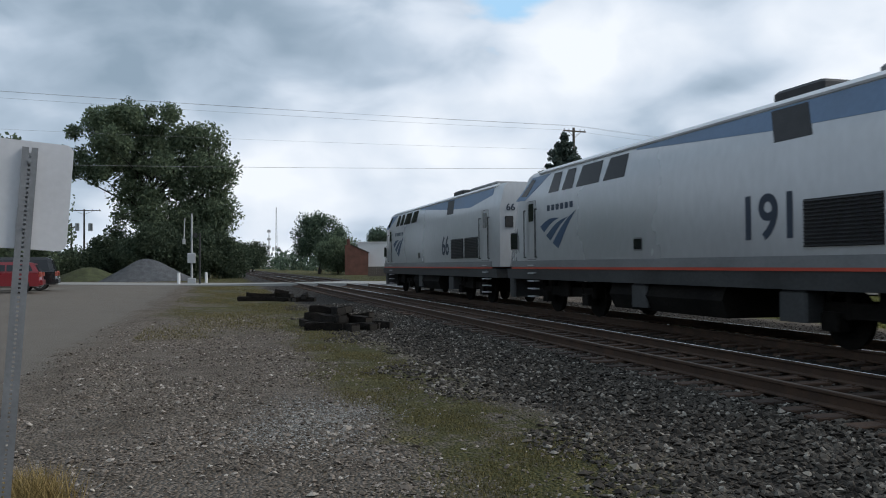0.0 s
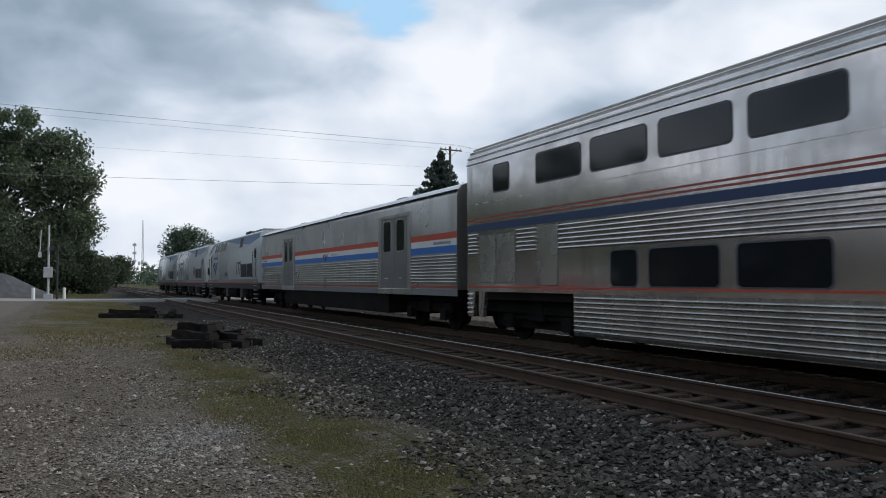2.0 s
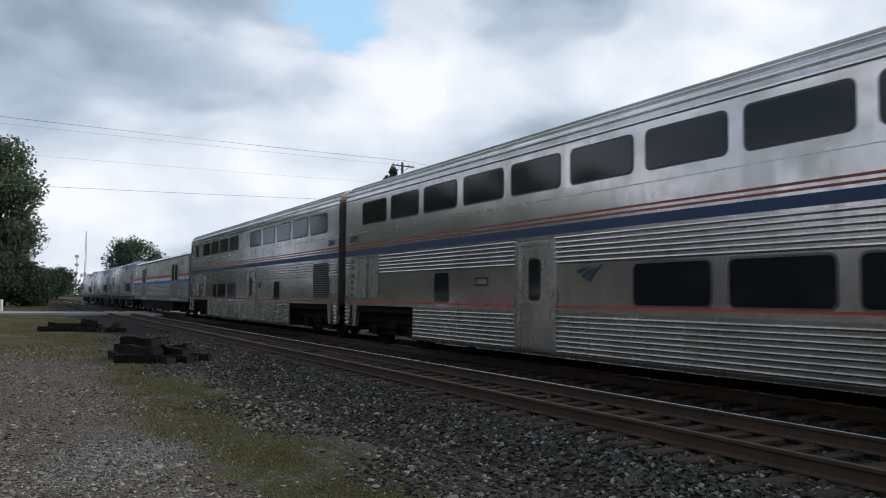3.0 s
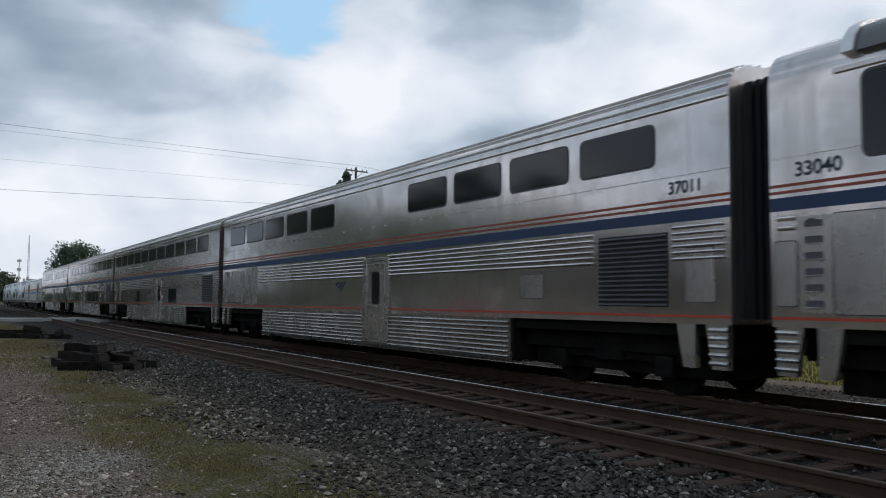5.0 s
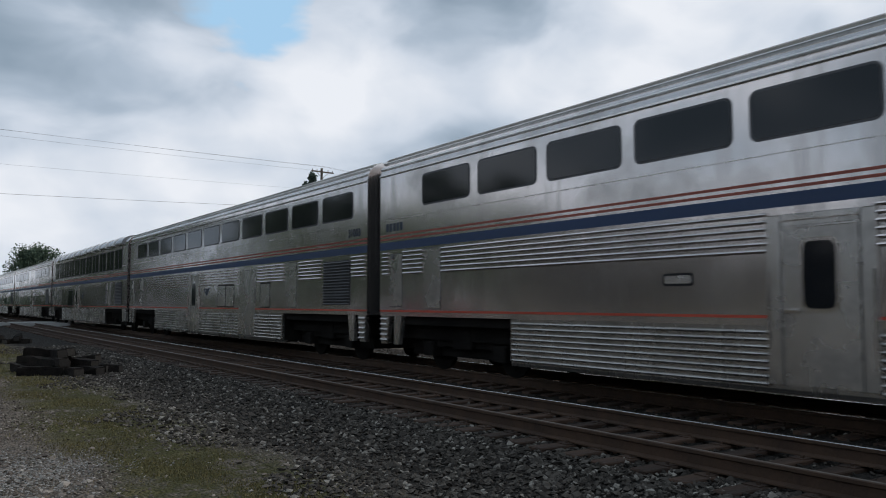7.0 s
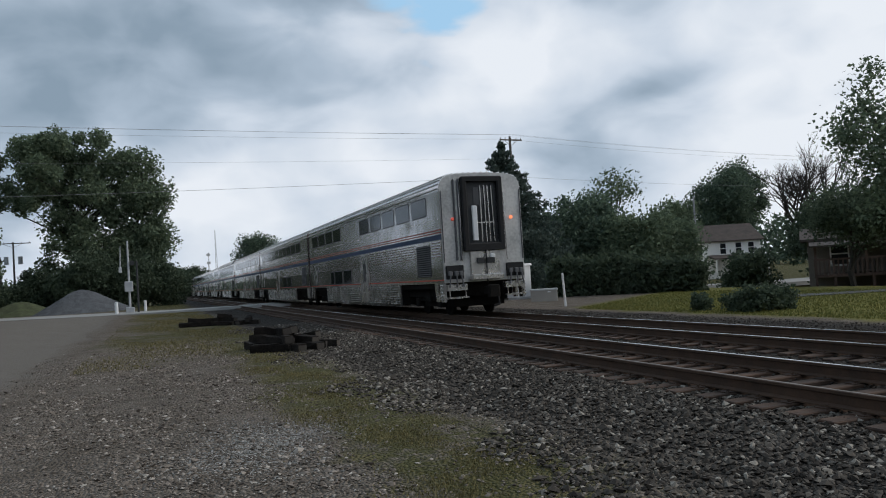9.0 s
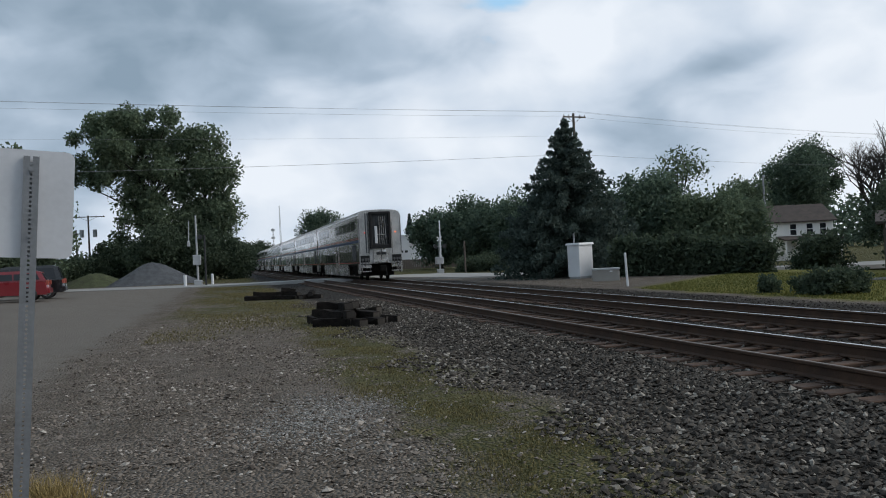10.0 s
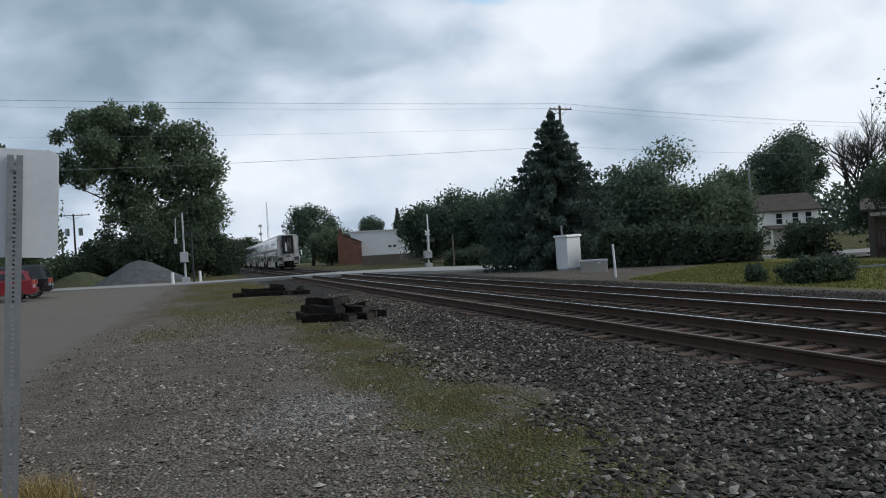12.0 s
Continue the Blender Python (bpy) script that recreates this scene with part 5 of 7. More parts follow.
def locomotive(y_front, num, label):
    car = thing("locomotive", label, "locomotive", group="train")
    part("body", kept("locobody", loco_body), car, "silver-grey locomotive body")
    for name, z0, z1, m, x in (("grey_band", 1.36, 1.56, BANDGREY, 1.555), ("red_line", 1.30, 1.36, RED, 1.55)):
        part(name, kept(name, lambda: side_box(Shape(), 1.2, 20.2, z0, z1, 0.004, True, x).mesh(name, m)), car)

    def sill():
        sh = Shape()
        prof = [(-1.53, 1.30), (-1.50, 0.98), (1.50, 0.98), (1.53, 1.30)]
        sh.extrude_y(prof, -20.6, -0.7)
        sh.cbox(-1.3, 1.3, -0.75, -0.3, 0.35, 1.3, 0.05)
        return sh.mesh("underframe", SILLGREY)
    part("underframe", kept("locosill", sill), car, "dark underframe")
    part("fuel_tank", kept("tank", lambda: Shape().extrude_y([(-1.35, 0.98), (-1.45, 0.7), (-1.3, 0.35), (1.3, 0.35), (1.45, 0.7), (1.35, 0.98)], -12.6, -7.9).mesh("fuel_tank", DARKUNDER)), car, "dark fuel tank")
    for k, s in enumerate((8.75, 14.0)):
        part("equipment_box", kept(("eqbox", 0), lambda: Shape().cbox(-1.45, -0.9, -0.35, 0.35, 0.42, 0.97, 0.04).mesh("equipment_box", SILLGREY)), car, "", pose(0, -s - 0.6, 0))
    truck(car, 4.6, 2.8, 0.5)
    truck(car, 16.6, 2.8, 0.5)
    # cab windows in the slope
    for s0, s1 in ((4.15, 4.95), (5.1, 5.9), (6.05, 7.5), (7.65, 8.85)):
        part("cab_window", kept(("cabw", s0), lambda: slope_plate([(s0 + 0.1, 3.55), (s1, 3.55), (s1 - 0.1 * 0, 4.12), (s0 + 0.28, 4.12)], CABGLASS, "cab_window", 0.012)), car, "dark cab side window")
    part("dark_panel", kept("dpanel", lambda: slope_plate([(14.3, 3.56), (15.25, 3.56), (15.0, 4.16), (14.05, 4.16)], GRILLE, "dark_panel", 0.010)), car)
    part("roof_blue", kept("rblue1", lambda: slope_plate([(9.2, 4.15), (14.1, 3.80), (17.5, 3.66), (20.0, 3.95), (20.0, 4.19), (9.2, 4.19)], ROOFBLUE, "roof_blue", 0.006)), car, "tapering blue flash along the roof edge")
    part("nose_blue", kept("nblue", lambda: slope_plate([(1.6, 3.5), (2.4, 3.46), (4.1, 4.16), (2.7, 4.16)], ROOFBLUE, "nose_blue", 0.006)), car, "blue flash by the cab")
    part("nose_window", kept("nwin", lambda: slope_plate([(2.0, 3.62), (2.5, 3.58), (3.0, 4.08), (2.7, 4.10)], CABGLASS, "nose_window", 0.014)), car)
    # doors, hatches, rails
    for s0, s1, z0, z1 in ((2.6, 3.3, 1.6, 3.4), (19.05, 19.85, 1.6, 3.42)):
        d = panel(car, s0, s1, z0, z1, "side_door", SILVER, "grey side door with grab rails")
        for s in (s0 - 0.1, s1 + 0.1):
            part("grab_rail", kept("lgrab", lambda: Shape().rod((-0.07, 0, -0.75), (-0.07, 0, 0.75), 0.018).box(-0.07, 0, -0.015, 0.015, -0.75, -0.72).box(-0.07, 0, -0.015, 0.015, 0.72, 0.75).mesh("grab_rail", GRILLE)), d, "", pose(0, (s0 + s1) / 2 - s, -0.1))
        part("door_window", kept("ldw", lambda: rounded(0.4, 0.55, 0.05, 0.018, DARKGLASS, "door_window")), d, "", pose(0, 0, 0.55))
    window(car, 1.15, 1.75, 1.95, 2.45, 0.04, "hatch", False, label="dark side hatch")
    window(car, 9.35, 9.7, 1.78, 2.02, 0.03, "hatch", False, label="small dark filler hatch")
    for i in range(5):
        part("step", kept("lstep", lambda: Shape().cbox(-1.60, -1.40, -0.25, 0.25, -0.02, 0.02, 0.005).mesh("step", CABINETGREY)), car, "", pose(0, -2.95, 0.45 + 0.24 * i))
        part("step", kept("lstep", lambda: None), car, "", pose(0, -19.45, 0.45 + 0.24 * i))
    for a, b in ((15.05, 16.75), (16.95, 18.6)):
        grille(car, a, b, 1.70, 2.50, 13, GRILLE)
    # roof gear
    part("roof_hatch", kept("rh1", lambda: Shape().cbox(-1.0, 1.0, -14.9, -13.6, 4.35, 4.62, 0.06).mesh("roof_hatch", GRILLE)), car, "dark raised exhaust hatch")
    part("roof_fan", kept("rh2", lambda: Shape().cbox(-1.1, 1.1, -19.4, -16.2, 4.36, 4.52, 0.06).mesh("roof_fan", BANDGREY)), car, "low fan housing on the roof")
    part("horn", kept("rh3", lambda: Shape().cbox(-0.5, -0.2, -4.2, -3.9, 4.4, 4.52, 0.03).rod((-0.35, -3.9, 4.5), (-0.35, -3.4, 4.5), 0.03, 0.07).mesh("horn", GRILLE)), car)
    part("roof_edge", kept("redge", lambda: Shape().extrude_y([(-1.37, 4.21), (-1.39, 4.25), (-1.22, 4.36), (-1.20, 4.33)], -20.2, -3.2).mesh("roof_edge", WHITEMETAL)), car, "pale rain strip along the roof")
    part("windscreen", kept("wscr", lambda: Shape().loft([[(-0.95, -1.62, 3.50), (0.95, -1.62, 3.50), (0.85, -2.12, 4.12), (-0.85, -2.12, 4.12)], [(-0.95, -1.52, 3.52), (0.95, -1.52, 3.52), (0.85, -2.02, 4.14), (-0.85, -2.02, 4.14)]]).mesh("windscreen", DARKGLASS)), car)
    emblem(car, 4.95, 2.44, 2.5, LOCOBLUE)
    word_bars(car, 5.1, 3.10, 1.9, 0.17, 6, LOGOBLUE)
    number(car, num, 14.15, 2.22, 1.12)
    # rear end
    part("rear_door", kept("lrd", lambda: Shape().cbox(-0.45, 0.45, -20.80, -20.74, 1.5, 3.5, 0.02).mesh("rear_door", SILVER)), car)
    part("rear_window", kept("lrw", lambda: Shape().cbox(-0.2, 0.2, -20.83, -20.79, 2.7, 3.3, 0.01).mesh("rear_window", DARKGLASS)), car)
    part("rear_hatch", kept("lrh", lambda: Shape().cbox(-1.25, -0.95, -20.80, -20.74, 2.75, 3.15, 0.01).mesh("rear_hatch", GRILLE)), car)
    part("rear_number", kept(("rno", num), lambda: letters(num, 0.34, LETTER, "rear_number")), car, "", pose(-1.05, -20.79, 3.45, 90, 0, 0))
    part("coupler", kept("lcoup", lambda: Shape().cbox(-0.2, 0.2, -21.05, -20.5, 0.65, 1.05, 0.04).box(-0.9, 0.9, -20.9, -20.5, 0.95, 1.3).mesh("coupler", DARKUNDER)), car)
    TRAIN.append((car, y_front))
    return car


locomotive(47.4, "66", "leading silver-grey passenger locomotive with a blue roof flash")
locomotive(26.4, "191", "silver-grey passenger locomotive numbered 191")
locomotive(5.4, "177", "silver-grey passenger locomotive numbered 177")
make_baggage()
make_double_deckers()


def motions():
    """The whole train rolls along its track at nearly one speed; ahead is by how much it runs before or behind."""
    ahead = ((0.0, 0.0), (1.5, 0.0), (2.0, 0.07), (2.5, 0.0), (3.0, 0.8), (4.0, 0.5), (5.0, 0.0), (5.5, 0.03), (6.0, 0.95), (6.5, 0.95), (7.0, 0.75), (8.0, 0.5), (8.8, 0.4), (12.0, 0.4))
    for car, y_front in TRAIN:
        walk(car, [(t, pose(TRAIN_X, y_front + SPEED * t + a, 0)) for t, a in ahead])


# ---- trees and shrubs ----
def leaf_mesh(name, centres, spread, count, size, material, seed, droop=0.0):
    """Many small leaf sprays round the given centres."""
    rng = np.random.default_rng(seed)
    c = np.asarray(centres, float)
    pick = rng.integers(0, len(c), count)
    d = rng.normal(0, 1, (count, 3))
    d /= np.linalg.norm(d, axis=1)[:, None]
    rad = 1.3 * rng.random(count) ** 0.66
    sp = np.asarray(spread, float)
    sp = sp[pick][:, None] if sp.ndim else sp
    p = c[pick] + d * rad[:, None] * sp
    a = rng.normal(0, 1, (count, 3))
    a /= np.linalg.norm(a, axis=1)[:, None]
    b = np.cross(a, rng.normal(0, 1, (count, 3)))
    b /= np.linalg.norm(b, axis=1)[:, None]
    s = size * rng.uniform(0.5, 1.4, (count, 1))
    a[:, 2] -= droop
    v = np.stack([p - a * s, p + b * s * 0.55, p + a * s, p - b * s * 0.5 + d * s * 0.25], 1)
    f = np.arange(count * 4).reshape(count, 4)
    me = bpy.data.meshes.new(name)
    me.from_pydata(v.reshape(-1, 3).tolist(), [], f.tolist())
    me.materials.append(material)
    return me


def limb(sh, a, b, r0, r1, rnd, bends=3):
    """A crooked tapering branch."""
    pts = [Vector(a).lerp(Vector(b), i / bends) for i in range(bends + 1)]
    for i in range(1, bends):
        pts[i] += Vector((rnd.uniform(-1, 1), rnd.uniform(-1, 1), rnd.uniform(-0.5, 1))) * (Vector(b) - Vector(a)).length * 0.08
    for i in range(bends):
        sh.rod(pts[i], pts[i + 1], r0 + (r1 - r0) * i / bends, r0 + (r1 - r0) * (i + 1) / bends, 6)


def tree(x, y, h, lobes, label, seed, n=9000, size=0.3, material=None, trunk=0.35, clump=1.6, per=0.35, z=None, name="tree", limbs=14):
    """lobes: (dx, dz, rx, rz) ellipsoids of the crown, seen along the line."""
    rnd = random.Random(seed)
    z0 = ground_height(x, y) - 0.05 if z is None else z
    t = thing(name, label, "tree", m=pose(x, y, z0))
    cs = []
    total = sum(rx * rx * rz for _, _, rx, rz in lobes)
    for dx, dz, rx, rz in lobes:
        for _ in range(max(5, int(per * 200 * rx * rx * rz / total))):
            while True:
                p = Vector((rnd.uniform(-1, 1), rnd.uniform(-1, 1), rnd.uniform(-1, 1)))
                if 0.25 < p.length < 1:
                    break
            cs.append((dx + p.x * rx, p.y * rx * 0.8, dz + p.z * rz))
    sp = [clump * rnd.uniform(0.55, 1.25) for _ in cs]
    tr = Shape()
    top = Vector((lobes[0][0] * 0.6, 0, lobes[0][1]))
    limb(tr, (0, 0, -0.2), top, trunk, trunk * 0.35, rnd, 5)
    part("trunk", tr.mesh("trunk", BARK), t, "dark bark trunk")
    for c in rnd.sample(cs, min(limbs, len(cs))):
        ls = Shape()
        f = rnd.uniform(0.35, 0.9)
        limb(ls, Vector((0, 0, -0.2)).lerp(top, f), c, trunk * 0.4 * (1.2 - f), 0.03, rnd)
        part("limb", ls.mesh("limb", BARK), t)
    part("crown", leaf_mesh("crown", cs, sp, int(n * 2.3), size * 0.62, material or LEAF, seed), t, "ragged leafy crown with gaps")
    return t


def polar(az, d):
    return d * math.sin(radians(az)), d * math.cos(radians(az))


# the tall trees past the stone heap
tree(-9.0, 126, 25, [(-1.5, 18.6, 9.4, 7.2), (-8.2, 18.6, 4.4, 5.6), (4.2, 19.5, 4.4, 5.6), (0.4, 9, 7.0, 7.0)], "tall broad-leaved tree with a ragged dark green crown", 3, 27000, 0.40, LEAF, 0.55, 1.6, 0.62, limbs=34)
tree(-1.3, 124, 21, [(0.6, 17.6, 3.3, 4.6), (0.4, 11, 3.4, 4.8), (-0.2, 5, 2.4, 3.6)], "slender broad-leaved tree leaning out of the clump", 4, 8500, 0.40, LEAF, 0.3, 1.6, 0.32)
for i, (x, y, h, w) in enumerate(((-13.5, 122, 6.5, 4.2), (-8.5, 118, 7.5, 4.5), (-3.2, 119, 7.0, 4.0), (1.6, 121, 6.0, 2.6), (-18.5, 121, 3.4, 3.0), (-23.5, 118, 2.8, 3.2), (-29, 116, 5.5, 4.5))):
    tree(x, y, h, [(0, h * 0.52, w, h * 0.48)], "dense dark shrub at the foot of the trees", 20 + i, 6500, 0.33, HEDGE, 0.15, 1.3, 0.3, name="shrub", limbs=4)
# by the line in the distance
tree(*polar(7.0, 172), 12.5, [(0, 8.2, 5.0, 4.4), (3.5, 5.5, 3.8, 4.2), (-3.2, 6.5, 2.8, 3.6)], "round-headed tree beside the railway", 31, 10000, 0.36, LEAF2, 0.4, 1.5, 0.5)
tree(*polar(8.3, 160), 7.0, [(0, 4.0, 4.5, 3.2)], "low green tree beside the railway", 32, 6000, 0.32, LEAF, 0.25, 1.3, 0.35)
tree(*polar(2.45, 235), 8.0, [(0, 4.6, 4.0, 3.4)], "distant rounded dark tree", 33, 4500, 0.42, HEDGE, 0.3, 1.5, 0.3)
tree(*polar(11.2, 185), 10.5, [(0, 7.0, 3.0, 3.0), (1.2, 5.0, 2.6, 2.5)], "tree behind the pale building", 34, 4500, 0.36, LEAF2, 0.3, 1.2, 0.3)
for i, (az, d, h, w) in enumerate(((15.3, 118, 8.4, 4.0), (17.2, 112, 9.2, 4.2), (19.4, 108, 9.4, 4.4), (21.3, 104, 9.6, 4.4), (23.6, 98, 9.0, 4.4), (26.5, 95, 8.5, 4.5))):
    tree(*polar(az, d), h, [(0, h * 0.56, w, h * 0.43)], "broad-leaved tree in a dark green row", 40 + i, 8500, 0.34, LEAF2, 0.3, 1.4, 0.42)
# right of the line
tree(*polar(29.3, 74), 9.0, [(0, 5.2, 3.6, 3.4)], "broad-leaved garden tree behind the hedge", 50, 8000, 0.27, LEAF2, 0.25, 1.2, 0.4, z=-1.0)
tree(*polar(31.8, 86), 11.8, [(0, 9.6, 2.8, 2.6), (-1.5, 8.2, 2.4, 2.2)], "thin-leaved pale tree with open branches", 51, 1100, 0.28, LEAF, 0.22, 1.2, 0.3, z=-1.0, limbs=24)
tree(*polar(34.2, 72), 6.8, [(-1.4, 4.2, 3.0, 2.6), (1.8, 4.0, 2.8, 2.4)], "low spreading garden tree", 52, 9500, 0.26, LEAF, 0.25, 1.1, 0.42, z=-1.0)
tree(*polar(39.2, 142), 18.5, [(0.5, 12.0, 6.2, 5.4), (-3.5, 10.5, 3.2, 4.0), (3.5, 13, 3.5, 4.6)], "large tree behind the white house", 53, 15000, 0.36, LEAF2, 0.5, 1.8, 0.5, z=-1.2)
tree(*polar(36.0, 130), 12.5, [(0, 8, 3.2, 4.0)], "tree beside the white house", 54, 5000, 0.34, LEAF, 0.3, 1.4, 0.3, z=-1.2)
tree(*polar(45.6, 66), 9.0, [(-0.5, 4.2, 3.4, 2.8), (3.0, 5.0, 3.0, 2.6)], "shade tree beside the porch house", 55, 8000, 0.24, HEDGE, 0.25, 1.1, 0.4)
tree(*polar(51.5, 41), 10.5, [(0, 6.8, 4.0, 3.6), (-2.8, 5.8, 2.4, 2.2), (1.5, 4.4, 3.4, 2.6)], "broad tree with feathery outer branches", 56, 8500, 0.17, LEAF, 0.28, 0.95, 0.5, limbs=24)
tree(*polar(46.6, 46), 5.2, [(0, 3.5, 2.0, 1.3), (2.2, 3.8, 1.9, 1.3)], "dark low-limbed tree before the porch house", 59, 9000, 0.13, HEDGE, 0.16, 0.8, 0.4)
tree(*polar(54.5, 60), 9.5, [(0, 5.0, 4.4, 4.2)], "dark tree at the edge of the gardens", 57, 8000, 0.28, HEDGE, 0.3, 1.2, 0.4)


# unseen trees, added so the far car sides mirror a dark mass
for i, (az, d_, h) in enumerate(((-12.6, 112, 17), (-15.5, 104, 18), (-19, 98, 17), (-23, 92, 18), (-28, 84, 16))):
    tree(*polar(az, d_), h, [(0, h * 0.6, 5.5, h * 0.4), (1.5, h * 0.35, 5.0, h * 0.33)], "tall broad-leaved tree beyond the parking lot", 90 + i, 7000, 0.5, LEAF, 0.4, 1.9, 0.4, limbs=8)
tree(*polar(50.2, 40), 8.0, [(0.4, 5.6, 2.4, 1.9), (2.6, 6.0, 2.2, 2.0)], "thin young tree before the porch house", 58, 2600, 0.17, LEAF, 0.14, 0.8, 0.4, limbs=22)


def bare_tree(x, y, h, seed, z):
    rnd = random.Random(seed)
    t = thing("bare_tree", "leafless tree with many fine twigs", "tree", m=pose(x, y, z))
    tr = Shape()
    tr.rod((0, 0, 0), (0.15, 0, h * 0.3), 0.28, 0.2)
    part("trunk", tr.mesh("trunk", BARK), t)
    for k in range(8):
        sh = Shape()

        def grow(a, way, length, r, depth):
            b = a + way * length
            sh.rod(a, b, r, r * 0.6, 5)
            if depth == 0:
                return
            for _ in range(3):
                w = (way + Vector((rnd.uniform(-0.8, 0.8), rnd.uniform(-0.8, 0.8), rnd.uniform(-0.25, 0.55)))).normalized()
                grow(a.lerp(b, rnd.uniform(0.5, 1.0)), w, length * rnd.uniform(0.55, 0.8), r * 0.55, depth - 1)
        ang = k * 0.785 + rnd.uniform(-0.3, 0.3)
        grow(Vector((0.15, 0, h * rnd.uniform(0.22, 0.3))), Vector((math.cos(ang) * 0.7, math.sin(ang) * 0.7, 1)).normalized(), h * 0.31, 0.2, 5)
        part("limb", sh.mesh("limb", BARK), t, "bare forked limb")
    return t


bare_tree(*polar(44.3, 80), 12.2, 9, -1.0)


def spruce(x, y, h, r, seed):
    rnd = random.Random(seed)
    t = thing("spruce", "dense blue-green spruce with tiered branches", "tree", m=pose(x, y, GROUND - 0.05))
    part("trunk", Shape().rod((0, 0, 0), (0, 0, h * 0.97), 0.22, 0.02).mesh("trunk", BARK), t)
    tiers = 22
    for i in range(tiers):
        f = i / (tiers - 1)
        z = 0.25 + (h - 0.7) * f ** 0.92
        rr = r * (1 - f) ** 0.84 * rnd.uniform(0.86, 1.12) + 0.16
        arms = max(6, int(15 * (1 - f) + 6))
        cs, sp = [], []
        for a in range(arms):
            ang = 6.283 * a / arms + rnd.uniform(-0.2, 0.2)
            L = rr * rnd.uniform(0.72, 1.12)
            for q in (0.3, 0.55, 0.8, 1.0):
                cs.append((math.cos(ang) * L * q, math.sin(ang) * L * q, z - 0.22 * L * q + (0.12 if q == 1.0 else 0)))
                sp.append(0.15 + 0.30 * (1 - f) * (1.1 - q * 0.4))
        part("branch_tier", leaf_mesh("branch_tier", cs, sp, int(400 + 6400 * (1 - f) ** 1.25), 0.125, NEEDLE, seed * 50 + i, 0.26), t)
    part("top_spray", leaf_mesh("top_spray", [(0, 0, h - 0.5), (0, 0, h - 0.2), (0.12, 0, h - 0.75), (-0.14, 0, h - 0.9)], 0.15, 160, 0.1, NEEDLE, seed), t)
    return t


spruce(*polar(24.35, 55.5), 10.8, 5.5, 7)
spruce(*polar(13.1, 190), 12.3, 1.6, 8)


def hedge(x0, y0, x1, y1, h0, h1, seed, label, w=0.9, z=GROUND, shrubs=9):
    """A row of grown-together shrubs."""
    rnd = random.Random(seed)
    hd = thing("hedge", label, "hedge")
    for i in range(shrubs):
        cs, sp = [], []
        for j in range(5):
            f = (i + (j + 0.5) / 5) / shrubs
            h = (h0 + (h1 - h0) * f) * rnd.uniform(0.85, 1.15)
            for k in range(5):
                cs.append((x0 + (x1 - x0) * f + rnd.uniform(-0.3, 0.3), y0 + (y1 - y0) * f + rnd.uniform(-w, w) * 0.5, z + h * (0.10 + 0.19 * k)))
                sp.append(0.5 * rnd.uniform(0.7, 1.2))
        part("shrub", leaf_mesh("shrub", cs, sp, 2400, 0.13, HEDGE, seed * 20 + i), hd)


hedge(*polar(27.6, 50), *polar(37.4, 47.5), 2.3, 1.55, 61, "long dark unclipped hedge")


def bush(x, y, w, h, seed, label, z=GROUND, material=None, name="bush", n=2600, leaf=0.06):
    rnd = random.Random(seed)
    cs = [(rnd.uniform(-w, w) * 0.36, rnd.uniform(-w, w) * 0.36, h * rnd.uniform(0.1, 0.78)) for _ in range(30)]
    solo(name, leaf_mesh("bush", cs, [w * 0.2 * rnd.uniform(0.7, 1.2) for _ in cs], n, leaf, material or HEDGE, seed), label, "bush", m=pose(x, y, z))


bush(*polar(37.25, 28.6), 0.7, 0.62, 71, "small dark rounded bush on the lawn")
bush(*polar(40.9, 27.0), 1.25, 0.85, 72, "wide dark bush on the lawn")
bush(*polar(39.6, 27.6), 0.9, 0.6, 74, "low dark bush beside the wide one")
bush(*polar(42.2, 27.8), 1.0, 0.75, 75, "small dark bush at the lawn's edge")
bush(*polar(40.4, 62), 3.6, 3.0, 73, "tall dark bush before the white house", z=-0.9, n=7000, leaf=0.13)
bush(*polar(19.0, 82), 3.2, 1.7, 76, "rounded bush beyond the crossing", n=4000, leaf=0.12)
bush(*polar(17.2, 84), 2.6, 1.5, 77, "low bush beyond the crossing", n=4000, leaf=0.12)


def far_woods():
    rng = random.Random(8)
    cs, sp = [], []
    for az0, az1, d, h in ((-26, -9, 330, 9), (-9, 1.0, 300, 7), (0.4, 4.6, 480, 7.5), (4, 16, 330, 7), (16, 34, 260, 9), (34, 62, 240, 12)):
        n = int((az1 - az0) * 7)
        for i in range(n):
            az = az0 + (az1 - az0) * i / n
            hh = h * rng.uniform(0.6, 1.1)
            x, y = polar(az, d * rng.uniform(0.95, 1.05))
            for k in range(4):
                cs.append((x + rng.uniform(-2, 2), y, GROUND + hh * (0.12 + 0.24 * k)))
                sp.append(2.2 * rng.uniform(0.7, 1.3))
    solo("far_woods", leaf_mesh("far_woods", cs, sp, 40000, 0.75, LEAF2, 81), "dark line of distant woods", "woods", kind="stuff")


far_woods()


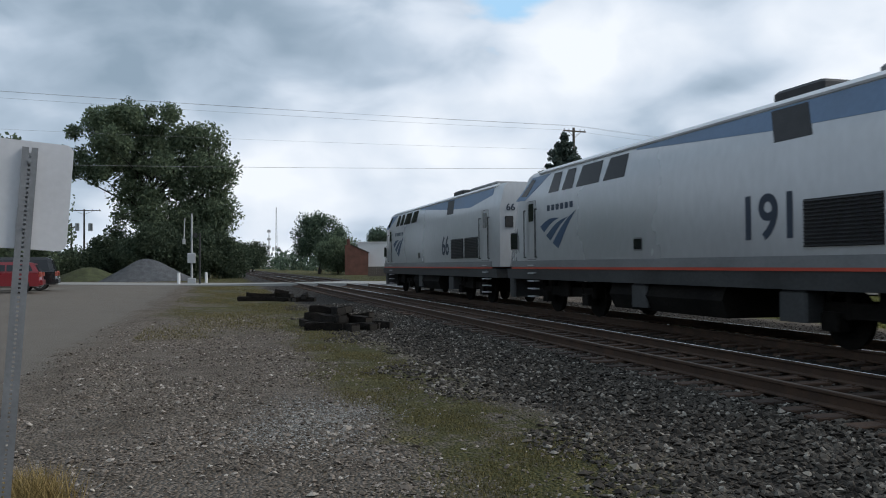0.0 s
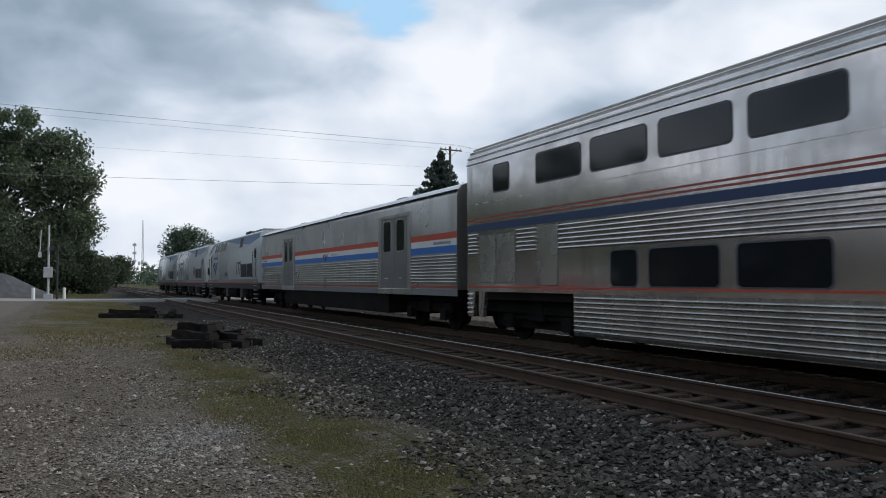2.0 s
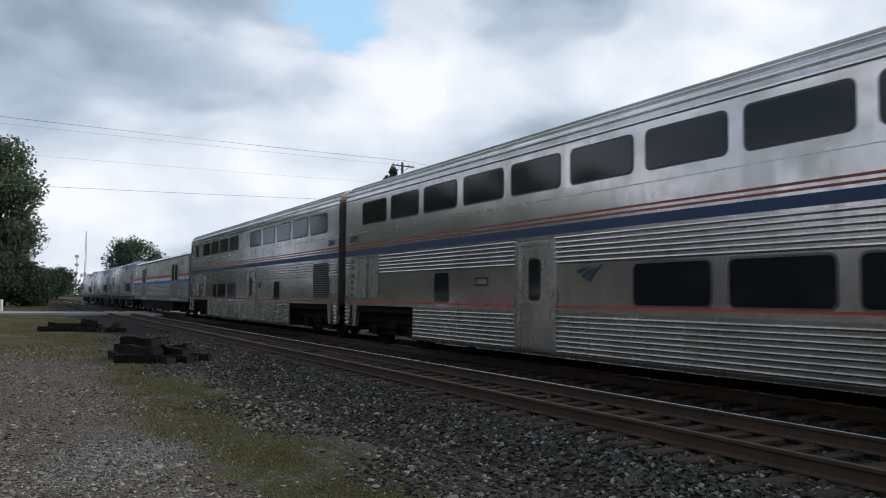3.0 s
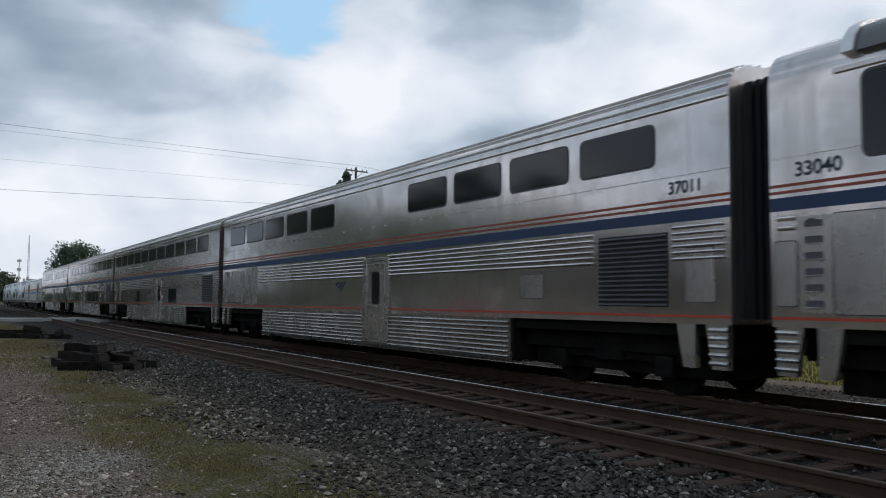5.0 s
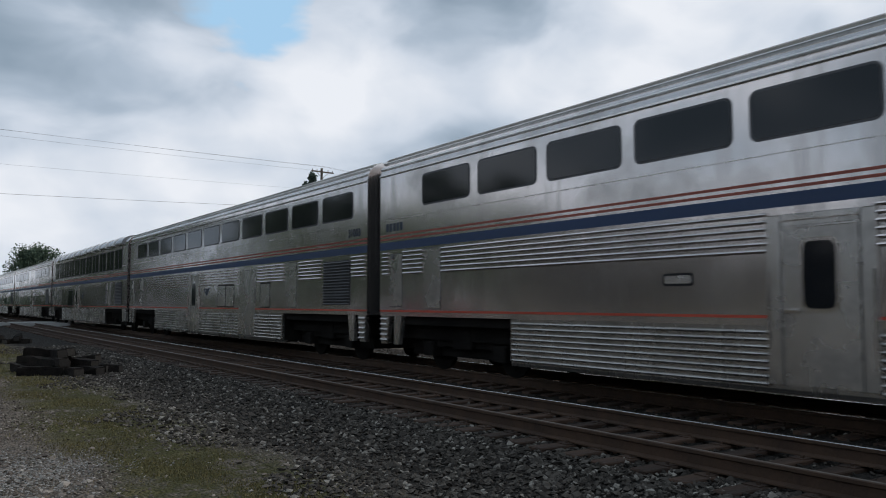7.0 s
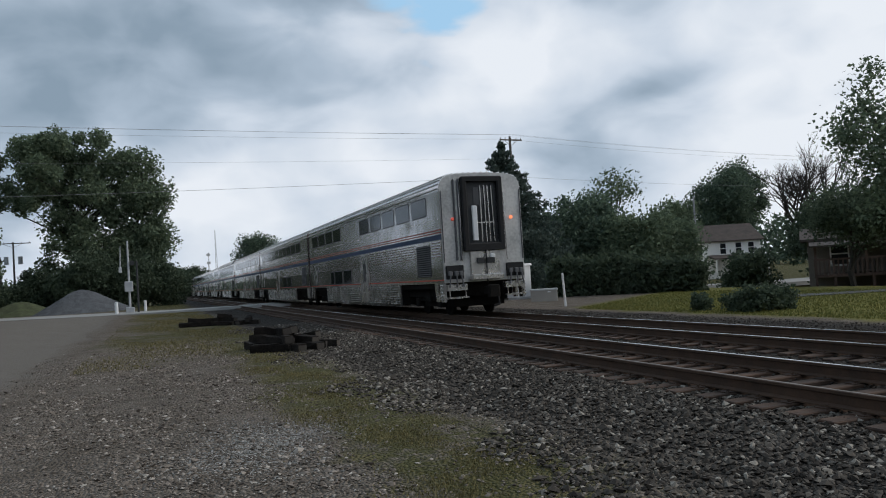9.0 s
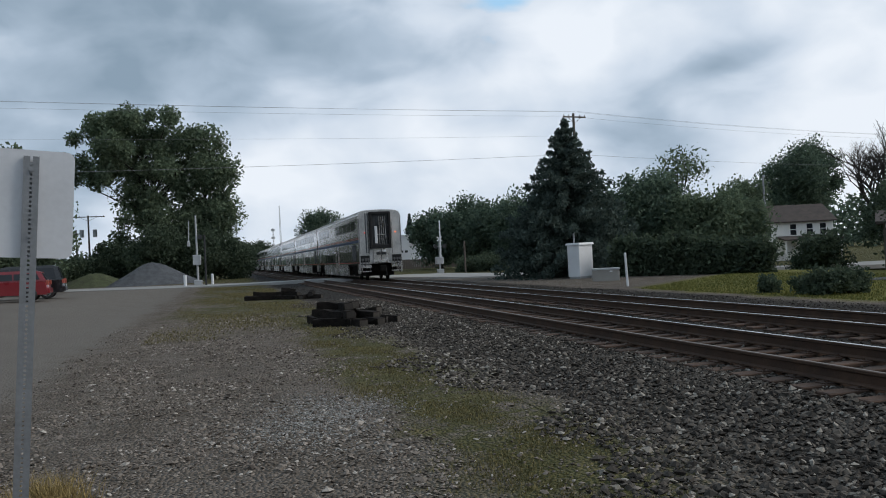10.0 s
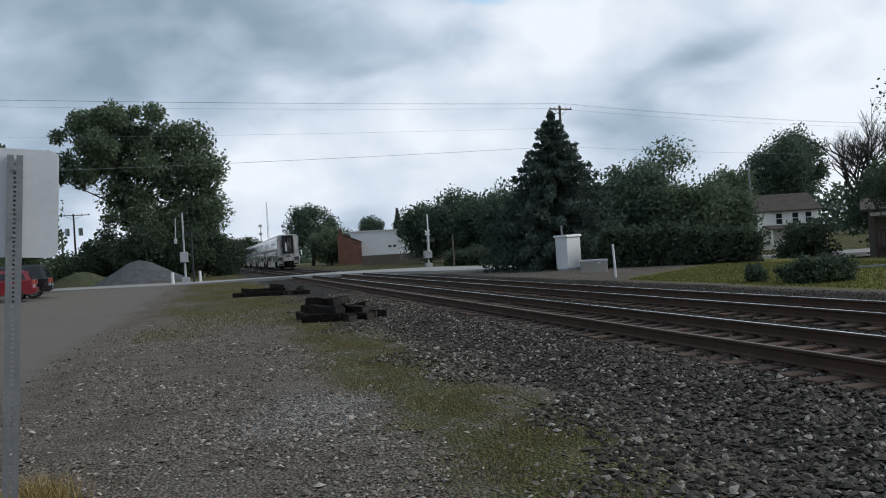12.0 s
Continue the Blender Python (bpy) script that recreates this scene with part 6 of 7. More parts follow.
def surrounding_woods():
    """Unseen woods added behind the camera and to its sides, to dim light and reflections."""
    rng = random.Random(18)
    cs, sp = [], []
    for i in range(420):
        az = 62 + 272 * i / 420
        d = rng.uniform(60, 75) if az > 180 else rng.uniform(80, 100)
        h = rng.uniform(7, 13)
        x, y = polar(az, d)
        if abs(x - 9) < 9:
            continue
        for k in range(4):
            cs.append((x + rng.uniform(-2, 2), y, GROUND + h * (0.12 + 0.24 * k)))
            sp.append(2.4 * rng.uniform(0.7, 1.3))
    solo("surrounding_woods", leaf_mesh("surrounding_woods", cs, sp, 45000, 0.8, island_mat("grey_green_woods", (0.045, 0.045, 0.040), (0.135, 0.130, 0.115), 0.9), 83), "unseen trees added to dim side light and reflections", "woods", kind="stuff")


surrounding_woods()


# ---- heaps, stacks of ties ----
def heap(x, y, r, h, material, label, seed, name="gravel_mound", squash=1.0):
    sh = Shape()
    rnd = random.Random(seed)
    rings, n = 9, 40
    vs, fs = [], []
    wob = [1 + 0.07 * math.sin(3 * 6.283 * i / n + seed) + rnd.uniform(-0.03, 0.03) for i in range(n)]
    for j in range(rings):
        f = j / (rings - 1)
        z = h * (1 - f) ** 1.05 * (1 - 0.12 * math.exp(-((f / 0.12) ** 2)))
        for i in range(n):
            a = 6.283 * i / n
            k = r * (f + 0.02) * wob[i]
            vs.append((k * math.cos(a), k * math.sin(a) * squash, z + rnd.uniform(-0.04, 0.04) * (0 < j < rings - 1)))
    for j in range(rings - 1):
        for i in range(n):
            q = (i + 1) % n
            fs.append((j * n + i, j * n + q, (j + 1) * n + q, (j + 1) * n + i))
    fs.append(tuple(range(n)))
    sh.add(vs, fs)
    solo(name, sh.mesh(name, material, True), label, "mound", m=pose(x, y, ground_height(x, y) - 0.02))


heap(-8.3, 106, 5.6, 3.15, MOUND, "heap of blue-grey crushed stone", 2)
heap(-15.5, 111, 5.0, 2.0, mat("weedy_earth", (0.06, 0.07, 0.03), 0.95, 0, 0.4, 1.2, 12, 0.8, depth=0.08), "low earth heap grown over with weeds", 5, "earth_mound")


def old_tie(length, seed):
    def make():
        rnd = random.Random(seed)
        sh = Shape()
        w, h, L = 0.125, 0.205, length / 2
        j = lambda: rnd.uniform(-0.028, 0.028)
        rings = []
        for y in (-L, -L * 0.5, 0, L * 0.5, L):
            rings.append([(-w + 0.015 + j(), y, 0), (w - 0.015 + j(), y, 0), (w + j(), y, 0.02), (w + j(), y, h - 0.02), (w - 0.02, y, h + j()), (-w + 0.02, y, h + j()), (-w + j(), y, h - 0.02), (-w + j(), y, 0.02)])
        sh.loft(rings)
        return sh.mesh("old_tie", OLDTIE)
    return kept(("oldtie", length, seed), make)


def lay_ties(rows, label):
    rnd = random.Random(len(rows))
    for k, (x, y, z, yaw, L, tilt) in enumerate(rows):
        lay = rnd.uniform(-4, 4) if z == 0 else rnd.uniform(-14, 14)
        ob = solo("old_railway_tie", old_tie(L, k % 4), label, "railway tie", group="discarded ties", m=pose(x, y, GROUND + z * 0.93, tilt + (lay * 0.3 if z else 0), lay * 0.6, yaw + lay * 1.6))
        end = kept("tieend", lambda: Shape().cbox(-0.108, 0.108, -0.004, 0.0, 0.008, 0.182, 0.004).mesh("end_grain", TIEEND))
        part("end_grain", end, ob, "pale sawn end", pose(0, -L / 2 - 0.001, 0))


lay_ties([(2.80, 21.6, 0.0, 62, 1.1, 0), (2.95, 22.2, 0.0, 20, 2.0, 0), (3.28, 21.75, 0.0, 8, 2.2, 0), (3.56, 22.0, 0.0, 16, 2.3, 0), (4.15, 21.7, 0.0, 58, 1.0, 0), (3.95, 22.2, 0.0, 30, 1.6, 0), (2.66, 22.5, 0.0, 15, 1.8, 0),
          (2.90, 22.2, 0.20, 24, 1.6, 2), (3.16, 22.3, 0.20, 14, 2.0, 0), (3.44, 22.3, 0.20, 20, 2.1, 1), (3.72, 22.5, 0.19, 46, 1.3, -4), (3.05, 22.6, 0.40, 58, 1.1, 3), (3.2, 22.4, 0.40, 22, 1.5, 0), (3.48, 22.7, 0.40, 12, 1.6, -2)],
         "black creosoted tie in a low jumbled stack on the gravel")
lay_ties([(2.0, 41.0, 0.0, 74, 2.0, 0), (2.1, 41.5, 0.0, 68, 2.2, 0), (2.2, 41.3, 0.19, 76, 1.5, 2), (3.05, 40.2, 0.0, 40, 1.4, 0), (3.2, 40.1, 0.19, 24, 1.1, 0), (3.1, 40.3, 0.36, 70, 0.7, 6), (3.5, 40.0, 0.0, 12, 1.3, 0), (3.9, 39.6, 0.0, -30, 1.1, 0), (4.2, 39.3, 0.0, 60, 0.9, 0), (4.15, 39.5, 0.18, -10, 0.7, 10)],
         "black creosoted tie thrown down on the grass")


# ---- street furniture ----
def make_sign():
    s = thing("road_sign", "bare aluminium back of a sign on a perforated steel post", "road sign", m=pose(-1.165, 4.93, GROUND - 0.1, 0, 3.9, 11.5))
    top = 2.51
    sh = Shape()
    # a channel post with a row of holes down its face
    n = int(top / 0.0254)
    sh.box(-0.040, -0.0065, -0.003, 0.0, 0, top)
    sh.box(0.0065, 0.040, -0.003, 0.0, 0, top)
    for i in range(n):
        sh.box(-0.0065, 0.0065, -0.003, 0.0, i * 0.0254, i * 0.0254 + 0.0135)
    for k in (-1, 1):
        a, b = sorted((k * 0.040, k * 0.037))
        sh.box(a, b, 0.0, 0.035, 0, top)
    part("post", sh.mesh("post", GALV), s, "perforated galvanised channel post")
    sh = Shape()
    w, h, r = 0.235, 0.305, 0.045
    pts = []
    for cx, cz, a0 in ((w - r, h - r, 0), (-w + r, h - r, 90), (-w + r, -h + r, 180), (w - r, -h + r, 270)):
        for i in range(6):
            a = radians(a0 + 18 * i)
            pts.append((cx + r * math.cos(a), cz + r * math.sin(a)))
    sh.loft([[(x, 0.038, z) for x, z in pts], [(x, 0.0415, z) for x, z in pts]])
    part("sign_plate", sh.mesh("sign_plate", SIGNBACK), s, "bare aluminium sign back", pose(-0.012, 0, 2.245))
    for z in (2.06, 2.43):
        part("bolt", kept("signbolt", lambda: Shape().rod((0, -0.012, 0), (0, 0.0, 0), 0.01, n=6).mesh("bolt", GALV)), s, "", pose(0, -0.003, z))


make_sign()


def utility_pole(x, y, h, label, arms=((0.3, 1.2),), lean=0.0, yaw=0, z=GROUND):
    p = thing("utility_pole", label, "utility pole", m=pose(x, y, z - 0.1, 0, lean, yaw))
    part("pole", Shape().rod((0, 0, 0), (0, 0, h), 0.17, 0.11, 10).mesh("pole", POLEWOOD), p)
    for dz, half in arms:
        a = part("crossarm", Shape().cbox(-half, half, -0.2, -0.1, h - dz - 0.06, h - dz + 0.06, 0.01).rod((-half * 0.6, -0.15, h - dz), (0, -0.12, h - dz - 0.6), 0.02).rod((half * 0.6, -0.15, h - dz), (0, -0.12, h - dz - 0.6), 0.02).mesh("crossarm", POLEWOOD), p)
        for q in (-0.92, -0.5, 0.5, 0.92):
            part("insulator", kept("insul", lambda: Shape().rod((0, 0, 0), (0, 0, 0.16), 0.05, 0.03, 8).mesh("insulator", GALV)), a, "", pose(q * half, -0.15, h - dz + 0.06))
    return p


utility_pole(31.7, 68, 14.35, "tall wooden utility pole behind the spruce", ((0.35, 1.2),), yaw=8)
lp = utility_pole(*polar(-8.25, 130), 10.4, "wooden utility pole with a wide crossarm and transformers", ((0.2, 2.3),))
for q in (-0.9, 0.9):
    part("transformer", Shape().rod((q, -0.3, 7.2), (q, -0.3, 8.3), 0.3, n=10).mesh("transformer", CABINETGREY), lp, "grey pole transformer")
utility_pole(*polar(-9.0, 132), 8.4, "shorter wooden pole beside the first", ((0.6, 0.5),))
tp = thing("street_pole", "slim pale metal pole before the white house", "pole", m=pose(*polar(37.2, 100), -1.1))
part("pole", Shape().rod((0, 0, 0), (0, 0, 10.0), 0.13, 0.10).mesh("pole", GALV), tp)


def cable(a, b, sag, label, r=0.009):
    a, b = Vector(a), Vector(b)
    sh = Shape()
    n = 24
    pts = []
    for i in range(n + 1):
        f = i / n
        p = a.lerp(b, f)
        p.z -= sag * 4 * f * (1 - f)
        pts.append(p)
    rings = [[p + Vector((0, r * math.cos(k * 2.094), r * math.sin(k * 2.094))) for k in range(3)] for p in pts]
    sh.loft(rings)
    solo("overhead_cable", sh.mesh("overhead_cable", WIRE), label, "cable", group="overhead cables")


for q, dz in ((-1.1, 0.0), (-0.55, 0.05), (1.1, -0.05)):
    cable((31.5 + q * 0.1, 67.9 + q, 13.95 + dz), (-62, 57 + q, 14.3 + dz), 0.35 + abs(q) * 0.15, "thin dark power line over the tracks")
    cable((31.5 + q * 0.1, 67.9 + q, 13.95 + dz), (110, 77 + q, 12.6 + dz), 1.0, "thin dark power line over the gardens")
cable((31.5, 67.8, 10.2), (-62, 57, 8.2), 0.5, "low telephone cable over the tracks", 0.014)
cable((31.5, 67.8, 11.9), (-62, 57, 11.4), 0.5, "thin cable over the tracks", 0.007)
cable((31.5, 67.8, 10.2), (110, 77, 9.4), 0.8, "low telephone cable over the gardens", 0.012)


def crossing_signal(x, y, h, label, box=True, mirror=1):
    z = ground_height(x, y) + 0.02
    s = thing("crossing_signal", label, "crossing signal", m=pose(x, y, z))
    part("mast", Shape().rod((0, 0, 0), (0, 0, h * 0.68), 0.09, 0.08).mesh("mast", CABINETGREY), s, "pale metal mast")
    part("base", Shape().cbox(-0.3, 0.3, -0.3, 0.3, 0, 0.5, 0.04).mesh("base", CABINETGREY), s)
    part("gate_mechanism", Shape().cbox(-0.42, 0.30, -0.35, 0.3, 1.0, 1.7, 0.05).mesh("gate_mechanism", CABINETGREY), s, "grey gate motor box")
    part("gate_arm", Shape().box(-0.06, 0.06, -0.46, -0.40, 1.6, h).mesh("gate_arm", WHITEMETAL), s, "raised pale gate arm")
    for k in (-1, 1):
        part("lamp", Shape().rod((k * 0.45, -0.15, h * 0.52), (k * 0.45, -0.35, h * 0.52), 0.2, 0.2, 12).mesh("lamp", GRILLE), s, "dark flasher lamp hood")
    part("lamp_bar", Shape().box(-0.5, 0.5, -0.15, -0.1, h * 0.52 - 0.04, h * 0.52 + 0.04).mesh("lamp_bar", CABINETGREY), s)
    for a in (-42, 42):
        part("cross_board", Shape().cbox(-0.32, 0.32, -0.14, -0.11, -0.06, 0.06, 0.01, pose(0, 0, h * 0.66, 0, a, 0)).mesh("cross_board", WHITEMETAL), s, "pale crossbuck board")


def side_mast(x, y):
    s = thing("signal_mast", "slim dark mast beside the crossing gate", "pole", m=pose(x, y, GROUND))
    part("mast", Shape().rod((0, 0, 0), (0, 0, 5.0), 0.10, 0.09).mesh("mast", GRILLE), s)
    part("cap", Shape().rod((0, 0, 5.0), (0, 0, 5.08), 0.12).mesh("cap", GRILLE), s)


def left_gate(x, y):
    s = thing("crossing_gate", "pale crossing gate mast with a grey box and raised arm", "crossing signal", m=pose(x, y, GROUND))
    part("mast", Shape().rod((0, 0, 0), (0, 0, 7.1), 0.12, 0.08).mesh("mast", CABINETGREY), s, "pale metal mast")
    part("relay_box", Shape().cbox(-0.42, 0.36, -0.4, 0.2, 2.1, 3.1, 0.05).mesh("relay_box", CABINETGREY), s, "grey relay box")
    part("base", Shape().cbox(-0.4, 0.4, -0.4, 0.4, 0, 0.55, 0.05).mesh("base", CABINETGREY), s)
    part("arm_stub", Shape().rod((-0.75, -0.2, 4.4), (-0.66, -0.2, 6.6), 0.05, 0.04).mesh("arm_stub", CABINETGREY), s)
    part("arm_weight", Shape().cbox(-0.9, -0.6, -0.3, -0.1, 4.0, 4.5, 0.03).mesh("arm_weight", CABINETGREY), s)
    part("lamp", Shape().rod((0.35, -0.1, 4.9), (0.35, -0.3, 4.9), 0.25).mesh("lamp", GRILLE), s)


left_gate(-2.34, 85.5)
side_mast(-1.55, 84.8)
crossing_signal(20.4, 75.5, 5.2, "pale crossing signal with a raised gate arm", True)


def bollard(x, y, h, label, lean=0.0, r=0.09):
    b = thing("marker_post", label, "post", group="marker posts", m=pose(x, y, ground_height(x, y) - 0.05, 0, lean))
    part("post", kept(("boll", h, r), lambda: Shape().rod((0, 0, 0), (0, 0, h), r, r * 0.95, 10).rod((0, 0, h), (0, 0, h + 0.03), r * 0.95, r * 0.6, 10).mesh("post", WHITEMETAL)), b)


bollard(-3.55, 84.5, 1.15, "short pale post at the road's edge", 0, 0.16)
bollard(-0.95, 86.2, 1.15, "short pale post at the road's edge", 0, 0.14)
bollard(17.43, 32.6, 1.52, "slim white marker post leaning beside the track", -2.5, 0.055)


def make_cabinet():
    x, y = 21.15, 45.4
    c = thing("relay_cabinet", "tall pale relay cabinet beside the spruce", "cabinet", m=pose(x, y, GROUND, 0, 0, -58))
    part("body", Shape().cbox(-0.42, 0.42, -0.75, 0.75, 0.12, 2.05, 0.02).mesh("body", WHITEMETAL), c)
    part("roof", Shape().loft([[(-0.5, -0.83, 2.03), (0.5, -0.83, 2.03), (0.5, 0.83, 2.03), (-0.5, 0.83, 2.03)], [(-0.46, -0.8, 2.15), (0.46, -0.8, 2.15), (0.46, 0.8, 2.17), (-0.46, 0.8, 2.17)]]).mesh("roof", WHITEMETAL), c)
    part("plinth", Shape().box(-0.38, 0.38, -0.7, 0.7, -0.1, 0.12).mesh("plinth", CABINETGREY), c)
    for k in (-1, 1):
        d = part("door", Shape().cbox(-0.445, -0.415, k * 0.37 - 0.345, k * 0.37 + 0.345, 0.2, 1.98, 0.008).mesh("door", CABINETGREY), c, "grey cabinet door")
        part("handle", Shape().cbox(-0.475, -0.44, k * 0.08 - 0.02, k * 0.08 + 0.02, 1.0, 1.2, 0.008).mesh("handle", GRILLE), d)
    part("lamp", Shape().rod((-0.46, 0.25, 1.9), (-0.50, 0.25, 1.9), 0.06).mesh("lamp", WHITEMETAL), c)
    b = thing("equipment_box", "low beige equipment box beside the cabinet", "box", m=pose(19.95, 39.7, GROUND, 0, 0, -27))
    part("body", Shape().cbox(-0.72, 0.72, -0.4, 0.4, -0.05, 0.60, 0.02).mesh("body", BEIGE), b)
    part("lid", Shape().cbox(-0.75, 0.75, -0.43, 0.43, 0.59, 0.68, 0.02).mesh("lid", CABINETGREY), b, "grey lid")
    part("handle", Shape().cbox(0.2, 0.36, -0.47, -0.4, 0.48, 0.54, 0.01).mesh("handle", WHITEMETAL), b)
    p = thing("vent_pipe", "thin grey pipe behind the cabinet", "pipe", m=pose(*polar(24.6, 51.5), GROUND))
    part("pipe", Shape().rod((0, 0, 0), (0, 0, 2.9), 0.06).mesh("pipe", CABINETGREY), p)
    p2 = thing("utility_stub", "short grey pole beyond the crossing", "pole", m=pose(*polar(16.9, 78), GROUND))
    part("pole", Shape().rod((0, 0, 0), (0, 0, 3.1), 0.09).mesh("pole", POLEWOOD), p2)


make_cabinet()


# ---- parked cars ----
def parked_car(x, y, yaw, paint, label, length=4.6, h=1.72, w=0.92):
    z = ground_height(x, y) + 0.014
    c = thing("parked_car", label, "car", group="parked cars", m=pose(x, y, z, 0, 0, yaw))
    L = length / 2
    low = [(-L, 0.42), (-L + 0.03, 0.75), (-L + 0.12, 0.98), (L - 1.15, 1.02), (L - 0.12, 0.86), (L, 0.62), (L - 0.02, 0.36), (-L + 0.1, 0.30)]

    sh = Shape()
    rows = []
    for q, s in ((-w + 0.0, 0.97), (-w + 0.12, 1.0), (w - 0.12, 1.0), (w, 0.97)):
        rows.append([(a * s, q, 0.64 + (b - 0.64) * (0.94 if s < 1 else 1)) for a, b in low])
    sh.loft(rows)
    b = part("body", sh.mesh("body", paint, True), c, "painted lower body")
    cab = [(-L + 0.10, 0.98), (-L + 0.32, h - 0.08), (-L + 0.60, h), (0.35, h), (0.75, h - 0.08), (1.42, 1.0)]
    sh = Shape()
    sh.loft([[(a, q * (w - 0.04), z0) if z0 < 1.1 else (a, q * (w - 0.16), z0) for a, z0 in cab] for q in (-1, 1)])
    part("cabin", sh.mesh("cabin", paint, True), c, "painted cabin")
    for q in (-1, 1):
        for a0, a1 in ((-L + 0.38, -0.75), (-0.68, 0.2), (0.27, 1.0)):
            t0 = w - 0.055
            zt = h - 0.14
            top1 = min(a1, 0.62)
            sh = Shape().loft([[(a0, q * (w - 0.07), 1.06), (a1, q * (w - 0.07), 1.06), (top1, q * (w - 0.155), zt), (max(a0, -L + 0.5), q * (w - 0.155), zt)], [(a0, q * (w - 0.03), 1.06), (a1, q * (w - 0.03), 1.06), (top1, q * (w - 0.125), zt), (max(a0, -L + 0.5), q * (w - 0.125), zt)]])
            part("side_window", sh.mesh("side_window", DARKGLASS), c)
        part("tail_lamp", Shape().cbox(-L - 0.01, -L + 0.12, q * (w - 0.14) - 0.09, q * (w - 0.14) + 0.09, 0.78, 1.0, 0.02).mesh("tail_lamp", DULLRED), c, "red tail lamp")
        for a in (-L + 0.85, L - 0.9):
            ty = part("wheel", kept("cwheel", lambda: Shape().turn([(-0.11, 0.2), (-0.11, 0.31), (-0.07, 0.355), (0.07, 0.355), (0.11, 0.31), (0.11, 0.2)], None, 22).mesh("tyre", TYRE, True)), c, "black tyre", pose(a, q * (w - 0.08), 0.355, 0, 0, 90))
            rim = part("rim", kept("crim", lambda: Shape().turn([(-0.10, 0.05), (-0.115, 0.225), (0.115, 0.225), (0.10, 0.05)], None, 18).mesh("rim", GALV)), ty, "silver alloy rim")
            for k in range(5):
                part("spoke_gap", kept("cgap", lambda: Shape().loft([[(-0.122, 0.07, -0.03), (-0.122, 0.19, -0.065), (-0.122, 0.19, 0.065), (-0.122, 0.07, 0.03)], [(0.122, 0.07, -0.03), (0.122, 0.19, -0.065), (0.122, 0.19, 0.065), (0.122, 0.07, 0.03)]]).mesh("spoke_gap", TYRE)), ty, "", pose(0, 0, 0, 72 * k))
    part("rear_window", Shape().loft([[(-L + 0.09, -0.68, 1.05), (-L + 0.09, 0.68, 1.05), (-L + 0.29, 0.6, h - 0.14), (-L + 0.29, -0.6, h - 0.14)], [(-L + 0.06, -0.68, 1.05), (-L + 0.06, 0.68, 1.05), (-L + 0.26, 0.6, h - 0.14), (-L + 0.26, -0.6, h - 0.14)]]).mesh("rear_window", DARKGLASS), c)
    part("bumper", Shape().cbox(-L - 0.06, -L + 0.1, -w + 0.05, w - 0.05, 0.38, 0.62, 0.03).mesh("bumper", paint), c)
    return c


parked_car(*polar(-12.5, 49.0), 186, BLACKCAR, "black parked estate car with silver wheels", 4.7, 1.78)
parked_car(*polar(-13.5, 45.0), 186, REDCAR, "red parked car beside the black one", 4.5, 1.5)
parked_car(*polar(-12.0, 58.0), 188, SILVERCAR, "silver parked car behind the black one", 4.6, 1.5)


# ---- buildings ----
def opening(parent, m, w, h, glass_m=None):
    """A sash window: frame, two panes, sill; its face looks along local -y."""
    fr = part("window", kept(("hwf", w, h), lambda: Shape().box(-w / 2, -w / 2 + 0.09, -0.06, 0.1, 0, h).box(w / 2 - 0.09, w / 2, -0.06, 0.1, 0, h).box(-w / 2, w / 2, -0.055, 0.1, h - 0.09, h).box(-w / 2, w / 2, -0.055, 0.1, h / 2 - 0.04, h / 2 + 0.04).mesh("window_frame", SIDING)), parent, "", m)
    part("pane", kept(("hwp", w, h), lambda: Shape().box(-w / 2 + 0.08, w / 2 - 0.08, -0.01, 0.05, 0.06, h - 0.08).mesh("pane", HOUSEGLASS)), fr)
    part("sill", kept(("hws", w), lambda: Shape().cbox(-w / 2 - 0.06, w / 2 + 0.06, -0.14, 0.06, -0.06, 0.03, 0.01).mesh("sill", SIDING)), fr)


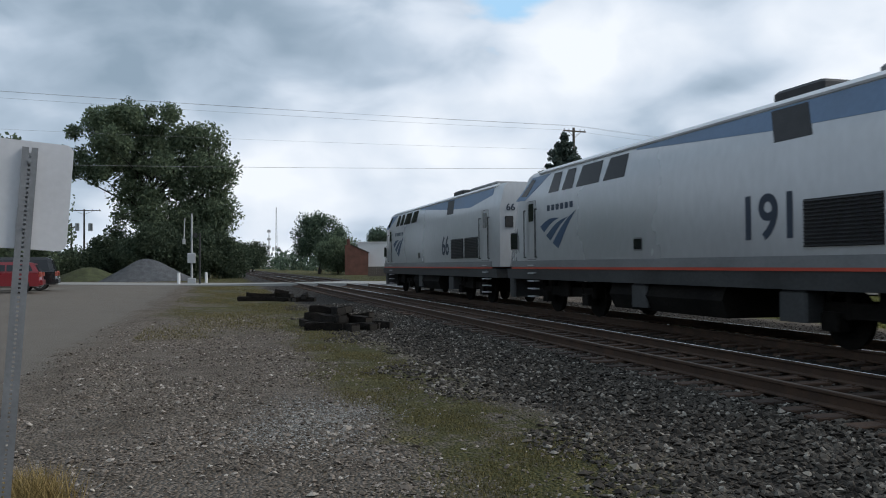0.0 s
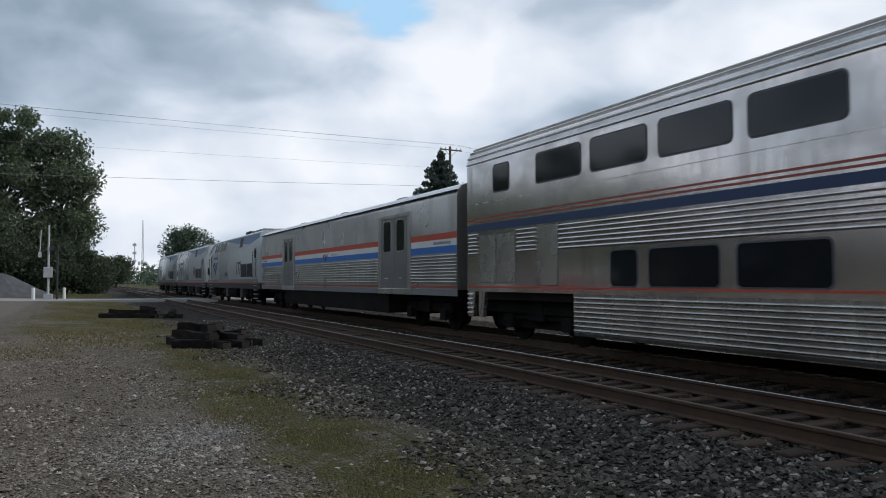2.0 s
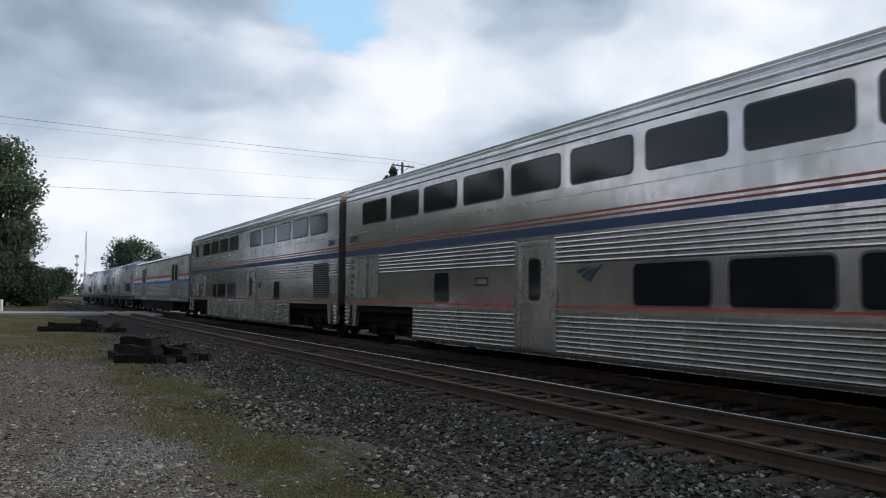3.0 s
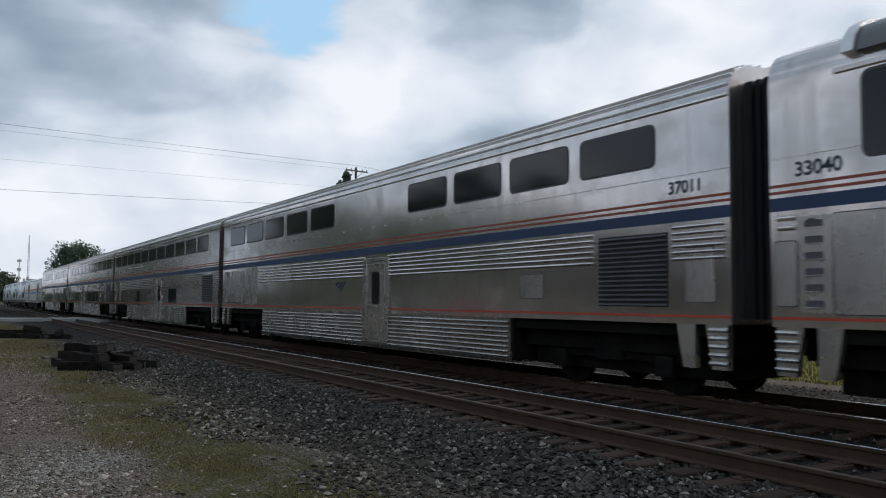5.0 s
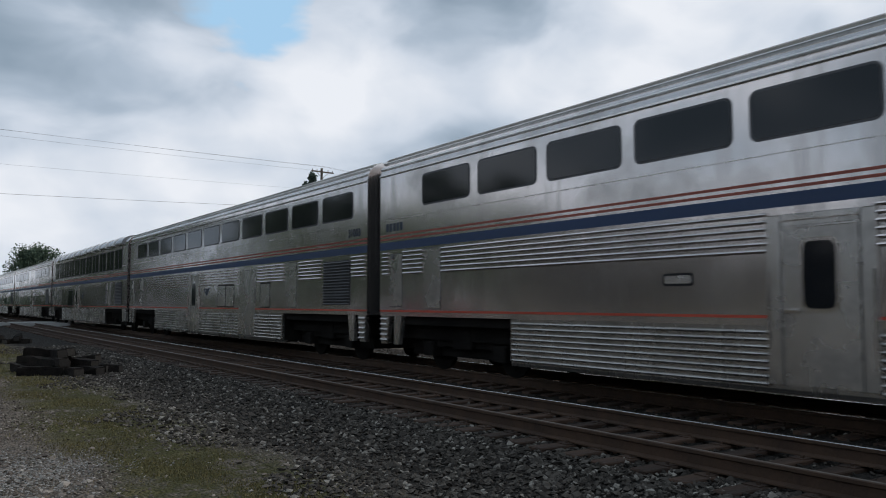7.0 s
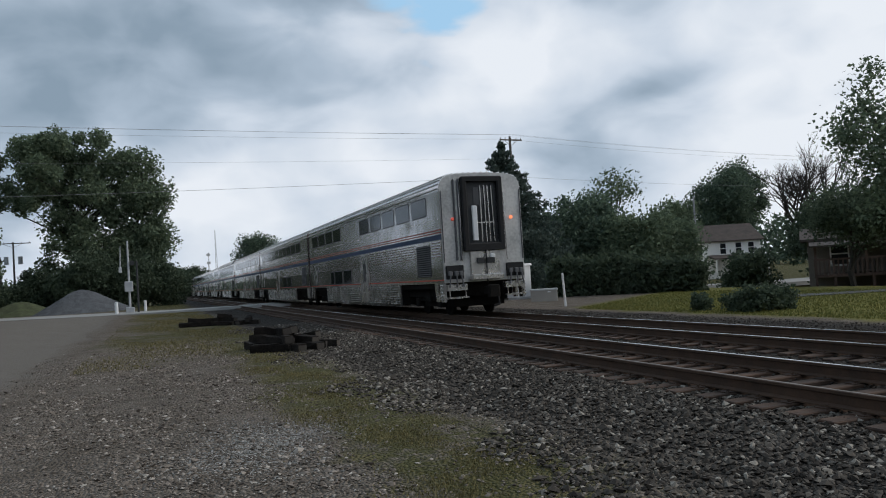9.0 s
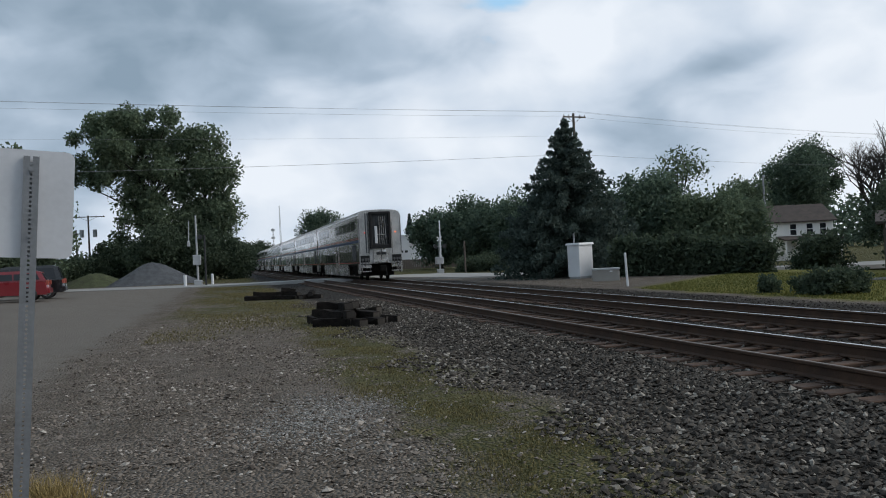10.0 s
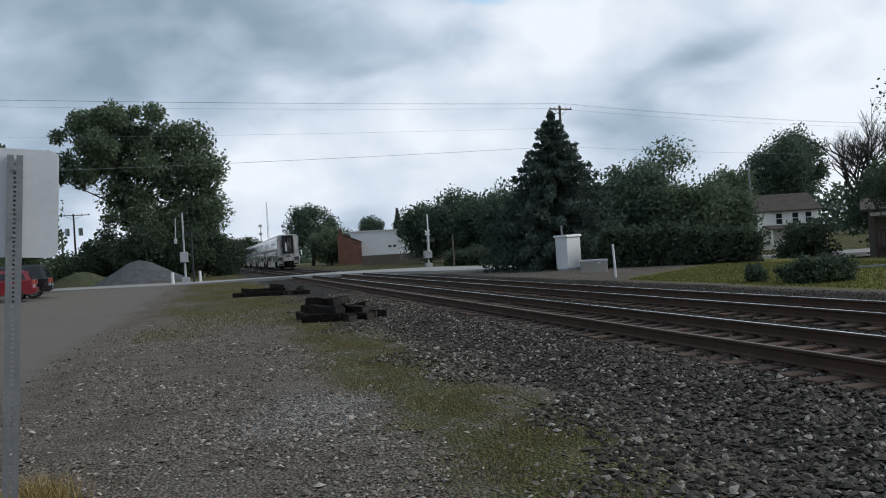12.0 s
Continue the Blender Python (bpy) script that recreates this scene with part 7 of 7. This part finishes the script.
def white_house():
    x, y = polar(38.25, 116)
    hs = thing("white_house", "white two-storey house with a dark brown roof", "house", m=pose(x, y, -1.25, 0, 0, -16))
    hw, hd, ev, rd = 4.9, 3.6, 5.05, 7.1
    wall = part("wall", Shape().box(-hw, hw, -hd, hd, 0, ev).mesh("wall", SIDING), hs, "white horizontal siding")
    lines = Shape()
    for i in range(34):
        z = 0.2 + i * 0.145
        lines.box(-hw - 0.012, hw + 0.012, -hd - 0.012, -hd, z, z + 0.012).box(-hw - 0.012, -hw, -hd, hd, z, z + 0.012)
    lap = part("siding_laps", lines.mesh("siding_laps", SIDING), hs)
    lap["kind"] = "stuff"
    gab = Shape().loft([[(-hw, -hd, ev), (-hw, hd, ev), (-hw, 0, rd - 0.1)], [(hw, -hd, ev), (hw, hd, ev), (hw, 0, rd - 0.1)]])
    part("gable", gab.mesh("gable", SIDING), hs)
    for k in (-1, 1):
        r = Shape().loft([[(-hw - 0.4, k * (hd + 0.45), ev - 0.22), (hw + 0.4, k * (hd + 0.45), ev - 0.22), (hw + 0.4, 0, rd), (-hw - 0.4, 0, rd)], [(-hw - 0.4, k * (hd + 0.45), ev - 0.06), (hw + 0.4, k * (hd + 0.45), ev - 0.06), (hw + 0.4, 0, rd + 0.16), (-hw - 0.4, 0, rd + 0.16)]])
        part("roof", r.mesh("roof", SHINGLE), hs, "dark brown shingle roof slope")
    for q in (-0.2, 1.9, 3.6):
        opening(hs, pose(q, -hd - 0.01, 3.2), 0.95, 1.5)
    for q in (-3.4,):
        opening(hs, pose(q, -hd - 0.01, 3.2), 0.95, 1.5)
    for q in (-1.2, 1.2):
        opening(hs, pose(-hw - 0.01, q, 3.2, 0, 0, -90), 0.95, 1.5)
        opening(hs, pose(-hw - 0.01, q, 0.8, 0, 0, -90), 0.95, 1.6)
    pr = Shape().loft([[(-2.4, -hd - 2.6, 2.55), (hw, -hd - 2.6, 2.55), (hw, -hd, 3.0), (-2.4, -hd, 3.0)], [(-2.4, -hd - 2.6, 2.7), (hw, -hd - 2.6, 2.7), (hw, -hd, 3.15), (-2.4, -hd, 3.15)]])
    part("porch_roof", pr.mesh("porch_roof", SHINGLE), hs, "dark porch roof")
    for q in (-2.2, 0.2, 2.5, 4.7):
        part("porch_post", kept("ppost", lambda: Shape().box(-0.08, 0.08, -0.08, 0.08, 0, 2.6).mesh("porch_post", SIDING)), hs, "", pose(q, -hd - 2.4, 0))


white_house()


def porch_house():
    x, y = polar(48.3, 56)
    hs = thing("porch_house", "dim brown house with a raised wooden porch", "house", m=pose(x, y, ground_height(x, y) + 0.35, 0, 0, -44))
    part("wall", Shape().box(-4.2, 4.6, 0, 5.5, -0.6, 2.9).mesh("wall", mat("dull_brown_siding", (0.17, 0.15, 0.13), 0.85, 0, 0.2, 0.8, 10, 0.1)), hs, "dull brown siding")
    for k in (0, 1):
        y0, y1 = (-0.6, 2.75) if k == 0 else (6.1, 2.75)
        part("roof", Shape().loft([[(-4.6, y0, 2.75), (5.0, y0, 2.75), (5.0, y1, 3.5), (-4.6, y1, 3.5)], [(-4.6, y0, 2.9), (5.0, y0, 2.9), (5.0, y1, 3.65), (-4.6, y1, 3.65)]]).mesh("roof", SHINGLE), hs)
    deck = part("deck", Shape().box(-3.9, 4.4, -3.2, 0, 0.55, 0.72).mesh("deck", DARKWOOD), hs, "dark raised porch deck")
    for i in range(9):
        part("deck_post", kept("dpost", lambda: Shape().box(-0.07, 0.07, -0.07, 0.07, -0.5, 0.56).mesh("deck_post", DARKWOOD)), hs, "", pose(-3.8 + i, -3.1, 0))
    for i in range(34):
        part("baluster", kept("balu", lambda: Shape().box(-0.045, 0.045, -0.03, 0.03, 0.72, 1.55).mesh("baluster", DARKWOOD)), hs, "", pose(-3.85 + i * 0.25, -3.12, 0))
    part("hand_rail", Shape().box(-3.9, 4.4, -3.18, -3.06, 1.55, 1.66).mesh("hand_rail", DARKWOOD), hs)
    for q in (-3.8, -1.1, 1.6, 4.3):
        part("porch_post", kept("phpost", lambda: Shape().box(-0.07, 0.07, -0.07, 0.07, 0.7, 2.4).mesh("porch_post", DARKWOOD)), hs, "", pose(q, -3.1, 0))
    part("porch_roof", Shape().loft([[(-4.1, -3.5, 2.35), (4.6, -3.5, 2.35), (4.6, 0, 2.65), (-4.1, 0, 2.65)], [(-4.1, -3.5, 2.45), (4.6, -3.5, 2.45), (4.6, 0, 2.75), (-4.1, 0, 2.75)]]).mesh("porch_roof", SHINGLE), hs)
    for q in (-2.4, 1.4):
        opening(hs, pose(q, -0.01, 1.2), 1.1, 1.4)
    x, y = polar(45.5, 37)
    slab("driveway", [(x - 4.0, y + 0.5), (x + 6.5, y - 4.2), (x + 7, y - 2.8), (x - 3.4, y + 2.1)], -0.5, GROUND + 0.03, ASPHALT, "grey driveway before the porch", "driveway")


porch_house()


def pale_building():
    x, y = polar(11.35, 152)
    b = thing("metal_building", "pale metal-sided hall with a lower wing", "building", m=pose(x, y, GROUND - 0.1, 0, 0, -11))
    part("wall", Shape().box(-4.4, 4.4, 0, 16, 0, 6.1).mesh("wall", METALWALL), b, "pale grey metal siding")
    ribs_me = Shape()
    for i in range(29):
        ribs_me.box(-4.35 + i * 0.31, -4.31 + i * 0.31, -0.02, 0, 0.3, 6.0)
    part("wall_ribs", ribs_me.mesh("wall_ribs", METALWALL), b)["kind"] = "stuff"
    part("roof", Shape().box(-4.6, 4.6, -0.25, 16.3, 6.1, 6.25).mesh("roof", METALWALL), b)
    wing = Shape().loft([[(4.4, 1, 0), (8.4, 1, 0), (8.4, 1, 3.2), (4.4, 1, 4.6)], [(4.4, 15, 0), (8.4, 15, 0), (8.4, 15, 3.2), (4.4, 15, 4.6)]])
    part("wing", wing.mesh("wing", METALWALL), b, "lower pale wing with a sloping roof")
    part("wing_roof", Shape().loft([[(4.4, 0.6, 4.6), (8.8, 0.6, 3.06), (8.8, 0.6, 3.22), (4.4, 0.6, 4.76)], [(4.4, 15.4, 4.6), (8.8, 15.4, 3.06), (8.8, 15.4, 3.22), (4.4, 15.4, 4.76)]]).mesh("wing_roof", METALWALL), b)
    for q in (2.9, 3.8):
        part("vent", kept("bvent", lambda: Shape().box(-0.28, 0.28, -0.06, 0.05, 2.9, 3.3).mesh("vent", GRILLE)), b, "", pose(q, 0, 0))
    part("plinth", Shape().box(-4.42, 4.42, -0.03, 0.0, 0, 1.6).mesh("plinth", BEIGE), b, "beige lower wall")
    k = thing("brick_building", "small red-brown brick building beside the hall", "building", m=pose(*polar(9.65, 146), GROUND - 0.1, 0, 0, -10))
    part("wall", Shape().loft([[(-2.2, 0, 0), (2.0, 0, 0), (2.0, 0, 4.1), (-1.2, 0, 5.5), (-2.2, 0, 5.5)], [(-2.2, 8, 0), (2.0, 8, 0), (2.0, 8, 4.1), (-1.2, 8, 5.5), (-2.2, 8, 5.5)]]).mesh("wall", BRICK), k, "red-brown brick wall")
    part("coping", Shape().loft([[(2.15, -0.1, 4.05), (-1.2, -0.1, 5.55), (-1.2, -0.1, 5.7), (2.15, -0.1, 4.2)], [(2.15, 8, 4.05), (-1.2, 8, 5.55), (-1.2, 8, 5.7), (2.15, 8, 4.2)]]).mesh("coping", SHINGLE), k)
    part("chimney", Shape().cbox(-1.9, -1.3, 1, 1.6, 5.4, 6.6, 0.03).mesh("chimney", BRICK), k)
    f = thing("board_fence", "weathered grey board fence before the hall", "fence", m=pose(*polar(12.8, 128), GROUND, 0, 0, -12))
    for i in range(40):
        part("board", kept("fboard", lambda: Shape().box(-0.16, 0.16, -0.02, 0.02, 0, 1.5).mesh("board", POLEWOOD)), f, "", pose(-5.2 + i * 0.34, 0, 0.02 * math.sin(i * 2.1)))


pale_building()


def far_house():
    x, y = polar(34.2, 105)
    hs = thing("garden_house", "white house wall half hidden behind garden trees", "house", m=pose(x, y, -1.2, 0, 0, -34))
    part("wall", Shape().box(-5, 5, 0, 5, 0, 4.6).mesh("wall", SIDING), hs)
    part("roof", Shape().loft([[(-5.3, -0.4, 4.5), (5.3, -0.4, 4.5), (5.3, 2.5, 6.2), (-5.3, 2.5, 6.2)], [(-5.3, 5.4, 4.5), (5.3, 5.4, 4.5), (5.3, 2.5, 6.4), (-5.3, 2.5, 6.4)]]).mesh("roof", SHINGLE), hs)
    for q in (-2.5, 0.5, 3.0):
        opening(hs, pose(q, -0.01, 2.2), 1.0, 1.5)


far_house()


def radio_tower(az, d, h, label, dishes=True):
    t = thing("radio_tower", label, "tower", m=pose(*polar(az, d), GROUND))
    legs = Shape()
    r = 0.9 if dishes else 0.6
    for k in range(3):
        a = k * 2.094
        legs.rod((r * math.cos(a), r * math.sin(a), 0), (0.25 * math.cos(a), 0.25 * math.sin(a), h), 0.12, 0.08, 5)
    n = 22
    for i in range(n):
        f, g = i / n, (i + 1) / n
        ra, rb = r + (0.25 - r) * f, r + (0.25 - r) * g
        for k in range(3):
            a, b = k * 2.094, (k + 1) * 2.094
            legs.rod((ra * math.cos(a), ra * math.sin(a), h * f), (rb * math.cos(b), rb * math.sin(b), h * g), 0.05, n=4)
    part("lattice", legs.mesh("lattice", GALV), t, "grey steel lattice")
    if dishes:
        for q, z in ((-1.6, 0.32), (1.6, 0.32), (0, 0.34)):
            part("antenna", kept("ant", lambda: Shape().cbox(-0.7, 0.7, -0.6, 0.6, -1.2, 1.2, 0.1).mesh("antenna", CABINETGREY)), t, "", pose(q * 1.2, 0, h * z))
    else:
        for z in (0.55, 0.75, 0.95):
            part("antenna", kept("ant2", lambda: Shape().cbox(-1.2, 1.2, -0.5, 0.5, -0.8, 0.8, 0.1).mesh("antenna", CABINETGREY)), t, "", pose(0, 0, h * z))


radio_tower(4.05, 560, 41.5, "tall thin radio mast with antennas")
radio_tower(3.55, 580, 27.5, "shorter phone mast with antenna panels", False)


motions()
